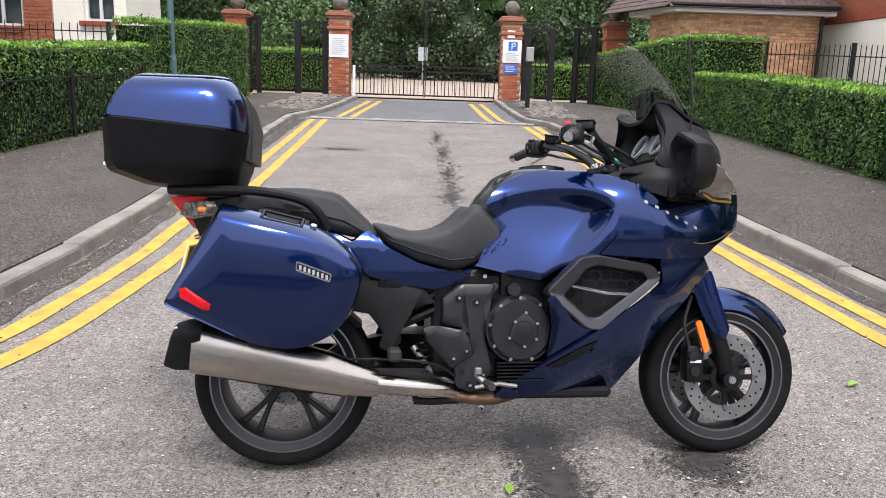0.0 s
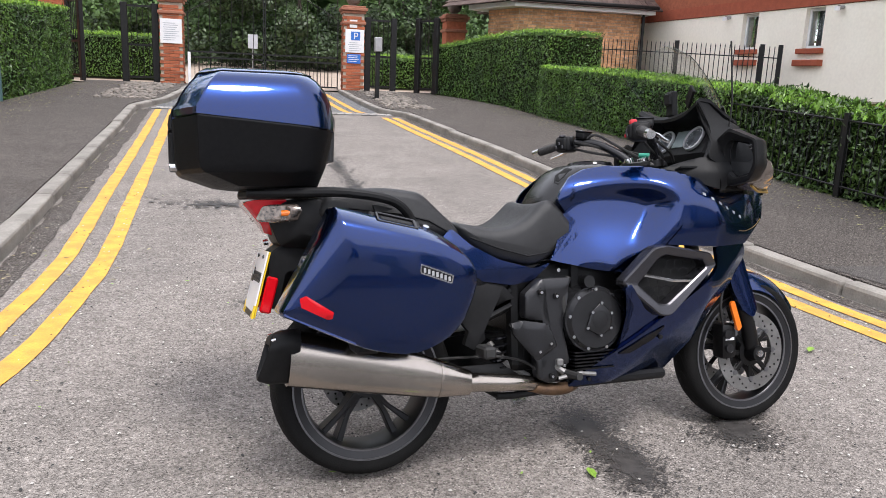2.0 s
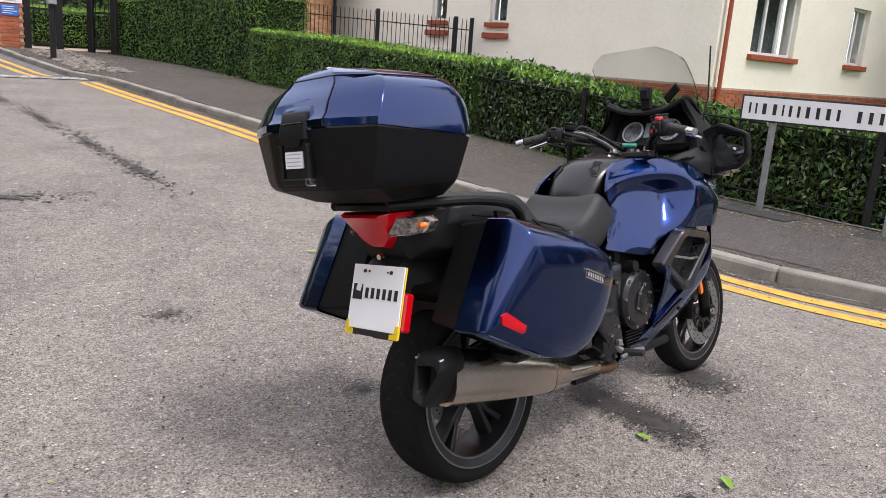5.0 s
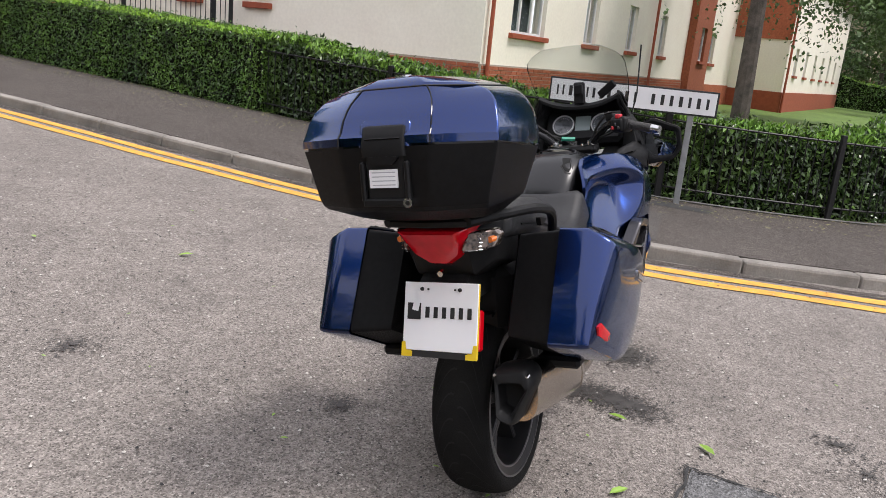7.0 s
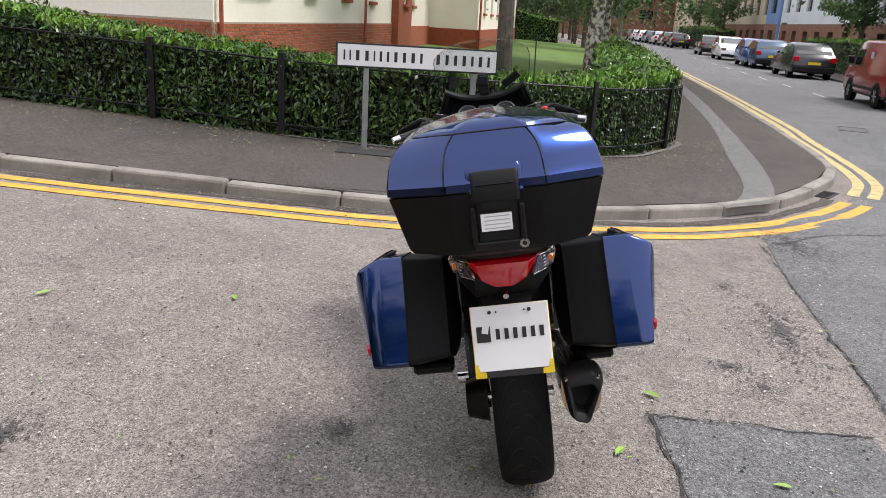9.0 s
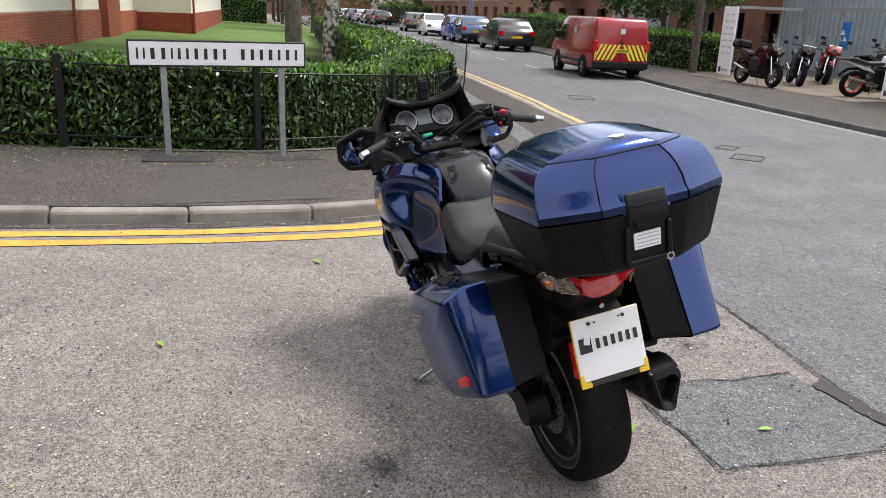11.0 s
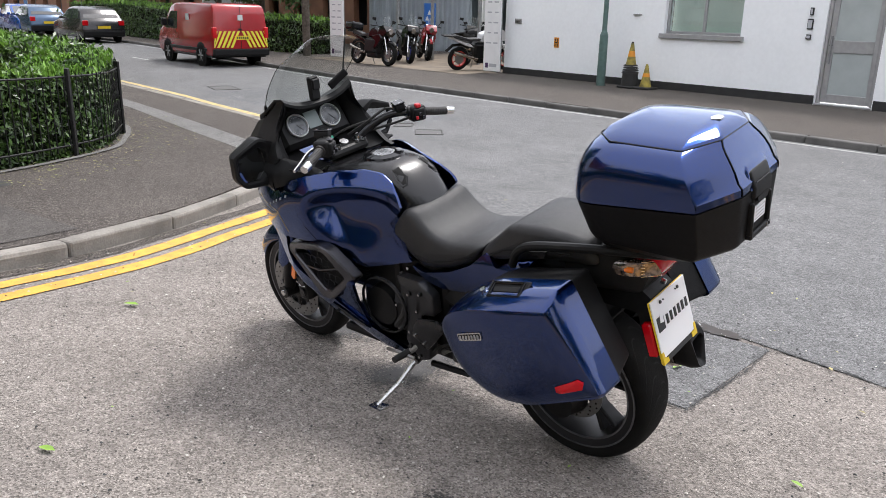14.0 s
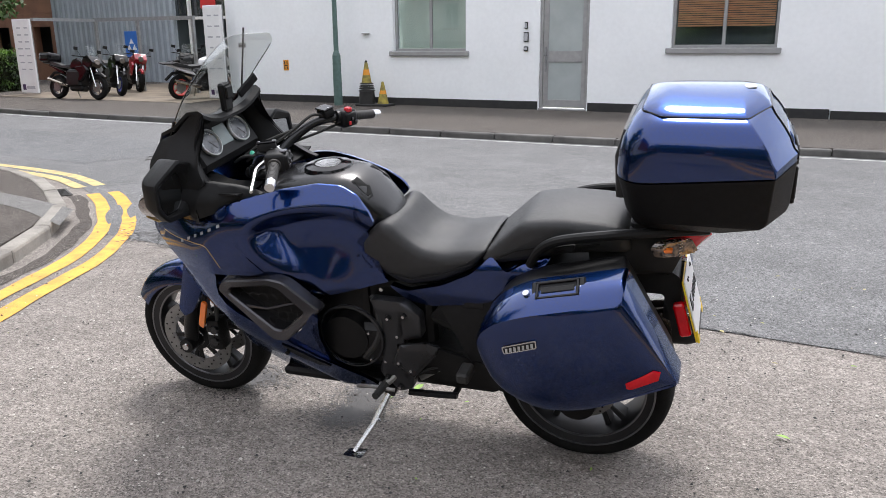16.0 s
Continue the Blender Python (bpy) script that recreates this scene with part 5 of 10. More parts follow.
def letter_bars(root, x0, x1, z0, z1, rows, mat, y=-0.012, fill=0.6, axis="y", seed=1, name="text_bar"):
    """Unreadable writing as plain bars."""
    r = random.Random(seed)
    for k in range(rows):
        h = (z1 - z0) / rows
        zc = z1 - (k + 0.5) * h
        a = x0 + r.uniform(0, 0.1) * (x1 - x0)
        b = x1 - r.uniform(0, 0.3) * (x1 - x0)
        part(name, B(a, b, y, y + 0.004, zc - h * fill * 0.5, zc + h * fill * 0.5), mat, root)


def plate(name, x, y, z, w, h, mat, label, category="sign"):
    root = thing(name, pose(x, y, z), label, category)
    part("panel", B(-w / 2, w / 2, -0.012, 0.0, -h / 2, h / 2, bevel=0.003), mat, root)
    return root


s = plate("notice", -2.97, 21.8 - 0.285, 2.36, 0.52, 0.60, "sign_white", "white notice board with small unreadable print on the pillar")
letter_bars(s, -0.2, 0.2, -0.24, 0.22, 9, "sign_grey", -0.016, 0.3)
s = plate("parking_sign", 1.66, 21.8 - 0.285, 2.36, 0.50, 0.60, "sign_white", "white and blue parking notice on the pillar")
part("emblem", B(-0.1, 0.14, -0.017, -0.012, 0.02, 0.24), "sign_blue", s)
for q in [(-0.02, 0.005, 0.05, 0.21), (0.005, 0.07, 0.19, 0.21), (0.005, 0.07, 0.115, 0.135), (0.06, 0.082, 0.115, 0.21)]:
    part("letter_stroke", B(q[0], q[1], -0.021, -0.017, q[2], q[3]), "sign_white", s)
letter_bars(s, -0.18, 0.2, -0.27, -0.02, 5, "sign_grey", -0.016, 0.3, seed=2)
s = plate("blue_notice", 1.64, 21.8 - 0.285, 1.90, 0.36, 0.24, "sign_blue", "small blue notice with unreadable white print below the parking sign")
letter_bars(s, -0.15, 0.15, -0.09, 0.1, 4, "sign_white", -0.016, 0.3, seed=3)
plate("small_notice", 1.62, 21.8 - 0.285, 2.80, 0.2, 0.2, "sign_white", "small white plate above the parking sign")
plate("far_notice", -1.0, 30, ground_z(30) + 1.15, 0.34, 0.5, "sign_grey", "pale notice board on a post among the trees")
s = thing("far_notice_post", pose(-1.0, 30.02, ground_z(30)), "thin post of the pale notice", "post")
part("shaft", C((0, 0, -0.05), (0, 0, 1.4), 0.03, n=8), "galv", s)
keypad = thing("keypad_post", pose(1.84, 18.5, ground_z(18.5) + 0.08), "black access post with a grey keypad box", "post")
part("shaft", B(-0.05, 0.05, -0.05, 0.05, -0.05, 1.12, bevel=0.01), "iron", keypad)
part("box", B(-0.085, 0.085, -0.11, 0.06, 1.1, 1.42, bevel=0.015), "grey_frame", keypad)


# ---- walls made of bricks, as joined geometry ----
def brickwork(name, origin, along, width, z0, z1, mat, parent, out=None, holes=(), bw=0.225, bh=0.075):
    """Courses of real bricks on a wall face from origin along a direction; holes are (u0, u1, z0, z1)."""
    a = Vector((*along, 0)).normalized()
    o = Vector((out[0], out[1], 0)) if out else Vector((a.y, -a.x, 0))
    vs, fs = [], []
    rows = int((z1 - z0) / bh)
    for r in range(rows):
        za, zb = z0 + r * bh + 0.005, z0 + (r + 1) * bh - 0.005
        u = -bw / 2 if r % 2 else 0.0
        while u < width:
            ua, ub = max(u + 0.005, 0), min(u + bw - 0.005, width)
            u += bw
            if ub - ua < 0.03 or any(h[0] < (ua + ub) / 2 < h[1] and h[2] < (za + zb) / 2 < h[3] for h in holes):
                continue
            base = len(vs)
            d = 0.012 + 0.003 * math.sin(base * 0.7)
            for q, w, z in ((0, ua, za), (0, ub, za), (0, ub, zb), (0, ua, zb), (d, ua + 0.003, za + 0.003), (d, ub - 0.003, za + 0.003), (d, ub - 0.003, zb - 0.003), (d, ua + 0.003, zb - 0.003)):
                vs.append((origin[0] + a.x * w + o.x * q, origin[1] + a.y * w + o.y * q, z))
            fs += [(base + 4, base + 5, base + 6, base + 7), (base, base + 1, base + 5, base + 4), (base + 1, base + 2, base + 6, base + 5), (base + 2, base + 3, base + 7, base + 6), (base + 3, base, base + 4, base + 7)]
    ob = mesh_part(name, vs, fs, mat, parent)
    ob["kind"] = "stuff"
    return ob


def wall_poly(name, p0, p1, z0, z1, thick, mat, parent, holes=()):
    """An upright wall between two plan points with rectangular openings (u0, u1, z0, z1); its thickness lies to the left of p0-p1."""
    a = Vector((p1[0] - p0[0], p1[1] - p0[1], 0))
    W = a.length
    a.normalize()
    n = Vector((-a.y, a.x, 0))
    us = sorted({0, W, *[h[0] for h in holes], *[h[1] for h in holes]})
    zs = sorted({z0, z1, *[h[2] for h in holes], *[h[3] for h in holes]})
    bm = bmesh.new()
    m = Matrix(((a.x, n.x, 0, p0[0]), (a.y, n.y, 0, p0[1]), (0, 0, 1, 0), (0, 0, 0, 1)))
    solid = lambda i, j: 0 <= i < len(us) - 1 and 0 <= j < len(zs) - 1 and not any(h[0] <= (us[i] + us[i + 1]) / 2 <= h[1] and h[2] <= (zs[j] + zs[j + 1]) / 2 <= h[3] for h in holes)
    cache = {}
    def V(u, d, z):
        k = (round(u, 4), d, round(z, 4))
        if k not in cache:
            cache[k] = bm.verts.new(m @ Vector((u, d, z)))
        return cache[k]
    for i in range(len(us) - 1):
        for j in range(len(zs) - 1):
            if not solid(i, j):
                continue
            u0, u1, w0, w1 = us[i], us[i + 1], zs[j], zs[j + 1]
            bm.faces.new((V(u0, 0, w0), V(u1, 0, w0), V(u1, 0, w1), V(u0, 0, w1)))
            bm.faces.new((V(u0, thick, w0), V(u0, thick, w1), V(u1, thick, w1), V(u1, thick, w0)))
            for di, dj, q in ((-1, 0, ((u0, w0), (u0, w1))), (1, 0, ((u1, w1), (u1, w0))), (0, -1, ((u1, w0), (u0, w0))), (0, 1, ((u0, w1), (u1, w1)))):
                if not solid(i + di, j + dj):
                    (s0, t0), (s1, t1) = q
                    bm.faces.new((V(s0, 0, t0), V(s1, 0, t1), V(s1, thick, t1), V(s0, thick, t0)))
    bmesh.ops.recalc_face_normals(bm, faces=bm.faces[:])
    return part(name, bm, mat, parent)


def window(parent, p0, along, u0, u1, z0, z1, frame="upvc", panes=2, inset=0.09, sill="brick_band", room="dark_room", transom=None, sill_out=0.09):
    """A window in a wall face: frame, mullions, panes, sill and a sheet behind, coloured dark for an unlit room unless
    it is a net curtain. Children of the house.
    """
    a = Vector((*along, 0)).normalized()
    n = Vector((-a.y, a.x, 0))
    m = Matrix(((a.x, n.x, 0, p0[0] + a.x * u0), (a.y, n.y, 0, p0[1] + a.y * u0), (0, 0, 1, z0), (0, 0, 0, 1)))
    w, h, t = u1 - u0, z1 - z0, 0.055
    loop = lambda e, d: [(e, inset + d, e), (w - e, inset + d, e), (w - e, inset + d, h - e), (e, inset + d, h - e)]
    bm = ring_skin(bmesh.new(), [loop(0, 0.004), loop(0.004, 0.0), loop(t - 0.006, 0.0), loop(t, 0.006), loop(t, 0.06), loop(0, 0.06), loop(0, 0.004)], closed_ends=False)
    bmesh.ops.transform(bm, matrix=m, verts=bm.verts[:])
    fr = part("window", bm, frame, parent)
    for k in range(1, panes):
        c = w * k / panes
        bm = B(c - 0.03, c + 0.03, inset + 0.002, inset + 0.058, t, h - t, bevel=0.005)
        bmesh.ops.transform(bm, matrix=m, verts=bm.verts[:])
        part("mullion", bm, frame, fr)
    if transom:
        bm = B(t, w - t, inset + 0.004, inset + 0.056, h * transom - 0.025, h * transom + 0.025, bevel=0.005)
        bmesh.ops.transform(bm, matrix=m, verts=bm.verts[:])
        part("transom", bm, frame, fr)
    bm = B(0.02, w - 0.02, inset + 0.03, inset + 0.034, 0.02, h - 0.02)
    bmesh.ops.transform(bm, matrix=m, verts=bm.verts[:])
    part("pane", bm, "pane", fr).visible_shadow = False
    # sheet behind the pane: net curtain, else dark colour for an unlit room
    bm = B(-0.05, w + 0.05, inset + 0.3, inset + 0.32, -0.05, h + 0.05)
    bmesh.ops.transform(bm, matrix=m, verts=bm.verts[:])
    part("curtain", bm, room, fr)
    if sill:
        bm = B(-0.08, w + 0.08, -sill_out, inset, -0.10, 0.0, bevel=0.01)
        bmesh.ops.transform(bm, matrix=m, verts=bm.verts[:])
        part("sill", bm, sill, fr)
    return fr


# ---- cream flats with brick plinth ----
flats = thing("cream_flats", label="block of flats in cream render with red brick plinth and bands", category="building")
C0, CW, CE = (10.25, 8.8), (9.15, 20.8), (24.0, 8.8)
base_z = 0.2
south = [(1.1, 2.65, 1.98, 3.15), (4.85, 5.65, 1.98, 3.15), (7.85, 8.55, 1.98, 3.15), (10.75, 11.35, 1.98, 3.15)]
west_dir = (C0[0] - CW[0], C0[1] - CW[1])
WL = math.hypot(*west_dir)
west = [(4.75, 5.25, 2.38, 3.14), (6.62, 7.12, 2.36, 3.14)]
wall_poly("wall", C0, CE, base_z, 8.4, 0.3, "cream", flats, south + [(1.1, 2.65, 4.6, 5.7), (4.85, 5.65, 4.6, 5.7), (7.85, 8.55, 4.6, 5.7), (10.75, 11.35, 4.6, 5.7)])
wall_poly("wall", CW, C0, base_z, 3.16, 0.3, "cream", flats, west)
wall_poly("upper_wall", CW, (C0[0], C0[1]), 3.17, 8.4, 0.3, "brick_stuff", flats)
for u0, u1, z0, z1 in south + [(1.1, 2.65, 4.6, 5.7), (4.85, 5.65, 4.6, 5.7), (7.85, 8.55, 4.6, 5.7), (10.75, 11.35, 4.6, 5.7)]:
    window(flats, C0, (1, 0), u0, u1, z0, z1, panes=3 if u1 - u0 > 1 else 2)
for u0, u1, z0, z1 in west:
    window(flats, CW, west_dir, u0, u1, z0, z1, panes=1)
    a = Vector((*west_dir, 0)).normalized()
    ang = math.atan2(a.y, a.x)
    bm = B(u0 - 0.1, u1 + 0.1, -0.12, 0.02, z0 - 0.34, z0 - 0.22, bevel=0.01)
    bmesh.ops.transform(bm, matrix=Matrix.Translation((*CW, 0)) @ Matrix.Rotation(ang, 4, "Z"), verts=bm.verts[:])
    part("vent_ledge", bm, "brick_band", flats)
brickwork("plinth", (C0[0], C0[1] - 0.03), (1, 0), 13.7, 0.2, 1.34, "brick_stuff", flats)
part("plinth_core", B(C0[0] - 0.02, CE[0], C0[1] - 0.032, C0[1] + 0.1, 0.1, 1.35), "mortar", flats)
wa = Vector((*west_dir, 0)).normalized()
wn_ = Vector((wa.y, -wa.x, 0))
brickwork("plinth", (CW[0] + wn_.x * 0.03, CW[1] + wn_.y * 0.03), west_dir, WL, 0.6, 1.38, "brick_stuff", flats)
bm = B(0, WL, -0.028, 0.1, 0.2, 1.385)
bmesh.ops.transform(bm, matrix=Matrix.Translation((*CW, 0)) @ Matrix.Rotation(math.atan2(wa.y, wa.x), 4, "Z"), verts=bm.verts[:])
part("plinth_core", bm, "mortar", flats)
bm = B(-0.02, WL + 0.02, -0.03, 0.1, 3.17, 3.42)
bmesh.ops.transform(bm, matrix=Matrix.Translation((*CW, 0)) @ Matrix.Rotation(math.atan2(wa.y, wa.x), 4, "Z"), verts=bm.verts[:])
part("brick_band", bm, "brick_band", flats)
for x in (C0[0] + 0.12, 20.2):
    part("drainpipe", T([(x, C0[1] - 0.1, 0.3), (x, C0[1] - 0.1, 5.9)], 0.04, 8), "brick_band", flats)
# brick bay and far wing
for q in ((24.0, 26.2, "brick_stuff"), (26.2, 31.0, "cream")):
    out = 0.25 if q[2] == "brick_stuff" else 0.0
    hole = [(0.8, 1.5, 2.0, 3.1)] if out else [(1.0, 1.7, 2.0, 3.1)]
    wall_poly("wall", (q[0], 8.8 - out), (q[1], 8.8 - out), 0.2, 8.4, 0.3, q[2], flats, hole)
    for h in hole:
        window(flats, (q[0], 8.8 - out), (1, 0), *h)
part("plinth_core", B(26.2, 31, 8.75, 8.79, 0.2, 1.25), "brick_stuff", flats)
wing = thing("cream_flats_wing", label="far wing of the cream flats with brick plinth", category="building")
wall_poly("wall", (31, 9.2), (31, 7.002), 0.1, 6, 0.3, "cream", wing)
wall_poly("wall", (31, 6.7), (52, 6.7), 0.1, 6, 0.3, "cream", wing, [(2 + 3 * k, 2.8 + 3 * k, 1.9, 3.0) for k in range(6)])
for k in range(6):
    window(wing, (31, 6.7), (1, 0), 2 + 3 * k, 2.8 + 3 * k, 1.9, 3.0)
part("plinth", B(30.96, 31.0, 6.66, 9.2, 0.1, 1.2), "brick_band", wing)
part("plinth", B(30.96, 52, 6.64, 6.69, 0.1, 1.2), "brick_band", wing)
part("band", B(30.95, 31.0, 6.66, 9.2, 3.2, 6.0), "brick_stuff", wing)
part("drainpipe", T([(31.1, 6.6, 0.3), (31.1, 6.6, 5.9)], 0.045, 8), "brick_band", wing)
part("roof", P([(8.9, 8.35), (24.3, 8.35), (24.3, 8.5), (8.9, 8.5)], "y", 8.4, 21), "tile", flats)
part("roof", B(30.7, 52, 6.3, 14, 5.95, 6.1), "tile", wing)
for u in (7.55, 4.3):
    p = Vector((*CW, 0)) + wa * u + wn_ * 0.12
    lampw = thing("wall_lamp", pose(p.x, p.y, 3.08), "small round bulkhead lamp on the cream wall", "lamp")
    part("body", C((0, 0, 0), (0.14, 0, 0.02), 0.045, 0.03, 10), "grey_frame", lampw)
    part("bulb", C((-0.02, 0, -0.05), (-0.02, 0, 0.02), 0.05, 0.05, 12), "sign_white", lampw)

# ---- brick lodge with tiled roof ----
lodge = thing("brick_lodge", label="small buff brick lodge with hipped dark tiled roof", category="building")
LZ = 0.7
wall_poly("wall", (5.37, 19.0), (8.6, 19.0), LZ, 3.28, 0.25, "mortar", lodge)
wall_poly("wall", (4.98, 20.3), (5.37, 19.0), LZ, 3.28, 0.25, "mortar", lodge)
wall_poly("wall", (8.6, 19.0), (8.6, 23.0), LZ, 3.28, 0.25, "mortar", lodge)
brickwork("brickwork", (5.37, 19.0), (1, 0), 3.23, 1.3, 3.25, "brick_buff", lodge)
brickwork("brickwork", (4.98, 20.3), (0.39, -1.3), 1.357, 1.3, 3.25, "brick_buff", lodge)
part("fascia", P([(5.15, 18.72), (8.85, 18.72), (8.85, 23), (4.5, 20.6)], "z", 3.26, 3.38), "upvc", lodge)
part("gutter", T([(4.45, 20.6, 3.42), (5.1, 18.66, 3.42), (8.9, 18.66, 3.42)], 0.05, 8), "iron", lodge)
part("downpipe", T([(8.62, 18.9, 3.4), (8.62, 18.9, 0.7)], 0.04, 8), "iron", lodge)
tiles = bmesh.new()
for r in range(9):
    d = r * 0.22
    z = 3.42 + r * 0.13
    n_t = 26 - r
    for k in range(n_t):
        x = 5.0 + d * 0.55 + (4.0 - d * 0.55) * (k + 0.5) / n_t
        bmesh.ops.create_cube(tiles, size=1, matrix=Matrix.Translation((x, 18.75 + d, z)) @ Matrix.Rotation(radians(30), 4, "X") @ Matrix.Diagonal((0.145, 0.28, 0.025, 1)) )
    for k in range(14):
        y = 18.75 + d + 2.6 * (k + 0.5) / 14
        bmesh.ops.create_cube(tiles, size=1, matrix=Matrix.Translation((5.0 + d * 0.6 - (y - 18.75 - d) * 0.36, y, z + 0.01)) @ Matrix.Rotation(radians(20), 4, "Z") @ Matrix.Rotation(radians(-30), 4, "Y") @ Matrix.Diagonal((0.28, 0.19, 0.025, 1)))
part("roof_tiles", tiles, "tile", lodge)["kind"] = "stuff"
part("roof_base", P([(18.7, 3.38), (23, 3.38), (23, 5.5), (21.5, 4.98)], "x", 5.4, 8.9), "tile", lodge)

# ---- house on the other side ----
house = thing("brick_house", label="cream and red brick house with white windows behind the hedge", category="building")
hole = [(1.0, 1.9, 2.35, 3.6), (3.2, 3.85, 2.5, 3.7)]
wall_poly("wall", (-10.9, 17.0), (-6.8, 17.0), 0.6, 5.5, 0.3, "cream", house, hole)
for h in hole:
    window(house, (-10.9, 17.0), (1, 0), *h)
brickwork("brick_pier", (-8.95, 16.97), (1, 0), 0.6, 0.8, 5.4, "brick_stuff", house)
part("brick_pier_core", B(-8.97, -8.34, 16.972, 17.1, 0.7, 5.4), "mortar", house)
brickwork("brickwork", (-10.9, 16.97), (1, 0), 1.95, 0.8, 2.3, "brick_stuff", house)
wall_poly("wall", (-6.8, 17.303), (-6.8, 19.0), 0.6, 5.5, 0.3, "cream", house)
part("roof", B(-11.5, -6.5, 16.6, 19.2, 5.5, 5.65), "tile", house)


# ---- street name sign ----
sd = Vector((5.20 - 4.86, 3.32 - 4.95, 0))
SL = sd.length
sm = Matrix.Translation((4.86, 4.95, 0)) @ Matrix.Rotation(math.atan2(sd.y, sd.x), 4, "Z")
sgn = thing("street_sign", sm, "white street name sign with black border on two grey posts", "sign")
part("board", B(0, SL, -0.012, 0.006, 1.115, 1.362, bevel=0.004), "sign_black", sgn, "black-edged sign board")
part("face", B(0.018, SL - 0.018, -0.016, -0.012, 1.133, 1.344), "sign_white", sgn)
letters = [0.5, 0.45, 1.0, 0.95, 0.45, 0.7, 0.65, 0.9, 0.85, 0.95, 0.7, None, 0.95, 0.9, 0.85, 0.95, 0.7, 0.95, 0.7]
total = sum((w if w else 0.9) for w in letters) + 0.35 * (len(letters) - 1)
u = 0.07
unit = (SL - 0.14) / total
for w in letters:
    if w:
        part("letter_bar", B(u + 0.22 * w * unit, u + 0.72 * w * unit, -0.0185, -0.016, 1.187, 1.288), "sign_black", sgn)
    u += ((w if w else 0.9) + 0.35) * unit
for uu in (0.31, SL - 0.24):
    gz_ = ground_z((sm @ Vector((uu, 0, 0))).y)
    part("post", B(uu - 0.03, uu + 0.03, 0.006, 0.045, gz_ + 0.05, 1.30, bevel=0.006), "galv", sgn, "galvanised sign post")


def lamp_column(x, y, mat, label, h=6.5, base=0.10, top=0.055, sleeve=1.1):
    z = ground_z(y) + 0.09
    root = thing("street_lamp", pose(x, y, z), label, "lamp post")
    part("base", C((0, 0, -0.05), (0, 0, sleeve), base, base * 0.92, 16), mat, root, smooth=True)
    part("collar", C((0, 0, sleeve), (0, 0, sleeve + 0.1), base * 0.92, top, 16), mat, root, smooth=True)
    part("shaft", C((0, 0, sleeve + 0.1), (0, 0, h), top, top * 0.7, 14), mat, root, smooth=True)
    part("lantern", B(-0.12, 0.12, -0.35, 0.12, h, h + 0.12, bevel=0.03), "grey_frame", root)
    return root


lamp_column(8.78, -9.85, "lamp_green", "green-grey street lamp column on the footway")
lamp_column(-5.15, 14.9, "lamp_blue", "teal street lamp column beside the hedge", sleeve=0.95, base=0.085, top=0.06)
lamp_column(34, 0.6, "lamp_green", "street lamp column on the footway", base=0.08)
pole = thing("utility_pole", pose(20.65, -9.7, 0.09), "dark timber utility pole on the footway", "pole")
part("shaft", C((0, 0, -0.1), (0, 0, 7), 0.13, 0.1, 14), "bark", pole, smooth=True)

M.update(
    frost=material("frosted_glass", (0.42, 0.46, 0.46), (0.36, 0.40, 0.40), 0.25, scale=3),
    black_glass=material("dark_glazing", (0.02, 0.025, 0.028), (0.03, 0.035, 0.04), 0.06, scale=2, coat=1.0),
    red_sign=material("red_sign", (0.55, 0.03, 0.03), (0.45, 0.03, 0.03), 0.5, scale=3),
    van_red=material("post_red_paint", (0.36, 0.006, 0.012), (0.31, 0.005, 0.010), 0.25, scale=2, coat=0.5),
    van_yellow=material("reflective_yellow", (0.78, 0.68, 0.06), (0.7, 0.6, 0.05), 0.35, scale=6),
    rim_silver=material("silver_wheel_trim", (0.35, 0.35, 0.36), (0.25, 0.25, 0.26), 0.4, 0.7, scale=9),
    car_grey=material("dark_grey_car_paint", (0.028, 0.027, 0.029), (0.024, 0.0235, 0.025), 0.25, 0.4, scale=2, coat=0.4),
    car_blue=material("blue_car_paint", (0.02, 0.08, 0.32), (0.018, 0.07, 0.28), 0.25, 0.4, scale=2, coat=0.4),
    car_navy=material("slate_blue_car_paint", (0.06, 0.10, 0.17), (0.05, 0.09, 0.15), 0.25, 0.5, scale=2, coat=0.4),
    car_white=material("white_car_paint", (0.72, 0.72, 0.73), (0.68, 0.68, 0.69), 0.25, scale=2, coat=1.0),
    car_black=material("black_car_paint", (0.015, 0.015, 0.017), (0.02, 0.02, 0.022), 0.2, scale=2, coat=1.0),
    car_silver=material("silver_car_paint", (0.38, 0.39, 0.40), (0.33, 0.34, 0.35), 0.28, 0.6, scale=2, coat=1.0),
    wheel_blue=material("blue_wheel", (0.03, 0.04, 0.22), (0.025, 0.035, 0.18), 0.35, scale=3),
    bike_red=material("red_motorcycle_paint", (0.32, 0.012, 0.025), (0.26, 0.01, 0.02), 0.25, scale=3, coat=1.0),
    bike_white=material("white_motorcycle_paint", (0.62, 0.62, 0.63), (0.55, 0.55, 0.56), 0.3, scale=3, coat=1.0),
    wheel_red=material("red_wheel", (0.5, 0.03, 0.02), (0.4, 0.025, 0.018), 0.35, scale=3),
    far_brick=material("brown_brick", (0.24, 0.12, 0.07), (0.17, 0.085, 0.055), 0.9, scale=2, fine=0.2),
    far_cream=material("far_cream_render", (0.55, 0.47, 0.34), (0.48, 0.41, 0.30), 0.9, scale=0.6, fine=0.05),
    far_blue=material("blue_render", (0.16, 0.26, 0.46), (0.14, 0.23, 0.41), 0.9, scale=0.6, fine=0.05),
    far_white=material("far_white_render", (0.62, 0.66, 0.68), (0.56, 0.60, 0.62), 0.9, scale=0.6, fine=0.05),
)

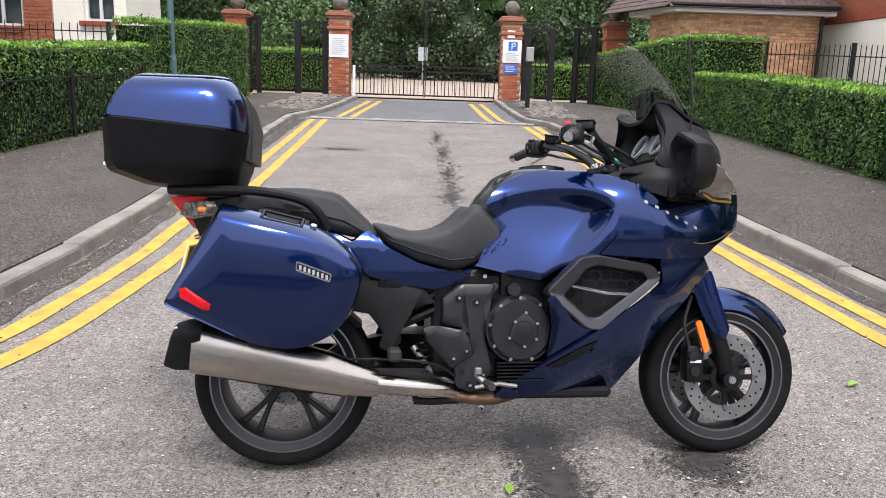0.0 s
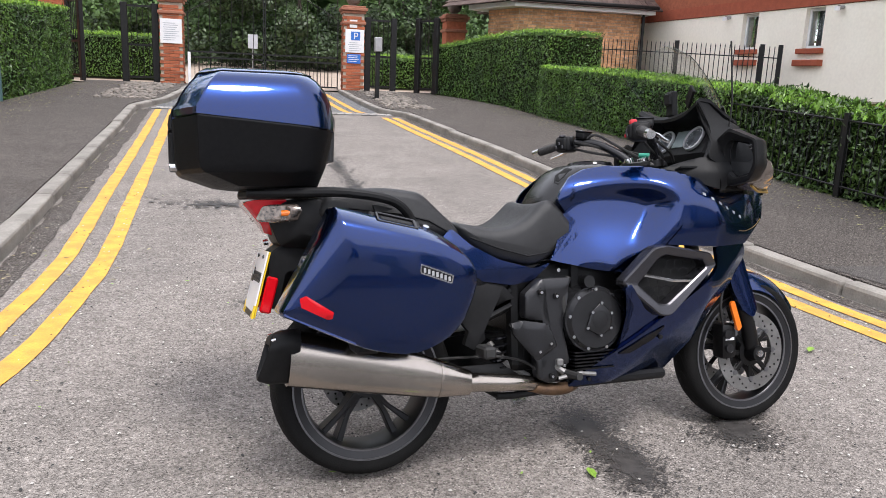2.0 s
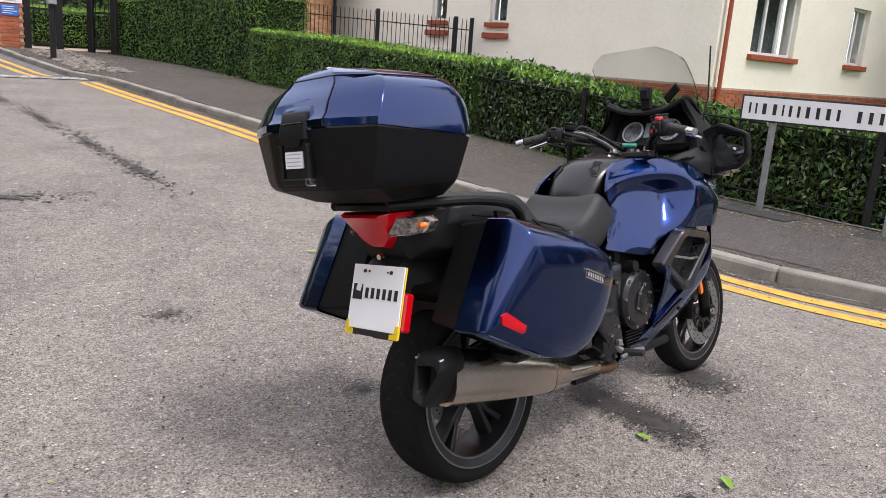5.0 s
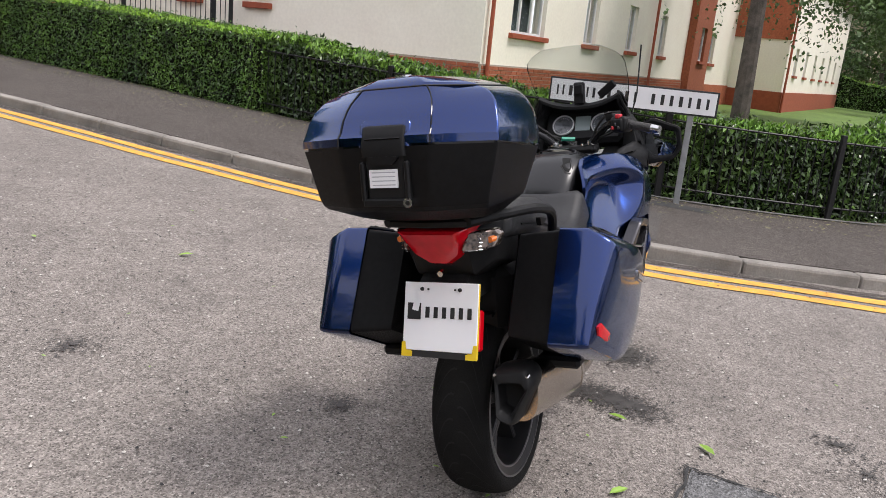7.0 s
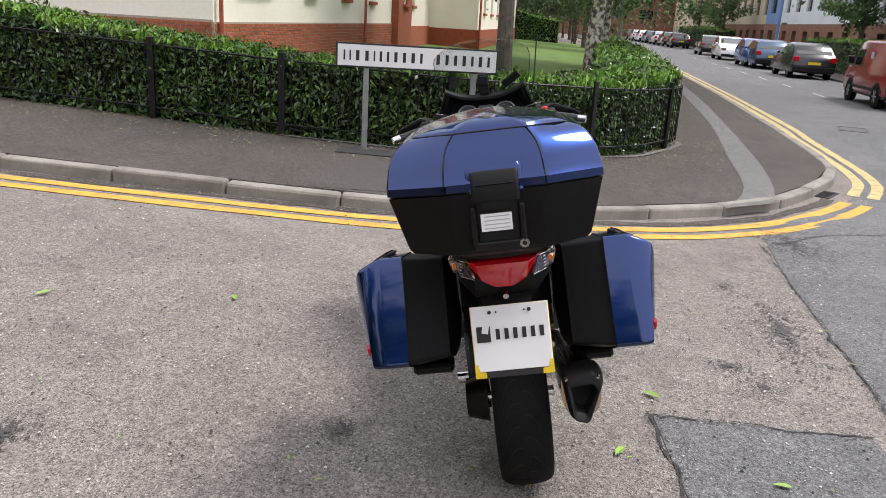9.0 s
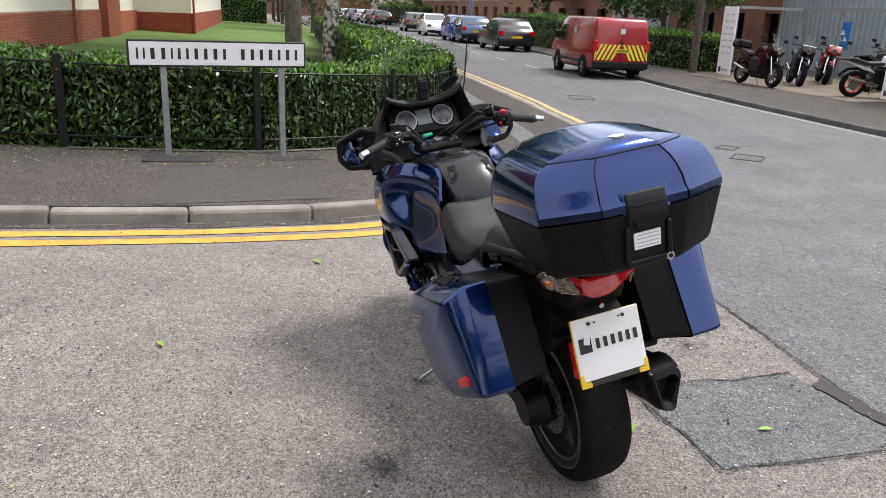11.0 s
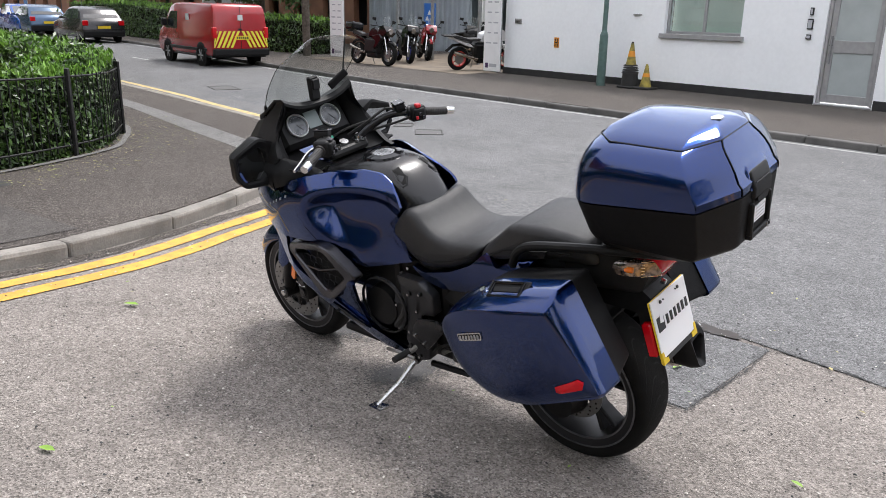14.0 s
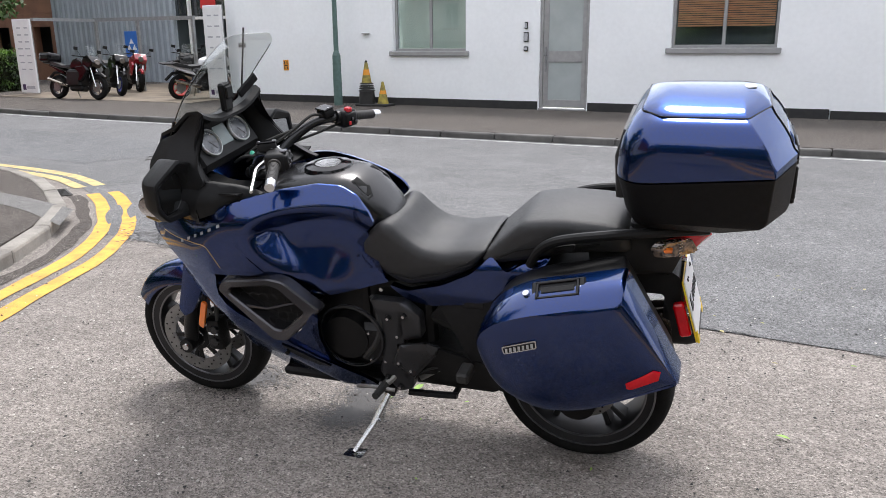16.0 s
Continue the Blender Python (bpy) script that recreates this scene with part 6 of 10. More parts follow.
# ---- white building ----
wb = thing("white_building", label="long white rendered building with black plinth and grey windows", category="building")
WY = -10.38
W0, W1 = (12.3, WY), (-16.0, WY)
wh = [(12.3 - 7.62, 12.3 - 5.86, 1.27, 2.62), (12.3 - 4.22, 12.3 - 3.2, 0.12, 2.5), (12.3 - 1.62, 12.3 + 0.24, 1.32, 2.62), (12.3 + 4.5, 12.3 + 6.3, 1.32, 2.62)]
wall_poly("wall", W0, W1, 0.0, 3.5, 0.3, "white_wall", wb, wh)
wall_poly("wall", (12.3, -17.5), W0, 0.0, 3.5, 0.3, "white_wall", wb)
part("plinth", B(4.24, 12.32, WY, WY + 0.02, 0.05, 0.26), "plinth", wb, "black painted plinth")
part("plinth", B(-1.2, 3.18, WY, WY + 0.02, 0.05, 0.26), "plinth", wb, "black painted plinth")
part("pier", B(-16, -1.22, WY, WY + 0.05, 0.24, 3.5), "white_wall", wb)
part("plinth", B(-16, -1.22, WY, WY + 0.065, 0.05, 0.238), "plinth", wb, "black painted plinth")
part("coping", B(-16, 12.4, WY - 0.35, WY + 0.08, 3.5, 3.6), "grey_frame", wb)


def facing_window(u0, u1, z0, z1, room, blinds=False):
    w = window(wb, W0, (-1, 0), u0, u1, z0, z1, "grey_frame", 2, 0.10, "grey_frame", room, None, 0.07)
    if blinds:
        for k in range(22):
            zz = z1 - 0.06 - k * 0.04
            part("blind_slat", B(12.3 - u1 + 0.08, 12.3 - u0 - 0.08, WY - 0.19, WY - 0.165, zz - 0.014, zz + 0.014), "blind", w)
    return w


facing_window(*wh[0], "curtain")
facing_window(*wh[2], "dark_room", True)
facing_window(*wh[3], "dark_room")
door = thing("glazed_door", label="grey aluminium door with frosted glass panels", category="door")
x0, x1 = 3.2, 4.22
for q in ((x0, x0 + 0.06, 0.12, 2.5), (x1 - 0.06, x1, 0.12, 2.5), (x0 + 0.06, x1 - 0.06, 2.43, 2.5)):
    part("frame", B(q[0], q[1], WY - 0.14, WY - 0.04, q[2], q[3], bevel=0.006), "grey_frame", door)
for q in ((x0 + 0.07, x0 + 0.15, 0.15, 2.42), (x1 - 0.17, x1 - 0.07, 0.15, 2.42), (x0 + 0.15, x1 - 0.17, 0.15, 0.30), (x0 + 0.15, x1 - 0.17, 1.05, 1.27), (x0 + 0.15, x1 - 0.17, 2.3, 2.42)):
    part("rail", B(q[0], q[1], WY - 0.12, WY - 0.07, q[2], q[3], bevel=0.005), "grey_frame", door)
part("panel", B(x0 + 0.15, x1 - 0.17, WY - 0.105, WY - 0.09, 0.30, 1.05), "frost", door, "frosted glass panel")
part("panel", B(x0 + 0.15, x1 - 0.17, WY - 0.105, WY - 0.09, 1.27, 2.3), "frost", door, "frosted glass panel")
part("handle", B(x1 - 0.14, x1 - 0.11, WY - 0.07, WY - 0.03, 0.85, 1.35, bevel=0.008), "galv", door)
part("lock", C((x1 - 0.12, WY - 0.07, 1.18), (x1 - 0.12, WY - 0.05, 1.18), 0.025, n=12), "sign_black", door)
part("step", B(x0, x1, WY - 0.16, WY + 0.03, 0.09, 0.125, bevel=0.008), "grey_frame", door)
for z0, z1, w in ((1.70, 1.84, 0.06), (1.45, 1.64, 0.10), (1.27, 1.36, 0.09)):
    e = thing("entry_panel", pose(4.5, WY, (z0 + z1) / 2), "small dark entry panel on the white wall", "panel")
    part("case", B(-w / 2, w / 2, 0.0, 0.04, -(z1 - z0) / 2, (z1 - z0) / 2, bevel=0.006), "sign_black", e)
    part("face", B(-w / 2 + 0.012, w / 2 - 0.012, 0.04, 0.045, -(z1 - z0) / 2 + 0.02, (z1 - z0) / 2 - 0.02), "sign_grey", e)
e = thing("warning_plate", pose(10.57, WY, 0.95), "small orange and black warning plate on the wall", "sign")
part("face", B(-0.075, 0.075, 0.0, 0.012, -0.12, 0.12, bevel=0.003), "orange_sign", e)
for q in ((-0.05, -0.02, 0.02, 0.09), (0.02, 0.05, 0.02, 0.09), (-0.05, 0.05, -0.02, 0.01), (-0.05, -0.02, -0.09, -0.03), (0.02, 0.05, -0.09, -0.03)):
    part("text_bar", B(q[0], q[1], 0.012, 0.015, q[2], q[3]), "sign_black", e)
e = thing("air_brick", pose(11.85, WY, 1.42), "small grey vent in the white wall", "vent")
part("case", B(-0.11, 0.11, 0.0, 0.03, -0.06, 0.06, bevel=0.006), "grey_frame", e)
for k in range(3):
    part("slot", B(-0.09, 0.09, 0.03, 0.034, -0.045 + 0.03 * k, -0.03 + 0.03 * k), "sign_black", e)
e = thing("wall_bracket", pose(8.3, WY, 1.65), "thin grey bracket on the white wall", "bracket")
part("bar", B(-0.1, 0.1, 0, 0.06, -0.008, 0.008), "grey_frame", e)


def cone(x, y, stack, label):
    root = thing("traffic_cone", pose(x, y, 0.1), label, "traffic cone")
    z = 0.0
    part("base", B(-0.2, 0.2, -0.2, 0.2, 0.0, 0.05, bevel=0.015), "black_rubber", root)
    if stack:
        part("lower_body", C((0, 0, 0.05), (0, 0, 0.32), 0.185, 0.165, 18), "black_rubber", root, smooth=True)
        for k in range(4):
            part("stacked_rim", C((0, 0, 0.32 + 0.05 * k), (0, 0, 0.35 + 0.05 * k), 0.19 - 0.01 * k, 0.165 - 0.01 * k, 18), "black_rubber", root)
        z = 0.45
    part("body", C((0, 0, z + 0.03), (0, 0, z + 0.50), 0.115 if stack else 0.13, 0.03, 20), "cone_yellow", root, "faded yellow cone", smooth=True)
    part("tip", C((0, 0, z + 0.50), (0, 0, z + 0.53), 0.03, 0.02, 14), "cone_yellow" if not stack else "black_rubber", root)
    part("band", C((0, 0, z + 0.22), (0, 0, z + 0.34), 0.0885 if not stack else 0.081, 0.066 if not stack else 0.060, 20, False), "orange_sign", root)


cone(8.08, -9.95, True, "stack of black-based cones topped by a dirty yellow one")
cone(7.7, -10.0, False, "faded yellow traffic cone by the wall")


def board(x0, x1, y, h, rows, label, seed, legs=False):
    root = thing("sign_board", pose(min(x0, x1), y, 0.1), label, "sign board")
    w = abs(x1 - x0)
    part("panel", B(0, w, -0.03, 0.03, 0.06, h, bevel=0.006), "sign_white", root)
    part("frame", B(-0.015, w + 0.015, -0.04, -0.03, 0.04, h + 0.015), "galv", root)
    r = random.Random(seed)
    for k in range(rows):
        z = h - 0.25 - k * (h - 0.75) / rows
        for half in range(2):
            part("text_bar", B(w * (0.12 + 0.42 * (1 - half)), w * (0.12 + 0.42 * (1 - half)) + w * r.uniform(0.2, 0.32), 0.03, 0.034, z, z + 0.035), "sign_grey", root)
    part("emblem", B(w * 0.68, w * 0.86, 0.03, 0.036, 0.14, 0.14 + w * 0.22), "purple", root)
    part("text_bar", B(w * 0.14, w * 0.62, 0.03, 0.035, 0.17, 0.25), "sign_grey", root)
    return root


M["purple"] = material("dark_purple_print", (0.06, 0.02, 0.10), (0.05, 0.02, 0.08), 0.5, scale=4)
board(12.12, 12.68, -10.02, 2.25, 6, "tall white services board with faint print beside the white wall", 3)
board(18.75, 19.45, -9.85, 2.05, 7, "white services board with faint print at the yard entrance", 4)

# ---- workshop yard ----
shop = thing("workshop", label="grey corrugated workshop with dark open doorway", category="building")
bm = bmesh.new()
vs = []
n = 90
for k in range(n + 1):
    x = 19.5 + 6.0 * k / n
    y = -16.0 + (0.035 if (k // 2) % 2 else 0.0)
    vs.append((bm.verts.new((x, y, 0)), bm.verts.new((x, y, 5.2))))
for a, b in zip(vs, vs[1:]):
    bm.faces.new((a[0], b[0], b[1], a[1]))
r = bmesh.ops.extrude_face_region(bm, geom=bm.faces[:])
bmesh.ops.translate(bm, vec=(0, -0.1, 0), verts=[v for v in r["geom"] if isinstance(v, bmesh.types.BMVert)])
bmesh.ops.recalc_face_normals(bm, faces=bm.faces[:])
part("cladding", bm, "corrugated", shop, "grey corrugated metal cladding")
part("side_wall", B(25.4, 25.6, -26, -16, 0, 5.2), "corrugated", shop)
# dark sheets stand for the unlit depth of the workshop
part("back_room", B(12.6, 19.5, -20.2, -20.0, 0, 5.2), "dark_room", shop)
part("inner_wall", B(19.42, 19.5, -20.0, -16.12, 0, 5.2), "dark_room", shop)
part("lintel", B(12.6, 19.45, -16.1, -15.9, 2.22, 2.31), "upvc", shop)
for x in (15.4, 17.1, 18.75):
    part("door_post", B(x, x + 0.07, -16.08, -15.95, 0.1, 5.0), "upvc", shop)
part("upper_glass", B(12.6, 19.45, -16.2, -16.15, 2.31, 5.2), "black_glass", shop)
part("red_sign", B(17.72, 18.35, -16.14, -16.1, 2.58, 3.02), "red_sign", shop)
part("yard_roof", B(12.6, 25.5, -20.2, -16, 5.2, 5.3), "grey_frame", shop)
frm = thing("canopy_frame", label="thin grey metal frame over the parked motorcycles", category="frame")
for x in (14.9, 17.0, 18.7):
    part("post", B(x - 0.04, x + 0.04, -12.04, -11.96, 0.05, 2.1), "galv", frm)
part("beam", B(14.86, 18.74, -12.05, -11.95, 2.1, 2.2), "galv", frm)
part("beam", B(18.65, 18.74, -12.0, -9.9, 2.1, 2.18), "galv", frm)
mot = thing("test_station_sign", pose(20.1, -14.6, 1.1), "blue sign with three white triangles", "sign")
part("panel", B(-0.3, 0.3, -0.02, 0.02, -0.1, 0.75, bevel=0.006), "sign_blue", mot)
for cx, cz in ((0, 0.42), (-0.12, 0.22), (0.12, 0.22)):
    part("triangle", P([(cx - 0.1, cz - 0.07), (cx + 0.1, cz - 0.07), (cx, cz + 0.1)], "y", 0.02, 0.026), "sign_white", mot)
part("post", B(-0.03, 0.03, -0.06, -0.02, -1.05, 0.6), "galv", mot)


def parked_bike(x, y, ang, body, wheel_mat, label, topbox=False, lean=-9):
    """A smaller parked motorcycle of simple but whole shape."""
    root = thing("parked_motorcycle", pose(x, y, 0.1, 0, 0, ang) @ pose(0, 0, 0, lean, 0, 0), label, "motorcycle", "motorcycles in the yard")
    for cx in (0.0, 1.42):
        w = part("wheel", lathe(bmesh.new(), [(0.19, -0.05), (0.215, -0.05), (0.215, 0.05), (0.19, 0.05), (0.19, -0.05)], Matrix.Translation((cx, 0, 0.31)) @ Matrix.Rotation(radians(90), 4, "X"), 24), wheel_mat, root)
        part("tyre", lathe(bmesh.new(), [(0.21, -0.055), (0.28, -0.065), (0.312, 0.0), (0.28, 0.065), (0.21, 0.055)], Matrix.Translation((cx, 0, 0.31)) @ Matrix.Rotation(radians(90), 4, "X"), 28), "tyre", w, smooth=True)
        bm = C((cx, -0.06, 0.31), (cx, 0.06, 0.31), 0.05, n=12)
        for k in range(5):
            a = k * 1.2566
            tube(bm, [(cx, 0, 0.31), (cx + 0.2 * math.cos(a), 0, 0.31 + 0.2 * math.sin(a))], 0.016, 5)
        part("spokes", bm, wheel_mat, w)
        part("disc", C((cx, -0.07, 0.31), (cx, -0.064, 0.31), 0.13, n=20), "disc", w)
    part("tank", loft_y([(-0.15, [(0.55, 0.78), (0.95, 0.80), (0.98, 0.92), (0.8, 1.0), (0.62, 0.95)]), (-0.1, [(0.52, 0.75), (1.0, 0.78), (1.02, 0.95), (0.8, 1.05), (0.58, 0.98)]), (0.1, [(0.52, 0.75), (1.0, 0.78), (1.02, 0.95), (0.8, 1.05), (0.58, 0.98)]), (0.15, [(0.55, 0.78), (0.95, 0.80), (0.98, 0.92), (0.8, 1.0), (0.62, 0.95)])], 0.05), body, root, smooth=True)
    part("seat", loft_y([(-0.13, [(-0.2, 0.86), (0.2, 0.78), (0.56, 0.8), (0.58, 0.86), (0.25, 0.84), (-0.18, 0.95)]), (0.13, [(-0.2, 0.86), (0.2, 0.78), (0.56, 0.8), (0.58, 0.86), (0.25, 0.84), (-0.18, 0.95)])], 0.03), "vinyl", root)
    part("engine", B(0.4, 0.95, -0.17, 0.17, 0.3, 0.74, bevel=0.06), "engine", root)
    part("frame", T([(1.12, 0, 0.95), (0.9, 0, 0.5), (0.4, 0, 0.45), (0, 0.08, 0.31)], 0.03, 6), "engine", root)
    part("tail", T([(0.3, 0, 0.72), (-0.15, 0, 0.84), (-0.35, 0, 0.88)], 0.05, 8, 0.03), body, root)
    part("exhaust", T([(0.5, -0.13, 0.33), (0.2, -0.15, 0.4), (-0.2, -0.16, 0.5)], 0.05, 8), "steel", root)
    for s in (-1, 1):
        part("fork_leg", T([(1.12, s * 0.09, 1.0), (1.42, s * 0.09, 0.31)], 0.026, 8), "alloy", root)
        part("mirror", B(1.0, 1.03, min(s * 0.3, s * 0.42), max(s * 0.3, s * 0.42), 1.2, 1.28, bevel=0.01), "satin", root)
        part("mirror_stem", T([(1.02, s * 0.22, 1.08), (1.02, s * 0.34, 1.22)], 0.007, 5), "satin", root)
    part("handlebar", T([(0.9, -0.38, 1.06), (1.08, -0.12, 1.06), (1.08, 0.12, 1.06), (0.9, 0.38, 1.06)], 0.014, 6), "satin", root)
    part("fairing", loft_y([(-0.17, [(1.0, 0.85), (1.25, 0.8), (1.38, 0.92), (1.2, 1.1), (1.05, 1.05)]), (0.17, [(1.0, 0.85), (1.25, 0.8), (1.38, 0.92), (1.2, 1.1), (1.05, 1.05)])], 0.03), body, root, smooth=True)
    part("headlamp", C((1.34, 0, 0.94), (1.38, 0, 0.94), 0.08, 0.07, 14), "lens", root)
    part("screen", P([(1.18, 1.08), (1.2, 1.08), (1.08, 1.36), (1.06, 1.36)], "y", -0.13, 0.13), "screen", root)
    part("front_mudguard", T([(1.18, 0, 0.56), (1.35, 0, 0.65), (1.52, 0, 0.63), (1.66, 0, 0.55)], 0.05, 8), body, root)
    for s in (-1, 1):
        part("side_fairing", loft_y([(s * 0.15, [(0.72, 0.80), (1.12, 0.86), (1.24, 0.74), (1.05, 0.46), (0.86, 0.42), (0.94, 0.62)]), (s * 0.20, [(0.78, 0.78), (1.10, 0.83), (1.20, 0.73), (1.04, 0.50), (0.90, 0.46), (0.97, 0.63)])], 0.03), body, root, smooth=True)
        part("tail_side", loft_y([(s * 0.10, [(-0.32, 0.86), (0.3, 0.70), (0.42, 0.60), (0.1, 0.68)]), (s * 0.14, [(-0.26, 0.85), (0.28, 0.71), (0.38, 0.63), (0.12, 0.69)])], 0.02), body, root)
        part("foot_peg", C((0.42, s * 0.17, 0.38), (0.42, s * 0.26, 0.38), 0.015, n=6), "satin", root)
    part("belly", B(0.5, 0.98, -0.13, 0.13, 0.2, 0.36, bevel=0.05), "satin", root)
    part("rear_mudguard", T([(0.28, 0, 0.6), (0.05, 0, 0.68), (-0.2, 0, 0.66), (-0.38, 0, 0.5)], 0.04, 6), "satin", root)
    part("rack", B(-0.5, -0.1, -0.12, 0.12, 0.895, 0.925, bevel=0.01), "satin", root)
    part("side_stand", T([(0.5, 0.1, 0.3), (0.52, 0.24, 0.02)], 0.012, 6), "dull_alloy", root)
    if topbox:
        part("top_box", B(-0.55, -0.14, -0.21, 0.21, 0.93, 1.17, bevel=0.07, seg=3), "black_gloss", root)
    return root


parked_bike(17.0, -9.1, 181, "black_gloss", "rim", "black parked motorcycle with a top box", True)
parked_bike(17.36, -10.9, 155, "black_gloss", "wheel_blue", "black parked motorcycle with blue wheels")
parked_bike(18.1, -12.4, 150, "bike_red", "rim", "red parked motorcycle with silver wheels")
parked_bike(17.0, -13.4, 140, "satin", "rim", "black parked motorcycle behind the red one")
parked_bike(14.9, -11.5, -70, "satin", "rim", "black parked motorcycle behind the white one")
parked_bike(13.62, -9.95, -108, "bike_white", "wheel_red", "white and black parked motorcycle with red wheels", lean=8)


# ---- vehicles ----
def road_wheel(parent, x, y, r, w, side):
    o = part("wheel", lathe(bmesh.new(), [(r * 0.62, -w / 2), (r * 0.93, -w / 2), (r, -w * 0.3), (r, w * 0.3), (r * 0.93, w / 2), (r * 0.62, w / 2)], Matrix.Translation((x, y, r)) @ Matrix.Rotation(radians(90), 4, "X"), 28), "tyre", parent, smooth=True)
    bm = C((x, y + side * w * 0.36, r), (x, y + side * w * 0.42, r), r * 0.63, r * 0.6, 24)
    for k in range(6):
        a = k * 1.047
        tube(bm, [(x, y + side * w * 0.46, r), (x + r * 0.58 * math.cos(a), y + side * w * 0.44, r + r * 0.58 * math.sin(a))], 0.025, 5)
    part("rim", bm, "rim_silver", o)
    return o


def shell(profile, half, tumble, z_belt, mat, parent, r=0.07):
    """A vehicle body: side profile across the width, leaning in above the belt line."""
    rings = []
    for t, d in ((-1.0, 0.07), (-0.97, 0.02), (-0.88, 0.0), (0.88, 0.0), (0.97, 0.02), (1.0, 0.07)):
        ring = []
        for p in round_poly([tuple(q) for q in inset(profile, d)] if d else profile, r, 3):
            lean = 1 - tumble * max(0.0, p[1] - z_belt)
            ring.append((p[0], half * t * lean, p[1]))
        rings.append(ring)
    return part("body", ring_skin(bmesh.new(), rings), mat, parent, smooth=True, sharp=40)


def side_glass(parent, pts, half, tumble, z_belt, name="side_window"):
    for s in (-1, 1):
        bm = bmesh.new()
        lo = [bm.verts.new((x, s * (half * (1 - tumble * max(0, z - z_belt)) + 0.004), z)) for x, z in pts]
        hi = [bm.verts.new((x, s * (half * (1 - tumble * max(0, z - z_belt)) - 0.02), z)) for x, z in pts]
        bm.faces.new(lo)
        bm.faces.new(hi[::-1])
        for i in range(len(pts)):
            j = (i + 1) % len(pts)
            bm.faces.new((lo[i], lo[j], hi[j], hi[i]))
        bmesh.ops.recalc_face_normals(bm, faces=bm.faces[:])
        part(name, bm, "black_glass", parent)


def slab(parent, name, p0, p1, w0, w1, mat, out=0.006, thick=0.02):
    """A pane or strip between two points of the centre line (x, z), with half widths."""
    d = Vector((p1[0] - p0[0], p1[1] - p0[1]))
    n = Vector((-d.y, d.x)).normalized()
    if (n.x < 0) == (p0[0] > 2):
        n = -n
    bm = bmesh.new()
    a = [(p0[0] + n.x * out, -w0, p0[1] + n.y * out), (p0[0] + n.x * out, w0, p0[1] + n.y * out), (p1[0] + n.x * out, w1, p1[1] + n.y * out), (p1[0] + n.x * out, -w1, p1[1] + n.y * out)]
    lo = [bm.verts.new(q) for q in a]
    hi = [bm.verts.new((q[0] - n.x * thick, q[1], q[2] - n.y * thick)) for q in a]
    bm.faces.new(lo)
    bm.faces.new(hi[::-1])
    for i in range(4):
        j = (i + 1) % 4
        bm.faces.new((lo[i], lo[j], hi[j], hi[i]))
    bmesh.ops.recalc_face_normals(bm, faces=bm.faces[:])
    return part(name, bm, mat, parent)


def car(x, y, ang, mat, label, L=4.1, H=1.48):
    """A hatchback; local x runs from the rear bumper to the front."""
    root = thing("parked_car", pose(x, y, 0.0, 0, 0, ang), label, "car", "cars parked along the street")
    k = L / 4.1
    prof = [(0.0, 0.30), (-0.03, 0.55), (0.03, 0.84), (0.16, 0.97), (0.56, H - 0.12), (0.9, H - 0.02), (1.5 * k, H), (2.05 * k, H - 0.06), (2.9 * k, 1.0), (3.7 * k, 0.85), (4.0 * k, 0.68), (4.1 * k, 0.38), (4.0 * k, 0.24), (0.15, 0.24)]
    shell(prof, 0.87, 0.36, 0.9, mat, root)
    side_glass(root, [(0.5, 1.0), (0.74, H - 0.14), (1.35, H - 0.09), (1.35, 0.96)], 0.87, 0.36, 0.9)
    side_glass(root, [(1.42, 0.96), (1.42, H - 0.09), (2.0 * k, H - 0.13), (2.66 * k, 1.0), (2.64 * k, 0.96)], 0.87, 0.36, 0.9)
    slab(root, "rear_window", (0.21, 1.02), (0.55, H - 0.15), 0.72, 0.62, "black_glass")
    slab(root, "windscreen", (2.82 * k, 1.04), (2.16 * k, H - 0.12), 0.74, 0.64, "black_glass")
    part("rear_bumper", B(-0.06, 0.1, -0.84, 0.84, 0.28, 0.52, bevel=0.04, seg=2), "satin", root)
    part("front_bumper", B(4.0 * k, 4.13 * k, -0.8, 0.8, 0.25, 0.42, bevel=0.03), "satin", root)
    for s in (-1, 1):
        part("tail_lamp", B(-0.035, 0.1, min(s * 0.62, s * 0.84), max(s * 0.62, s * 0.84), 0.72, 0.92, bevel=0.02), "red_lens", root)
        part("headlamp", B(3.82 * k, 4.06 * k, min(s * 0.52, s * 0.82), max(s * 0.52, s * 0.82), 0.62, 0.78, bevel=0.03), "lens", root)
        part("door_mirror", B(2.45 * k, 2.58 * k, min(s * 0.86, s * 1.0), max(s * 0.86, s * 1.0), 0.95, 1.07, bevel=0.03), mat, root)
        for wx in (0.72, 3.28 * k):
            road_wheel(root, wx, s * 0.76, 0.31, 0.2, s)
    part("rear_plate", B(-0.045, -0.03, -0.26, 0.26, 0.60, 0.71), "plate_yellow", root)
    part("front_plate", B(4.11 * k, 4.13 * k, -0.26, 0.26, 0.38, 0.49), "plate_white", root)
    return root


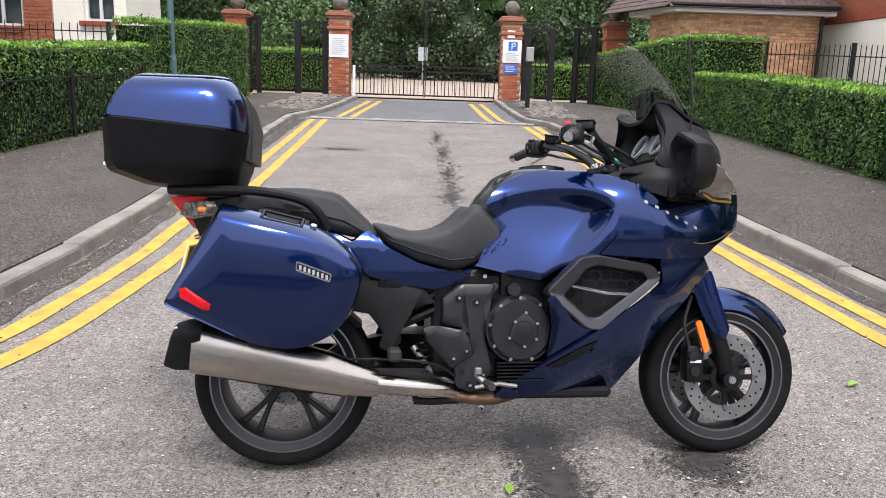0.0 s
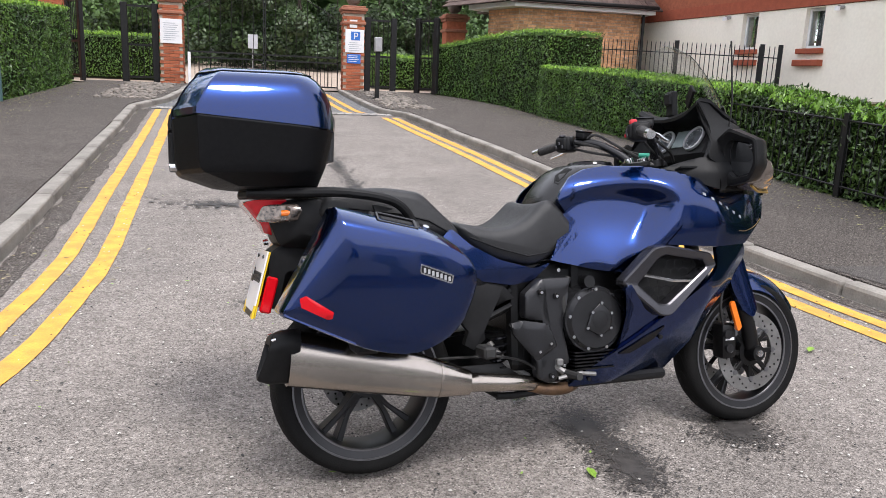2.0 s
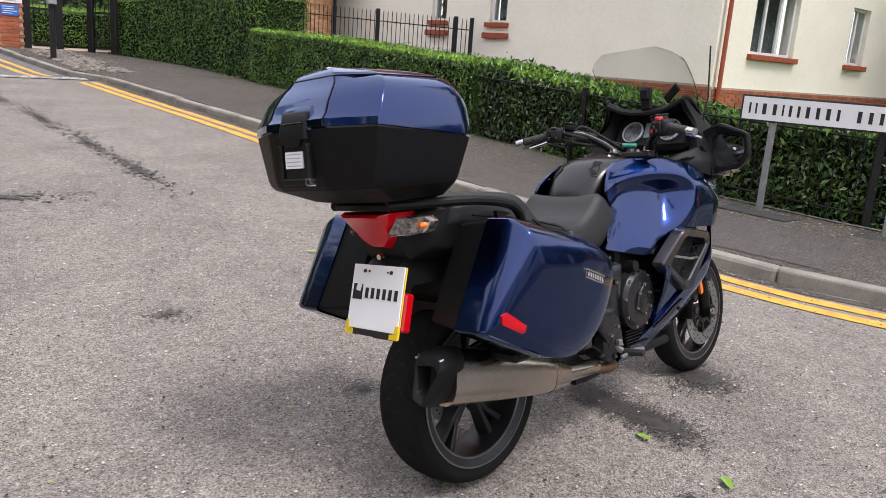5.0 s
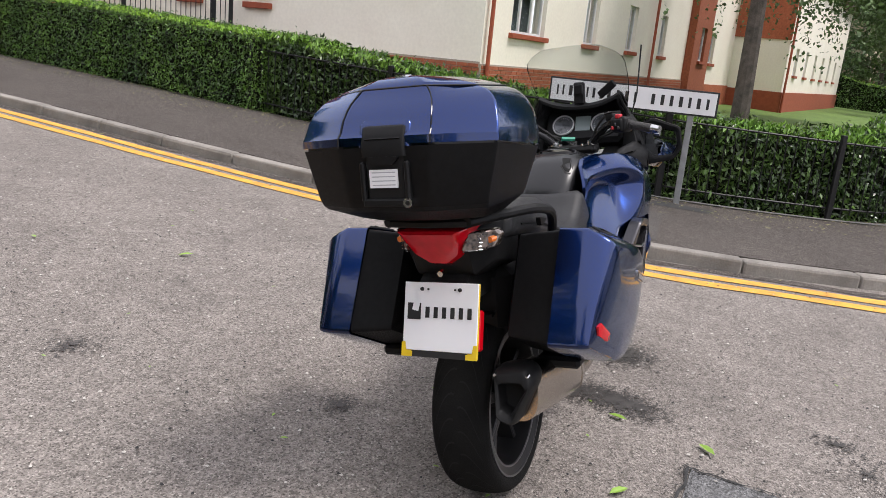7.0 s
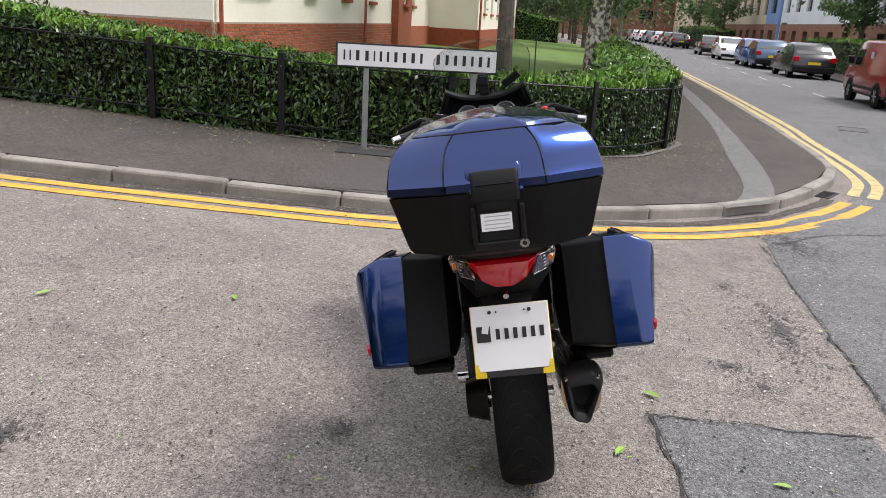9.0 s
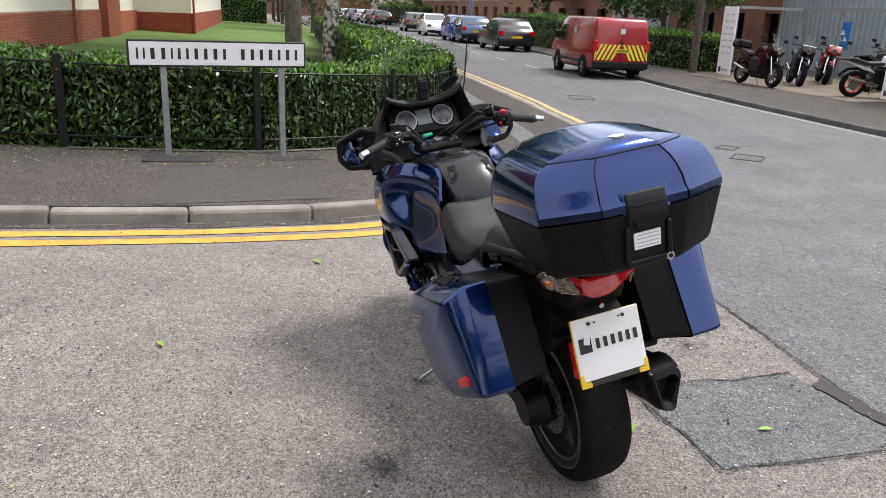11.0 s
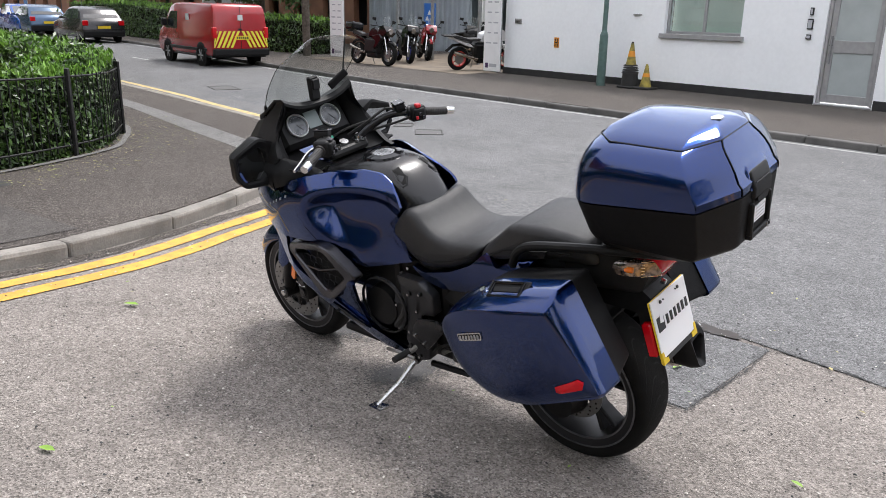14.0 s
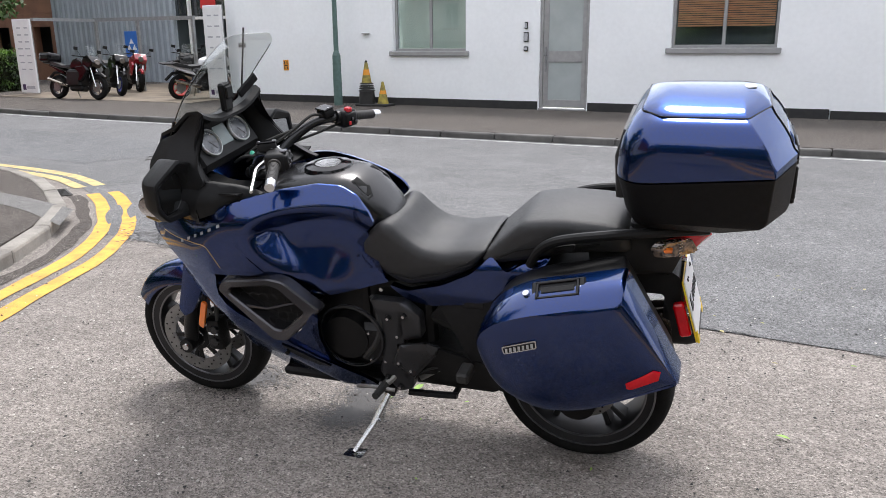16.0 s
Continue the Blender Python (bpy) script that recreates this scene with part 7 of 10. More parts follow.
van = thing("delivery_van", pose(19.1, -6.1, 0.0, 0, 0, -3) @ Matrix.Scale(0.87, 4), "red delivery van with yellow rear chevrons, parked at the kerb", "van")
vp = [(-0.95, 0.42), (-0.98, 0.95), (-0.95, 1.72), (-0.82, 1.93), (-0.5, 1.96), (2.15, 1.97), (2.6, 1.86), (3.18, 1.22), (3.55, 1.08), (3.72, 0.78), (3.74, 0.44), (3.6, 0.34), (-0.8, 0.34)]
shell(vp, 0.95, 0.10, 1.0, "van_red", van, 0.1)
side_glass(van, [(1.95, 1.12), (1.95, 1.68), (2.55, 1.68), (3.05, 1.2), (3.0, 1.12)], 0.95, 0.10, 1.0)
slab(van, "windscreen", (3.18, 1.25), (2.72, 1.82), 0.8, 0.75, "black_glass")
part("rear_bumper", B(-1.06, -0.85, -0.94, 0.94, 0.36, 0.58, bevel=0.04, seg=2), "satin", van)
part("sill", B(-0.8, 3.5, -0.93, 0.93, 0.30, 0.36, bevel=0.01), "satin", van)
part("plate", B(-1.0, -0.985, -0.3, 0.22, 0.86, 0.98), "plate_yellow", van, "yellow plate with bars")
for k in range(6):
    part("plate_bar", B(-1.004, -1.0, -0.24 + 0.07 * k, -0.195 + 0.07 * k, 0.885, 0.955), "sign_black", van)
for s in (-1, 1):
    part("rear_lamp", B(-1.0, -0.88, min(s * 0.80, s * 0.95), max(s * 0.80, s * 0.95), 0.9, 1.25, bevel=0.02), "red_lens", van)
    part("door_mirror", B(2.75, 2.9, min(s * 0.95, s * 1.13), max(s * 0.95, s * 1.13), 1.2, 1.45, bevel=0.03), "satin", van)
    part("side_trim", B(-0.5, 2.8, min(s * 0.935, s * 0.965), max(s * 0.935, s * 0.965), 0.48, 0.58, bevel=0.01), "satin", van)
    part("side_emblem", B(0.9, 1.15, min(s * 0.92, s * 0.945), max(s * 0.92, s * 0.945), 1.42, 1.62), "far_white", van)
    for wx in (0.0, 2.85):
        # flat disc coloured as the shade in the arch opening
        part("wheel_arch", C((wx, s * 0.93, 0.36), (wx, s * 0.958, 0.36), 0.41, 0.40, 28), "hollow", van, "near-black disc for the shaded wheel arch", smooth=True)
        road_wheel(van, wx, s * 0.865, 0.345, 0.22, s)
for k in range(6):
    for s in (-1, 1):
        a = 0.03 + 0.15 * k
        pts = [(s * a, 1.12), (s * (a + 0.085), 1.12), (s * min(a + 0.345, 0.92), 0.62), (s * min(a + 0.26, 0.92), 0.62)]
        if a + 0.1 < 0.92:
            part("chevron", P(pts, "x", -0.988, -0.980), "van_yellow", van, "reflective yellow chevron stripe")
part("rear_emblem", B(-0.985, -0.965, -0.08, 0.08, 1.45, 1.62), "far_white", van)
part("rear_handle", B(-1.0, -0.98, -0.04, 0.1, 1.15, 1.2), "satin", van)
part("door_seam", B(-0.984, -0.975, -0.006, 0.006, 0.56, 1.85), "satin", van)

car(32.4, -7.35, -1, "car_grey", "dark grey parked hatchback seen from behind")
car(39.8, -7.4, -1, "car_navy", "slate blue parked hatchback")
car(45.6, -7.45, 179, "car_blue", "bright blue parked car facing up the street")
car(54.2, -7.5, 179, "car_white", "white parked car facing up the street")
car(58.8, -7.5, -1, "car_black", "small black parked hatchback car")
for k, mname in enumerate(("car_grey", "car_black", "car_silver", "car_navy", "car_white", "car_silver", "car_grey")):
    car(77.5 + k * 5.6, -7.5 + 0.075 * max(0, k * 5.6 - 3), 4 if k else 1, mname, "parked car in the row down the street")

# ---- far buildings along the street ----
def block(x0, x1, y0, y1, h, mat, base_mat, label, nx, nz, face=1, base=2.6, ww=0.45, wh_=0.5):
    """A far building with real window recesses on its street face."""
    root = thing("street_building", label=label, category="building")
    z0 = 0.0
    W = x1 - x0
    holes = []
    for j in range(nz):
        for i in range(nx):
            u = W * (i + 0.5) / nx
            z = base + (h - base) * (j + 0.5) / nz
            hw, hh = W / nx * ww / 2, (h - base) / nz * wh_ / 2
            holes.append((u - hw, u + hw, z - hh, z + hh))
    yf = y1 if face > 0 else y0
    p0, p1 = ((x1, yf), (x0, yf)) if face > 0 else ((x0, yf), (x1, yf))
    wall_poly("wall", p0, p1, base, h, 0.3, mat, root, holes)
    wall_poly("ground_floor", p0, p1, 0, base - 0.005, 0.3, base_mat, root, [(W * (i + 0.3) / nx, W * (i + 0.7) / nx, 0.9, 2.1) for i in range(nx)])
    sg = -1 if face > 0 else 1
    for u0, u1, za, zb in holes:
        xa = x1 - u0 if face > 0 else x0 + u0
        xb = x1 - u1 if face > 0 else x0 + u1
        part("window", B(min(xa, xb), max(xa, xb), min(yf + sg * 0.12, yf + sg * 0.16), max(yf + sg * 0.12, yf + sg * 0.16), za, zb), "black_glass", root)
    part("side_wall", B(x0 - 0.15, x0, y0, y1, 0, h), mat, root)
    part("side_wall", B(x1, x1 + 0.15, y0, y1, 0, h), mat, root)
    # dark sheet in place of unlit rooms
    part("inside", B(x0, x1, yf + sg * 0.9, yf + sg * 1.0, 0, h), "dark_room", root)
    part("roof", B(x0 - 0.2, x1 + 0.2, y0 - 0.2, y1 + 0.2, h, h + 0.3), "grey_frame", root)
    return root


block(25.7, 35.5, -26, -16.5, 6.5, "far_brick", "far_brick", "brown brick building behind the street trees", 4, 1)
block(36, 65.5, -27, -13.5, 9.5, "far_white", "far_brick", "white rendered flats over a brick ground floor", 10, 2)
block(65.8, 69.8, -27, -13.3, 9.5, "far_blue", "far_brick", "blue rendered bay of the flats", 1, 2)
block(70.1, 95, -27, -13.5, 9.0, "far_cream", "far_brick", "cream rendered flats over a brick ground floor", 8, 2)
block(98, 125, -26, -12.0, 11.5, "far_cream", "far_cream", "tall pale flats with narrow windows", 9, 3, ww=0.35, wh_=0.7)
block(127, 150, -24, -9.5, 14, "far_brick", "far_brick", "tall brown brick flats down the street", 9, 4)
block(-46, -13.5, 17, 29, 8, "far_brick", "far_brick", "brown brick flats beyond the clipped hedge", 8, 2, face=-1)
block(66, 112, 6.5, 18, 9, "far_cream", "far_brick", "flats on the lawn side of the street", 12, 3, face=-1)
end = thing("street_end_building", label="pale building closing the far end of the street", category="building")
wall_poly("wall", (128, 8), (128, -18), 0, 12, 0.3, "far_brick", end, [(3 + 4 * i, 5 + 4 * i, 3 + 2.4 * j, 4.4 + 2.4 * j) for i in range(5) for j in range(2)])
part("inside", B(129, 129.1, -18, 8, 0, 8), "black_glass", end)


# ---- the touring motorcycle ----
BIKE = pose(-0.555, 2.575, 0.072, 0, 0, 7.0) @ pose(0, 0, 0, -10.1, 0, 0)
bike = thing("touring_motorcycle", BIKE, "dark metallic blue touring motorcycle with luggage cases, leaning on side stand", "motorcycle")


def panel(outline, yfun, s=-1, thick=0.006, cell=0.03, edge=0.02, soft=0.0):
    """A curved body panel: outline in (x, z), its half width given by yfun, edges rolled inwards by edge."""
    if soft:
        outline = [tuple(p) for p in round_poly(outline, soft, 5)]
    bm = bmesh.new()
    bm.faces.new([bm.verts.new((p[0], 0, p[1])) for p in outline])
    bmesh.ops.triangulate(bm, faces=bm.faces[:])
    xs_, zs_ = [p[0] for p in outline], [p[1] for p in outline]
    for lo, hi, no in ((min(xs_), max(xs_), (1, 0, 0)), (min(zs_), max(zs_), (0, 0, 1))):
        n = max(1, int((hi - lo) / cell))
        for i in range(1, n):
            v = lo + (hi - lo) * i / n
            bmesh.ops.bisect_plane(bm, geom=bm.verts[:] + bm.edges[:] + bm.faces[:], plane_co=(v * no[0], 0, v * no[2]), plane_no=no)
    A = np.array([(p[0], p[1]) for p in outline])
    D = np.roll(A, -1, axis=0) - A
    Q = np.array([(v.co.x, v.co.z) for v in bm.verts])
    if edge:
        q = Q[:, None, :] - A[None]
        t = np.clip(np.sum(q * D[None], 2) / (np.sum(D * D, 1) + 1e-12)[None], 0, 1)
        d = np.clip(np.linalg.norm(q - D[None] * t[:, :, None], axis=2).min(1) / edge, 0, 1)
        roll = edge * 0.7 * (1 - np.sqrt(np.maximum(0, 1 - (1 - d) ** 2)))
    else:
        roll = np.zeros(len(Q))
    for v, r_ in zip(bm.verts, roll):
        v.co.y = s * (yfun(v.co.x, v.co.z) - r_)
    r = bmesh.ops.extrude_face_region(bm, geom=bm.faces[:])
    bmesh.ops.translate(bm, vec=(0, -s * thick, 0), verts=[v for v in r["geom"] if isinstance(v, bmesh.types.BMVert)])
    bmesh.ops.recalc_face_normals(bm, faces=bm.faces[:])
    return bm


def spin_y(profile, x, z, n=48, y=0.0):
    """A profile of (radius, y) turned about the wheel's axle."""
    return lathe(bmesh.new(), profile, Matrix.Translation((x, y, z)) @ Matrix.Rotation(radians(90), 4, "X"), n)


def bolt(parent, x, y, z, s, r=0.008, mat="alloy"):
    part("bolt", C((x, y, z), (x, y + s * 0.008, z), r, r * 0.9, 8), mat, parent)


# wheels -----------------------------------------------------------------
def wheel(name, x, z, R, half, spokes, discs, label):
    rr = R * 0.785
    bm = spin_y([(rr - 0.028, -half * 0.8), (rr + 0.008, -half * 0.93), (rr + 0.008, -half * 0.7), (rr - 0.018, -half * 0.5), (rr - 0.02, half * 0.5), (rr + 0.008, half * 0.7), (rr + 0.008, half * 0.93), (rr - 0.028, half * 0.8), (rr - 0.035, half * 0.4), (rr - 0.035, -half * 0.4), (rr - 0.028, -half * 0.8)], x, z)
    cyl(bm, (x, -half * 0.75, z), (x, half * 0.75, z), 0.045, n=20)
    arms = []
    for k in range(spokes):
        a = 2 * math.pi * k / spokes + 0.35
        ca, sa = math.cos(a), math.sin(a)
        for off in (-0.17, 0.17):
            ca2, sa2 = math.cos(a + off), math.sin(a + off)
            rings = []
            for q, w, t in ((0.03, 0.013, half * 0.45), (rr * 0.5, 0.0085, half * 0.3), (rr - 0.02, 0.0125, half * 0.36)):
                c = Vector((x + (ca * (1 - q / rr) + ca2 * q / rr) * q, 0, z + (sa * (1 - q / rr) + sa2 * q / rr) * q))
                nx, nz = -sa, ca
                rings.append([c + Vector((nx * w * e, t * f, nz * w * e)) for e, f in ((-1, -1), (1, -1), (1, 1), (-1, 1))])
            arms.append(rings)
    w = part(name, bm, "rim", bike, label, smooth=True)
    # pale rings put the highlight on the rim's lips into the colour
    for sd in (-1, 1):
        part("rim_edge", spin_y([(rr + 0.009, sd * half * 0.9), (rr + 0.009, sd * half * 0.945), (rr + 0.003, sd * half * 0.95), (rr + 0.003, sd * half * 0.9), (rr + 0.009, sd * half * 0.9)], x, z, 64), "rim_line", w, "thin pale ring for the highlight along the rim's lip", smooth=True)
        part("rim_edge", spin_y([(rr - 0.024, sd * half * 0.8), (rr - 0.021, sd * half * 0.83), (rr - 0.027, sd * half * 0.84), (rr - 0.029, sd * half * 0.8), (rr - 0.024, sd * half * 0.8)], x, z, 64), "rim_line", w, smooth=True)
    for rings in arms:
        sb = bmesh.new()
        ring_skin_into(sb, rings)
        bmesh.ops.bevel(sb, geom=sb.edges[:], offset=0.004, segments=1, affect="EDGES")
        part("spoke", sb, "rim", w)
    prof = [(rr, -half * 0.84)]
    for k in range(13):
        a = -math.pi / 2 + math.pi * k / 12
        prof.append((rr + 0.012 + (R - rr - 0.012) * (0.22 + 0.78 * math.cos(a) ** 0.62 if abs(math.cos(a)) > 1e-6 else 0.22), half * math.sin(a)))
    prof.append((rr, half * 0.84))
    part("tyre", spin_y(prof, x, z, 64), "tyre", w, "worn black road tyre", smooth=True, sharp=50)
    # tread grooves: thin wedges on the crown, near-black for the shade in them
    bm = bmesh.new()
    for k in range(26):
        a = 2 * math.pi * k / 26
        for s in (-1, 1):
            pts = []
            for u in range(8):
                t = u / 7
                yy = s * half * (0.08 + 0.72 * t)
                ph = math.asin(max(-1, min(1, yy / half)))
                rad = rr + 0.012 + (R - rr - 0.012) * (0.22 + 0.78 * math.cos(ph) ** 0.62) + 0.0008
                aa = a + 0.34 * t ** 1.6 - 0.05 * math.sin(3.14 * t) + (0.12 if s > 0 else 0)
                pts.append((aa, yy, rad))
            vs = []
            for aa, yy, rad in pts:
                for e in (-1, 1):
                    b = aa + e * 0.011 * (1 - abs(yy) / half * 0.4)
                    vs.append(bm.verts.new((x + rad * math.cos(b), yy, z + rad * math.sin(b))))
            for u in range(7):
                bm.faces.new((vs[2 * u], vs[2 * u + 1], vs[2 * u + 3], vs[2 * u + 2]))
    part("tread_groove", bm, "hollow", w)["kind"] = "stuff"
    part("axle_nut", C((x, -half - 0.03, z), (x, half + 0.03, z), 0.018, n=12), "alloy", w)
    for yd, rd in discs:
        bm = spin_y([(rd * 0.66, -0.003), (rd, -0.003), (rd, 0.003), (rd * 0.66, 0.003), (rd * 0.66, -0.003)], x, z, 48, 0)
        bmesh.ops.translate(bm, vec=(0, yd, 0), verts=bm.verts[:])
        part("brake_disc", bm, "disc", w, "drilled steel brake disc", smooth=True)
        bm = bmesh.new()
        for k in range(40):
            a = 2 * math.pi * k / 40
            q = rd * (0.76 + 0.16 * (k % 3) / 2)
            cyl(bm, (x + q * math.cos(a), yd - 0.0045, z + q * math.sin(a)), (x + q * math.cos(a), yd + 0.0045, z + q * math.sin(a)), 0.004, n=6)
        part("disc_hole", bm, "black_gloss", w)["kind"] = "stuff"
        for k in range(8):
            a = 2 * math.pi * k / 8
            ca, sa = math.cos(a), math.sin(a)
            m = Matrix.Translation((x, yd, z)) @ Matrix.Rotation(-a, 4, "Y")
            part("disc_carrier", B(rd * 0.30, rd * 0.68, -0.004, 0.004, -0.010, 0.010, bevel=0.002, m=m), "engine", w)
            part("bobbin", C((x + rd * 0.69 * ca, yd - 0.007, z + rd * 0.69 * sa), (x + rd * 0.69 * ca, yd + 0.007, z + rd * 0.69 * sa), 0.010, 0.010, 10), "rim_line", w)
        bm = spin_y([(rd * 0.24, -0.008), (rd * 0.36, -0.006), (rd * 0.36, 0.006), (rd * 0.24, 0.008), (rd * 0.24, -0.008)], x, z, 24, 0)
        bmesh.ops.translate(bm, vec=(0, yd, 0), verts=bm.verts[:])
        part("disc_hub", bm, "engine", w)
    return w


def ring_skin_into(bm, rings):
    vs = [[bm.verts.new(p) for p in r] for r in rings]
    n = len(vs[0])
    fs = []
    for a, b in zip(vs, vs[1:]):
        for i in range(n):
            j = (i + 1) % n
            fs.append(bm.faces.new((a[i], a[j], b[j], b[i])))
    fs.append(bm.faces.new(vs[0][::-1]))
    fs.append(bm.faces.new(vs[-1]))
    bmesh.ops.recalc_face_normals(bm, faces=fs)


FX, FZ = 1.618, 0.315   # front axle
wheel("rear_wheel", 0.020, 0.3265, 0.3125, 0.092, 5, [(0.085, 0.125)], "graphite five-spoke rear wheel").location = (0, -0.012, 0)
wheel("front_wheel", FX, FZ, 0.294, 0.058, 5, [(-0.078, 0.16), (0.078, 0.16)], "graphite five-spoke front wheel").location = (0, -0.014, 0)

# engine, frame, running gear ----------------------------------------------
bm = B(0.52, 1.02, -0.15, 0.15, 0.33, 0.72, bevel=0.03, seg=2)
box(bm, 0.75, 1.12, -0.17, 0.17, 0.52, 0.82, bevel=0.03, seg=2)
box(bm, 0.60, 1.12, -0.12, 0.12, 0.27, 0.40, bevel=0.03, seg=2)
part("engine_block", bm, "engine", bike, "black-coated engine")
bm = C((0.815, -0.16, 0.515), (0.815, -0.225, 0.515), 0.125, 0.118, 36)
cyl(bm, (0.815, -0.225, 0.515), (0.815, -0.24, 0.515), 0.112, 0.10, 36)
cc = part("clutch_cover", bm, "cover", bike, "round black engine cover with bolts", smooth=True)
TRI = [(0.829, 0.578), (0.872, 0.538), (0.869, 0.481), (0.826, 0.455), (0.769, 0.486), (0.79, 0.545)]
cb = part("cover_plate", P([tuple(q) for q in round_poly(TRI, 0.016, 4)], "y", -0.236, -0.249, bevel=0.004, seg=2), "cover", cc, "raised three-cornered cover plate", smooth=True, sharp=50)
part("embossed_ring", lathe(bmesh.new(), [(0.028, 0.0), (0.028, 0.0015), (0.031, 0.0015), (0.031, 0.0), (0.028, 0.0)], Matrix.Translation((0.824, -0.2488, 0.515)) @ Matrix.Rotation(radians(90), 4, "X"), 28), "cover", cb, smooth=True)
for q in TRI:
    bolt(cb, 0.824 + (q[0] - 0.824) * 0.93, -0.245, 0.515 + (q[1] - 0.515) * 0.93, -1, 0.006)
part("filler_cap", C((0.79, -0.2, 0.645), (0.79, -0.235, 0.65), 0.026, 0.022, 12), "engine", cc, smooth=True)
for k in range(9):
    a = 2 * math.pi * k / 9 + 0.2
    bolt(cc, 0.815 + 0.107 * math.cos(a), -0.232, 0.515 + 0.107 * math.sin(a), -1, 0.007)
for k in range(6):
    part("fin", B(0.74, 0.90, -0.215, -0.15, 0.335 + 0.012 * k, 0.340 + 0.012 * k), "engine", cc)
bm = C((0.84, 0.15, 0.50), (0.84, 0.215, 0.50), 0.095, 0.085, 28)
box(bm, 0.62, 0.80, 0.14, 0.21, 0.40, 0.56, bevel=0.02)
ac = part("alternator_cover", bm, "engine", bike, "black engine cover", smooth=True)
for k in range(6):
    bolt(ac, 0.64 + 0.055 * (k % 3), 0.21, 0.42 + 0.11 * (k // 3), 1, 0.006)

for s in (-1, 1):
    # plate over the swing-arm pivot, heel guard and peg hanger
    o = [(0.55, 0.615), (0.61, 0.665), (0.735, 0.665), (0.70, 0.59), (0.695, 0.495), (0.725, 0.37), (0.655, 0.295), (0.60, 0.315), (0.59, 0.39), (0.655, 0.44), (0.62, 0.515), (0.55, 0.53)]
    fp = part("frame_plate", panel(o, lambda x, z: 0.215 + 0.05 * max(0, z - 0.6), s, 0.04, 0.02, 0.014, 0.012), "plate_grey", bike, smooth=True)
    for x, z in ((0.605, 0.62), (0.665, 0.605), (0.69, 0.36), (0.645, 0.325)):
        bolt(fp, x, s * 0.217, z, s, 0.011, "engine")
        bolt(fp, x, s * 0.222, z, s, 0.006)
    o = [(0.478, 0.52), (0.523, 0.53), (0.625, 0.512), (0.66, 0.432), (0.58, 0.385), (0.49, 0.485)]
    hg = part("heel_guard", panel(o, lambda x, z: 0.245, s, 0.012, 0.02, 0.010, 0.01), "cover", bike, smooth=True)
    bolt(hg, 0.585, s * 0.246, 0.42, s, 0.006)
    bolt(hg, 0.628, s * 0.246, 0.445, s, 0.006)
    peg = part("footpeg", C((0.70, s * 0.22, 0.33), (0.705, s * 0.31, 0.335), 0.016, 0.013, 10), "black_rubber", bike)
    part("peg_bracket", T([(0.665, s * 0.205, 0.36), (0.70, s * 0.225, 0.33), (0.72, s * 0.23, 0.325)], 0.013, 8), "dull_alloy", peg)
    part("foot_lever", T([(0.66, s * 0.24, 0.32), (0.74, s * 0.255, 0.335), (0.80, s * 0.25, 0.325)], 0.0075, 8), "dull_alloy", peg, "alloy foot lever")
    # black carrier under the tail
    o = [(0.23, 0.70), (0.31, 0.705), (0.49, 0.645), (0.53, 0.60), (0.44, 0.575), (0.41, 0.52), (0.415, 0.465), (0.375, 0.43), (0.34, 0.45), (0.355, 0.495), (0.305, 0.56), (0.23, 0.575)]
    pc = part("rear_carrier", panel(o, lambda x, z: 0.175 + 0.05 * max(0, 0.62 - z), s, 0.03, 0.05, 0.012), "satin", bike, smooth=True)
    part("passenger_peg", B(0.365, 0.41, min(s * 0.20, s * 0.285), max(s * 0.20, s * 0.285), 0.415, 0.455, bevel=0.008), "black_rubber", pc)
    o = [(0.30, 0.69), (0.36, 0.705), (0.47, 0.665), (0.41, 0.64), (0.33, 0.645)]
    part("recess_pad", panel(o, lambda x, z: 0.185, s, 0.01, 0.04, 0.02), "black_gloss", pc, smooth=True)
# swing arm and drive
bm = bmesh.new()
ring_skin_into(bm, [[(x, y, z) for y, z in ((yc - w, zc - h), (yc + w, zc - h), (yc + w, zc + h), (yc - w, zc + h))] for x, yc, zc, w, h in ((0.02, 0.125, 0.32, 0.035, 0.06), (0.25, 0.14, 0.37, 0.035, 0.055), (0.40, 0.10, 0.41, 0.08, 0.055), (0.58, 0.0, 0.43, 0.16, 0.055))])
bmesh.ops.bevel(bm, geom=bm.edges[:], offset=0.012, segments=2, affect="EDGES")
part("swing_arm", bm, "engine", bike, smooth=True)
part("drive_housing", C((0.022, 0.10, 0.322), (0.022, 0.175, 0.322), 0.085, 0.065, 24), "engine", bike, smooth=True)
part("bobbin", C((0.10, 0.165, 0.37), (0.10, 0.205, 0.37), 0.022, 0.022, 14), "alloy", bike)
part("rear_caliper", B(0.10, 0.19, 0.075, 0.12, 0.36, 0.42, bevel=0.012), "engine", bike)
coil = [(0.50 + 0.035 * math.cos(a), -0.09 + 0.035 * math.sin(a), 0.33 + 0.0042 * a) for a in [k * 0.35 for k in range(90)]]
part("shock_spring", T(coil, 0.006, 6), "black_gloss", bike, "coil spring")
part("hugger", loft_y([(-0.085, [(0.27, 0.50), (0.16, 0.60), (0.02, 0.655), (-0.13, 0.64), (-0.13, 0.65), (0.02, 0.668), (0.17, 0.612), (0.285, 0.51)]), (0.085, [(0.27, 0.50), (0.16, 0.60), (0.02, 0.655), (-0.13, 0.64), (-0.13, 0.65), (0.02, 0.668), (0.17, 0.612), (0.285, 0.51)])], 0.004, 2), "satin", bike)
bm = bmesh.new()
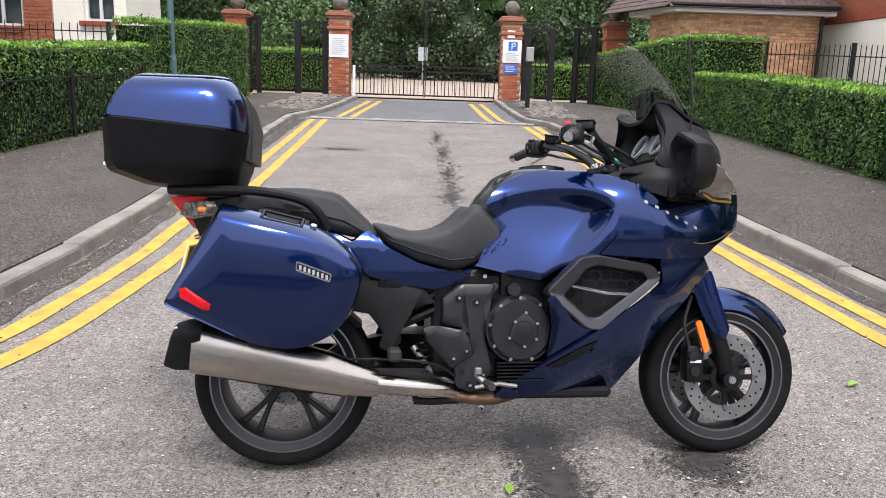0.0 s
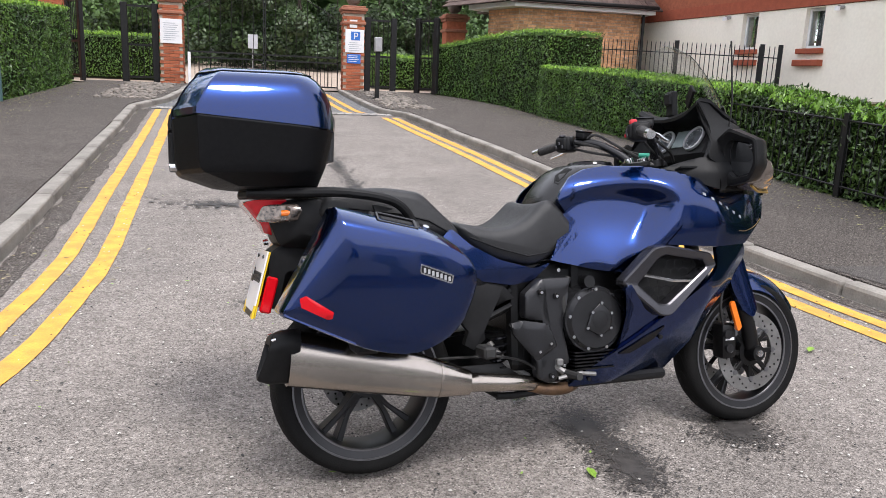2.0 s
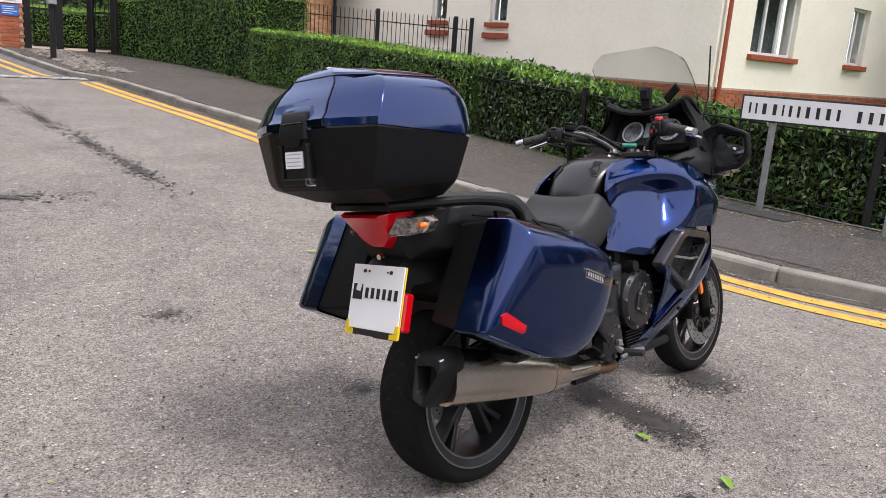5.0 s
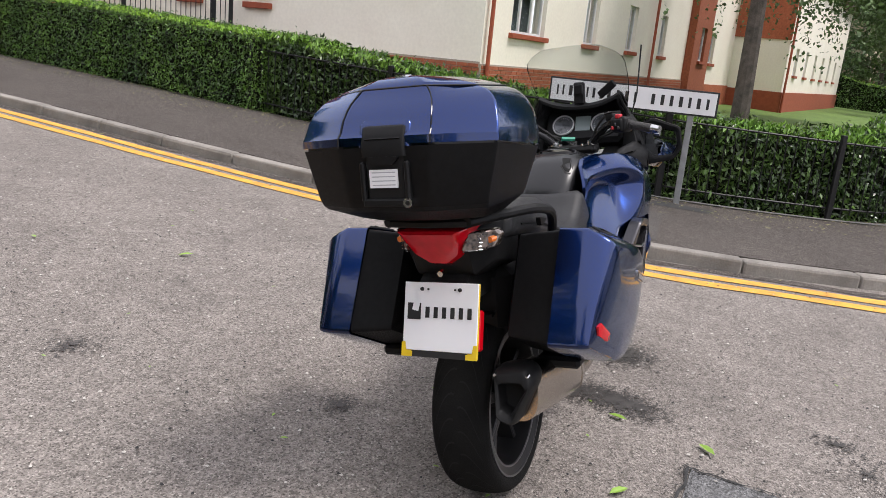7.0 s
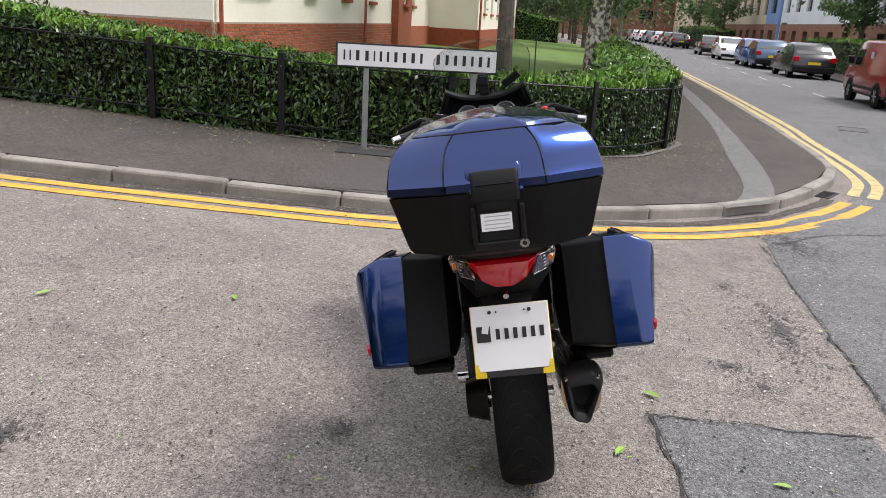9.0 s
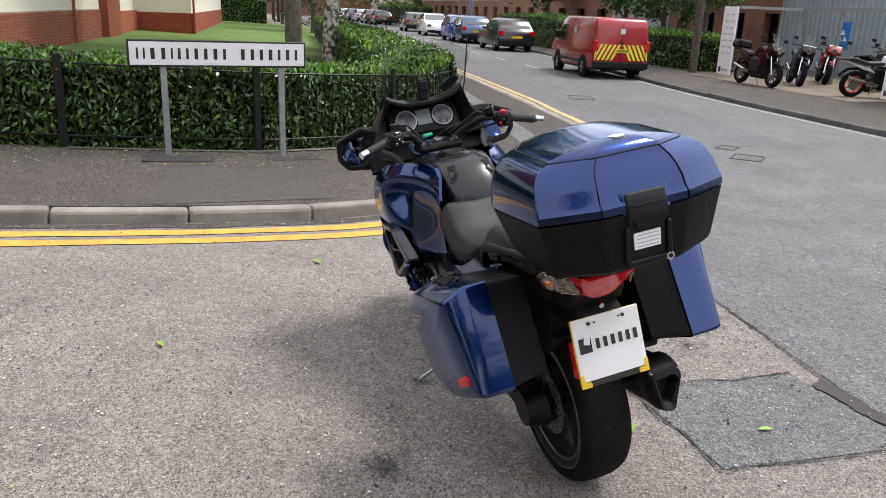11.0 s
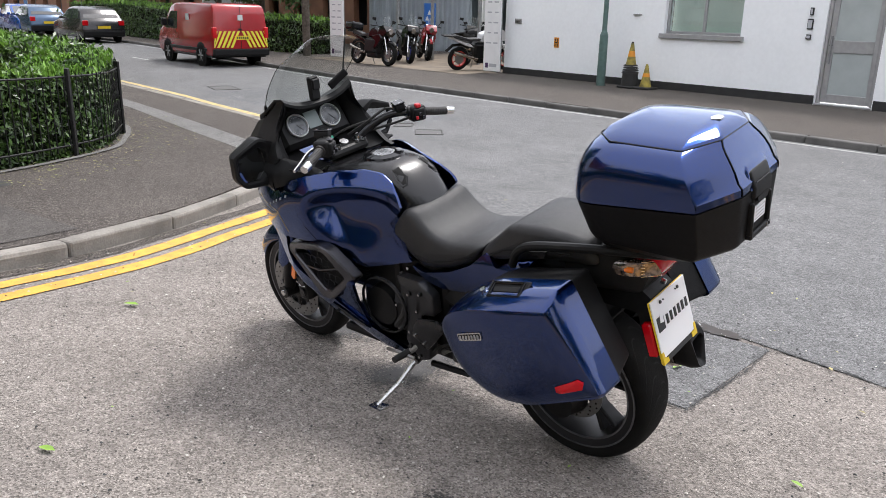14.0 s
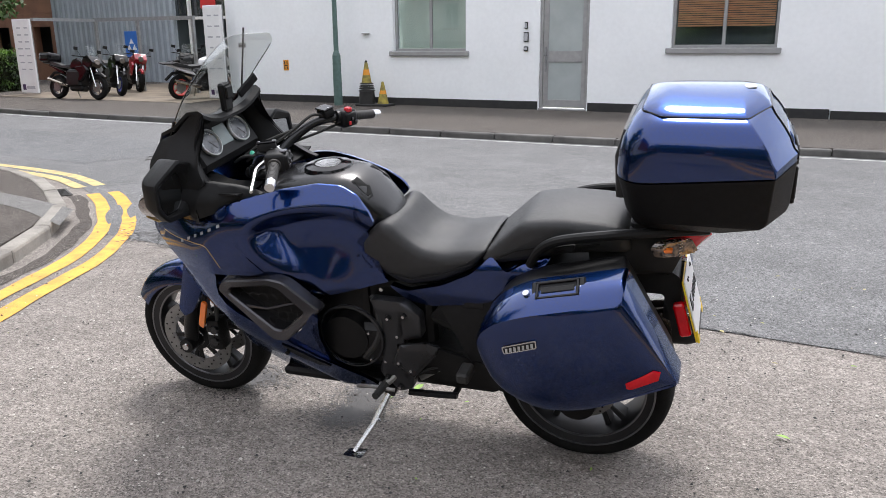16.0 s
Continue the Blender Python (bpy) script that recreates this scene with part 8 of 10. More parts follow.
for pts in ([(0.30, 0.14, 0.60), (0.55, 0.13, 0.70), (0.75, 0.12, 0.78)], [(0.30, -0.14, 0.60), (0.55, -0.13, 0.70), (0.75, -0.12, 0.78)], [(0.42, 0.12, 0.52), (0.60, 0.13, 0.60)], [(0.42, -0.12, 0.52), (0.60, -0.13, 0.60)], [(0.56, -0.12, 0.64), (0.46, -0.14, 0.58)]):
    tube(bm, pts, 0.017, 8)
part("subframe", bm, "engine", bike)
part("under_tail", B(-0.1, 0.62, -0.13, 0.13, 0.56, 0.80, bevel=0.04), "satin", bike)

for s in (-1, 1):
    for k in range(5):
        part("fin", B(0.93, 1.10, min(s * 0.15, s * 0.185), max(s * 0.15, s * 0.185), 0.60 + 0.022 * k, 0.608 + 0.022 * k, bevel=0.002), "engine", bike)
    part("coolant_hose", T(curve_pts([(0.74, s * 0.17, 0.66), (0.70, s * 0.20, 0.60), (0.72, s * 0.205, 0.50), (0.78, s * 0.20, 0.42)], 6), 0.013, 8), "black_rubber", bike, smooth=True)
    part("brake_pipe", T(curve_pts([(0.62, s * 0.20, 0.33), (0.55, s * 0.17, 0.38), (0.42, s * 0.15, 0.40), (0.20, s * 0.12, 0.40)], 6), 0.005, 6), "black_rubber", bike)
    part("linkage", T([(0.60, s * 0.13, 0.31), (0.52, s * 0.12, 0.36), (0.46, s * 0.10, 0.44)], 0.012, 8), "dull_alloy", bike)
    for x, z in ((0.945, 0.44), (0.96, 0.58), (0.70, 0.69), (0.86, 0.70)):
        bolt(bike, x, s * 0.17, z, s, 0.008)
part("clip", B(0.66, 0.685, -0.235, -0.215, 0.36, 0.385, bevel=0.004), "dull_alloy", bike)
part("cover_rim", spin_y([(0.118, -0.229), (0.125, -0.226), (0.127, -0.216), (0.118, -0.216), (0.118, -0.229)], 0.815, 0.515, 36), "cover", cc, smooth=True)
# silencer -------------------------------------------------------------------
def oval_loft(rows, n=28):
    rings = []
    for x, y, z, w, h, tilt in rows:
        ring = []
        for k in range(n):
            a = 2 * math.pi * k / n
            c, s_ = math.cos(a), math.sin(a)
            e = 0.75
            py, pz = w * math.copysign(abs(c) ** e, c), h * math.copysign(abs(s_) ** e, s_)
            ring.append((x + pz * tilt, y + py, z + pz))
        rings.append(ring)
    return ring_skin(bmesh.new(), rings)


mf = part("silencer", oval_loft([(-0.262, -0.205, 0.462, 0.062, 0.088, 0.1), (-0.05, -0.207, 0.418, 0.064, 0.083, 0.1), (0.17, -0.208, 0.370, 0.062, 0.07, 0.1), (0.225, -0.208, 0.355, 0.056, 0.062, 0.1), (0.335, -0.208, 0.330, 0.036, 0.042, 0.1)]), "steel", bike, "brushed stainless steel silencer", smooth=True, sharp=25)
CAP = [(0.062, 0.072), (-0.045, 0.088), (-0.075, 0.045), (-0.012, -0.092), (0.045, -0.075)]
MOUTH = [(0.036, 0.034), (-0.030, 0.040), (-0.045, 0.020), (-0.004, -0.050), (0.026, -0.038)]
def cap_ring(x, poly, q, r, tilt=0.25):
    return [(x + tilt * p[1], -0.205 + p[0] * q, 0.468 + p[1] * q) for p in round_poly([tuple(p) for p in poly], r, 4)]


part("end_cap", ring_skin(bmesh.new(), [cap_ring(-0.235, CAP, 0.98, 0.04, 0.1), cap_ring(-0.255, CAP, 1.02, 0.035, 0.1), cap_ring(-0.30, CAP, 0.98, 0.025), cap_ring(-0.33, CAP, 0.84, 0.02), cap_ring(-0.336, CAP, 0.76, 0.018), cap_ring(-0.332, MOUTH, 1.05, 0.008), cap_ring(-0.325, MOUTH, 1.0, 0.008), cap_ring(-0.27, MOUTH, 0.9, 0.008)]), "satin", mf, "black plastic end cap with a three-cornered outlet", smooth=True, sharp=40)
part("outlet", ring_skin(bmesh.new(), [cap_ring(-0.280, MOUTH, 0.95, 0.008), cap_ring(-0.276, MOUTH, 0.95, 0.008)]), "hollow", mf)
for p in ((0.05, 0.06), (-0.05, 0.06), (0.0, -0.07)):
    part("bolt", C((-0.318 + 0.25 * p[1], -0.205 + p[0], 0.468 + p[1]), (-0.331 + 0.25 * p[1], -0.205 + p[0] * 0.95, 0.468 + p[1] * 0.95), 0.006, 0.005, 8), "alloy", mf)
part("seam_band", oval_loft([(0.222, -0.208, 0.356, 0.058, 0.064, 0.1), (0.230, -0.208, 0.354, 0.0575, 0.063, 0.1)]), "steel", mf, smooth=True)
part("link_pipe", T(curve_pts([(0.33, -0.208, 0.331), (0.45, -0.205, 0.318), (0.55, -0.19, 0.305), (0.66, -0.12, 0.27)], 5), 0.034, 14, 0.024), "steel", mf, smooth=True)
part("header_elbow", T(curve_pts([(0.58, -0.16, 0.285), (0.66, -0.17, 0.268), (0.74, -0.15, 0.262), (0.82, -0.08, 0.262)], 5), 0.022, 12), "rust", bike, "heat-stained exhaust elbow", smooth=True)
part("collector_box", B(0.30, 0.68, -0.13, 0.13, 0.275, 0.375, bevel=0.03, seg=2), "engine", bike, "dark exhaust collector under the engine", smooth=True)
bm = bmesh.new()
tube(bm, [(0.46, -0.16, 0.260), (0.52, -0.165, 0.258), (0.64, -0.16, 0.262)], 0.013, 8)
tube(bm, [(0.46, 0.14, 0.260), (0.52, 0.145, 0.258), (0.64, 0.16, 0.262)], 0.013, 8)
tube(bm, [(0.47, -0.16, 0.26), (0.47, 0.14, 0.26)], 0.012, 8)
part("centre_stand", bm, "satin", bike)
st = part("side_stand", T([(0.70, 0.165, 0.285), (0.745, 0.27, 0.18), (0.79, 0.358, 0.112)], 0.013, 8, 0.009), "alloy", bike, "bare metal side stand, extended")
part("stand_foot", P(round_poly([(0.75, 0.325), (0.82, 0.335), (0.83, 0.38), (0.76, 0.39)], 0.012), "z", 0.094, 0.106), "alloy", st)
part("stand_pivot", C((0.695, 0.14, 0.30), (0.70, 0.20, 0.275), 0.026, 0.022, 12), "engine", st)
part("stand_spring", T([(0.71 + 0.004 * math.cos(k), 0.19 + 0.0014 * k, 0.27 - 0.0014 * k + 0.004 * math.sin(k)) for k in range(60)], 0.0014, 5), "dull_alloy", st)
part("stand_lug", T([(0.735, 0.25, 0.195), (0.715, 0.28, 0.20)], 0.006, 6), "alloy", st)

# front end --------------------------------------------------------------------
for s in (-1, 1):
    fk = part("fork_leg", T([(1.40, s * 0.105, 0.98), (1.52, s * 0.105, 0.64)], 0.028, 14), "engine", bike, smooth=True)
    part("fork_lower", T([(1.515, s * 0.105, 0.66), (1.60, s * 0.105, 0.40), (FX, s * 0.105, FZ)], 0.033, 14, 0.028), "engine", fk, smooth=True)
    part("fork_guard", panel([(1.452, 0.69), (1.53, 0.715), (1.562, 0.62), (1.605, 0.50), (1.585, 0.462), (1.54, 0.49), (1.495, 0.57)], lambda x, z: 0.150 - 3.0 * (x - 1.545 + 0.35 * (z - 0.6)) ** 2, s, 0.02, 0.012, 0.0, 0.015), "blue", fk, "blue fork guard", smooth=True)
    part("axle_boss", C((FX, s * 0.075, FZ), (FX, s * 0.145, FZ), 0.035, 0.03, 18), "engine", fk, smooth=True)
    part("axle_end", C((FX, s * 0.145, FZ), (FX, s * 0.152, FZ), 0.016, 0.014, 12), "alloy", fk)
    rf = [(1.478, 0.525), (1.498, 0.535), (1.535, 0.425), (1.515, 0.41)]
    part("side_reflector", P(round_poly(rf, 0.008, 2), "y", s * 0.13, s * 0.142), "amber", fk, "orange side reflector")
    bm = B(1.455, 1.525, min(s * 0.055, s * 0.125), max(s * 0.055, s * 0.125), 0.30, 0.44, bevel=0.015, seg=2)
    cal = part("front_caliper", bm, "engine", bike, smooth=True)
    part("caliper_mark", B(1.468, 1.51, s * 0.1255 - 0.0006, s * 0.1255 + 0.0006, 0.375, 0.385), "plate_white", cal)
    part("piston_housing", C((1.478, s * 0.12, 0.40), (1.478, s * 0.134, 0.40), 0.021, 0.018, 14), "cover", cal, smooth=True)
    part("piston_housing", C((1.485, s * 0.12, 0.345), (1.485, s * 0.134, 0.345), 0.021, 0.018, 14), "cover", cal, smooth=True)
    bolt(cal, 1.49, s * 0.125, 0.335, s, 0.009)
    bolt(cal, 1.51, s * 0.125, 0.425, s, 0.009)
    part("brake_hose", T(curve_pts([(1.47, s * 0.11, 0.43), (1.44, s * 0.13, 0.52), (1.47, s * 0.12, 0.62)], 5), 0.006, 6), "black_rubber", cal)
# mudguard: a curved shell over the tyre
rings = []
for k in range(15):
    a = radians(30 + 105 * k / 14)
    ring = []
    for j in range(9):
        b = -1 + 2 * j / 8
        rad = 0.316 + 0.012 - 0.075 * abs(b) ** 2.6
        wdt = 0.082 - 0.018 * abs(k - 7) / 7
        ring.append((FX + rad * math.cos(a), wdt * b, FZ + rad * math.sin(a)))
    rings.append(ring)
bm = bmesh.new()
vs = [[bm.verts.new(p) for p in r] for r in rings]
for r0, r1 in zip(vs, vs[1:]):
    for j in range(8):
        bm.faces.new((r0[j], r0[j + 1], r1[j + 1], r1[j]))
r = bmesh.ops.extrude_face_region(bm, geom=bm.faces[:])
for v in [v for v in r["geom"] if isinstance(v, bmesh.types.BMVert)]:
    v.co = Vector((FX, v.co.y, FZ)) + (v.co - Vector((FX, v.co.y, FZ))) * 0.985
bmesh.ops.recalc_face_normals(bm, faces=bm.faces[:])
part("front_mudguard", bm, "blue", bike, "blue front mudguard", smooth=True)

# tank and seats -----------------------------------------------------------------
def body_x(rows, n=20):
    """A body along x from arched sections: (x, top z, half width at shoulder, shoulder z, bottom half width, bottom z)."""
    rings = []
    for x, zt, w, zs, wb, zb in rows:
        w, wb = w * 0.82, 0.11
        ring = []
        for k in range(n + 1):
            t = k / n
            a = math.pi * t
            c, s_ = math.cos(a), math.sin(a)
            ring.append((x, w * math.copysign(abs(c) ** 0.7, c), zs + (zt - zs) * abs(s_) ** 0.8))
        ring.append((x, -wb, zb))
        ring.append((x, wb, zb))
        rings.append(ring)
    return ring_skin(bmesh.new(), rings)


TANK = [(0.665, 0.925, 0.10, 0.86, 0.14, 0.70), (0.70, 0.975, 0.13, 0.90, 0.17, 0.70), (0.76, 1.04, 0.15, 0.96, 0.19, 0.70), (0.82, 1.068, 0.165, 1.0, 0.2, 0.70), (0.92, 1.078, 0.175, 1.02, 0.21, 0.72), (1.05, 1.055, 0.19, 1.01, 0.23, 0.75), (1.18, 1.03, 0.20, 0.99, 0.24, 0.78), (1.28, 1.0, 0.20, 0.97, 0.24, 0.8)]


def tank_top(x, y):
    """Height of the tank's skin."""
    for a, b in zip(TANK, TANK[1:]):
        if a[0] <= x <= b[0]:
            q = (x - a[0]) / (b[0] - a[0])
            zt, w, zs = (a[k] + (b[k] - a[k]) * q for k in (1, 2, 3))
            c = min(1.0, y / (w * 0.82)) ** (1 / 0.7)
            return zs + (zt - zs) * math.sqrt(1 - c * c) ** 0.8


tank = part("fuel_tank", body_x(TANK, 36), "tank_black", bike, "gloss black tank top", smooth=True)
part("filler_cap", C((0.935, 0, 1.07), (0.935, 0, 1.084), 0.050, 0.046, 28), "alloy", tank, "polished fuel cap", smooth=True)
part("filler_ring", lathe(bmesh.new(), [(0.048, 0), (0.088, -0.006), (0.082, 0.006), (0.054, 0.012), (0.048, 0)], Matrix.Translation((0.935, 0, 1.073)), 28), "black_gloss", tank, smooth=True)
for s in (-1, 1):
    # sunk vent pieces with a pointed rear end, flush with the tank top
    vo = [(0.735, 0.082), (0.752, 0.062), (0.80, 0.058), (0.806, 0.09), (0.765, 0.108), (0.742, 0.102)]
    def plate(q, up, deep):
        bm = bmesh.new()
        f = bm.faces.new([bm.verts.new((x, s * y, tank_top(x, y) + up)) for x, y in q])
        r = bmesh.ops.extrude_face_region(bm, geom=[f])
        bmesh.ops.translate(bm, vec=(0, 0, -deep), verts=[v for v in r["geom"] if isinstance(v, bmesh.types.BMVert)])
        bmesh.ops.recalc_face_normals(bm, faces=bm.faces[:])
        return bm
    tv = part("tank_vent", plate(vo, 0.0025, 0.016), "satin", tank, "small pointed black vent piece")
    part("vent_recess", plate([tuple(p) for p in inset(vo, 0.006)], 0.004, 0.004), "hollow", tv)

rs = [(0.31, 0.865), (0.365, 0.79), (0.47, 0.735), (0.60, 0.705), (0.66, 0.725), (0.785, 0.805), (0.78, 0.845), (0.695, 0.935), (0.655, 0.94), (0.60, 0.885), (0.545, 0.850), (0.46, 0.84), (0.385, 0.855)]
rs_mid = [(0.31, 0.875), (0.365, 0.80), (0.47, 0.76), (0.60, 0.75), (0.64, 0.76), (0.70, 0.80), (0.72, 0.85), (0.695, 0.925), (0.655, 0.93), (0.60, 0.875), (0.545, 0.845), (0.46, 0.84), (0.385, 0.86)]
seat = part("rider_seat", loft_y([(-0.172, inset(rs, 0.035)), (-0.165, inset(rs, 0.012)), (-0.145, rs), (-0.06, rs_mid), (0.06, rs_mid), (0.145, rs), (0.165, inset(rs, 0.012)), (0.172, inset(rs, 0.035))], 0.03), "vinyl", bike, "black vinyl rider seat with seam", smooth=True, sharp=60)
for s in (-1, 1):
    part("seat_seam", T([(0.365, s * 0.174, 0.815), (0.47, s * 0.177, 0.775), (0.58, s * 0.177, 0.745), (0.66, s * 0.172, 0.755)], 0.0028, 5), "satin", seat)
ps = [(-0.125, 0.968), (-0.05, 0.982), (0.08, 0.986), (0.20, 0.970), (0.345, 0.835), (0.325, 0.805), (0.20, 0.83), (0.05, 0.87), (-0.15, 0.89)]
pil = part("pillion_seat", loft_y([(-0.165, inset(ps, 0.03)), (-0.158, inset(ps, 0.01)), (-0.135, ps), (0.135, ps), (0.158, inset(ps, 0.01)), (0.165, inset(ps, 0.03))], 0.03), "vinyl", bike, "black vinyl pillion seat", smooth=True, sharp=60)
for s in (-1, 1):
    part("seat_seam", T([(-0.05, s * 0.167, 0.92), (0.12, s * 0.169, 0.90), (0.22, s * 0.169, 0.875), (0.30, s * 0.166, 0.83)], 0.0028, 5), "satin", pil)

# blue bodywork -------------------------------------------------------------------
def smooth01(a, b, v):
    t = min(1.0, max(0.0, (v - a) / (b - a)))
    return t * t * t * (t * (6 * t - 15) + 10)


# inner edge of the raised band that runs over the tank's flank, round the front and down to the vent
BAND = np.array([(p.x, p.y) for p in curve_pts([(0.60, 0.90, 0), (0.70, 0.945, 0), (0.76, 0.985, 0), (0.84, 1.008, 0), (0.94, 1.01, 0), (1.03, 0.995, 0), (1.09, 0.965, 0), (1.115, 0.925, 0), (1.10, 0.87, 0), (1.055, 0.80, 0), (0.985, 0.715, 0), (0.90, 0.62, 0)], 8)])


def band_side(x, z):
    """Signed distance to the band's inner edge, positive on the band."""
    A, D = BAND[:-1], np.diff(BAND, axis=0)
    q = np.array((x, z)) - A
    t = np.clip(np.sum(q * D, 1) / np.sum(D * D, 1), 0, 1)
    r = q - D * t[:, None]
    d = np.hypot(r[:, 0], r[:, 1])
    i = int(np.argmin(d))
    return float(d[i]) * (1 if D[i, 0] * q[i, 1] - D[i, 1] * q[i, 0] > 0 else -1)


def y_outer(x, z):
    w = 0.175 + 0.147 * smooth01(0.66, 1.18, x)
    top = 1.06 - 0.10 * smooth01(1.15, 1.42, x)
    u = max(0.0, z - (top - 0.15)) / 0.15
    w -= (0.075 * (1 - smooth01(1.2, 1.5, x)) + 0.012) * u ** 2.2
    w -= 0.62 * max(0, x - 1.27) ** 1.35
    return w - 0.5 * max(0, 0.86 - z) ** 1.6


def y_knee(x, z):
    return 0.150 + 0.06 * smooth01(0.68, 1.12, x) + 0.09 * (1 - smooth01(0.58, 1.0, z)) * (0.45 + 0.55 * smooth01(0.62, 0.9, x))


def y_upper(x, z):
    d = band_side(x, z)
    k = smooth01(-0.085, 0.012, d)
    o = y_outer(x, z)
    return o * k + min(y_knee(x, z), o + 0.05 * (1 - smooth01(0.7, 0.92, z))) * (1 - k)


def y_lower(x, z):
    w = 0.322 - 0.42 * max(0, x - 1.24) - 0.34 * max(0, 0.62 - z) - 0.2 * max(0, 0.42 - z)
    # crease from the front corner down to the rear of the belly
    return w - 0.4 * max(0, (0.335 + 0.84 * (x - 0.97) - z) / 1.306)


O_TANK = [(0.70, 0.935), (0.72, 0.972), (0.77, 1.02), (0.83, 1.048), (0.91, 1.06), (1.02, 1.055), (1.12, 1.037), (1.19, 1.015), (1.185, 0.955), (1.165, 0.90), (1.12, 0.845), (1.062, 0.775), (1.01, 0.722), (0.975, 0.70), (0.945, 0.672), (0.82, 0.69), (0.66, 0.728), (0.73, 0.77), (0.79, 0.815), (0.788, 0.85)]
O_UP = [(1.192, 1.015), (1.30, 0.985), (1.42, 0.975), (1.545, 0.985), (1.60, 0.93), (1.585, 0.86), (1.50, 0.80), (1.455, 0.765), (1.28, 0.76), (1.065, 0.773), (1.123, 0.843), (1.168, 0.898), (1.188, 0.954)]
O_LOW = [(1.27, 0.758), (1.46, 0.768), (1.50, 0.715), (1.41, 0.63), (1.33, 0.54), (1.25, 0.42), (1.18, 0.285), (1.16, 0.275), (0.73, 0.27), (0.78, 0.325), (0.90, 0.40), (1.0, 0.465), (1.04, 0.50), (1.075, 0.52), (1.285, 0.685)]
O_SKIRT = [(0.90, 0.40), (1.0, 0.465), (1.06, 0.515), (1.02, 0.525), (0.985, 0.545), (0.91, 0.64), (0.885, 0.625), (0.935, 0.56), (0.93, 0.47)]
VENT = [(0.885, 0.645), (0.995, 0.765), (1.05, 0.772), (1.25, 0.738), (1.285, 0.695), (1.07, 0.52), (1.02, 0.525)]
VENT_IN = [(0.945, 0.635), (1.018, 0.725), (1.06, 0.738), (1.215, 0.712), (1.235, 0.69), (1.06, 0.562), (1.025, 0.565)]


def y_vent(x, z):
    return 0.329 - 0.30 * max(0, 1.0 - x) - 0.35 * max(0, x - 1.2) - 0.12 * max(0, 0.6 - z)


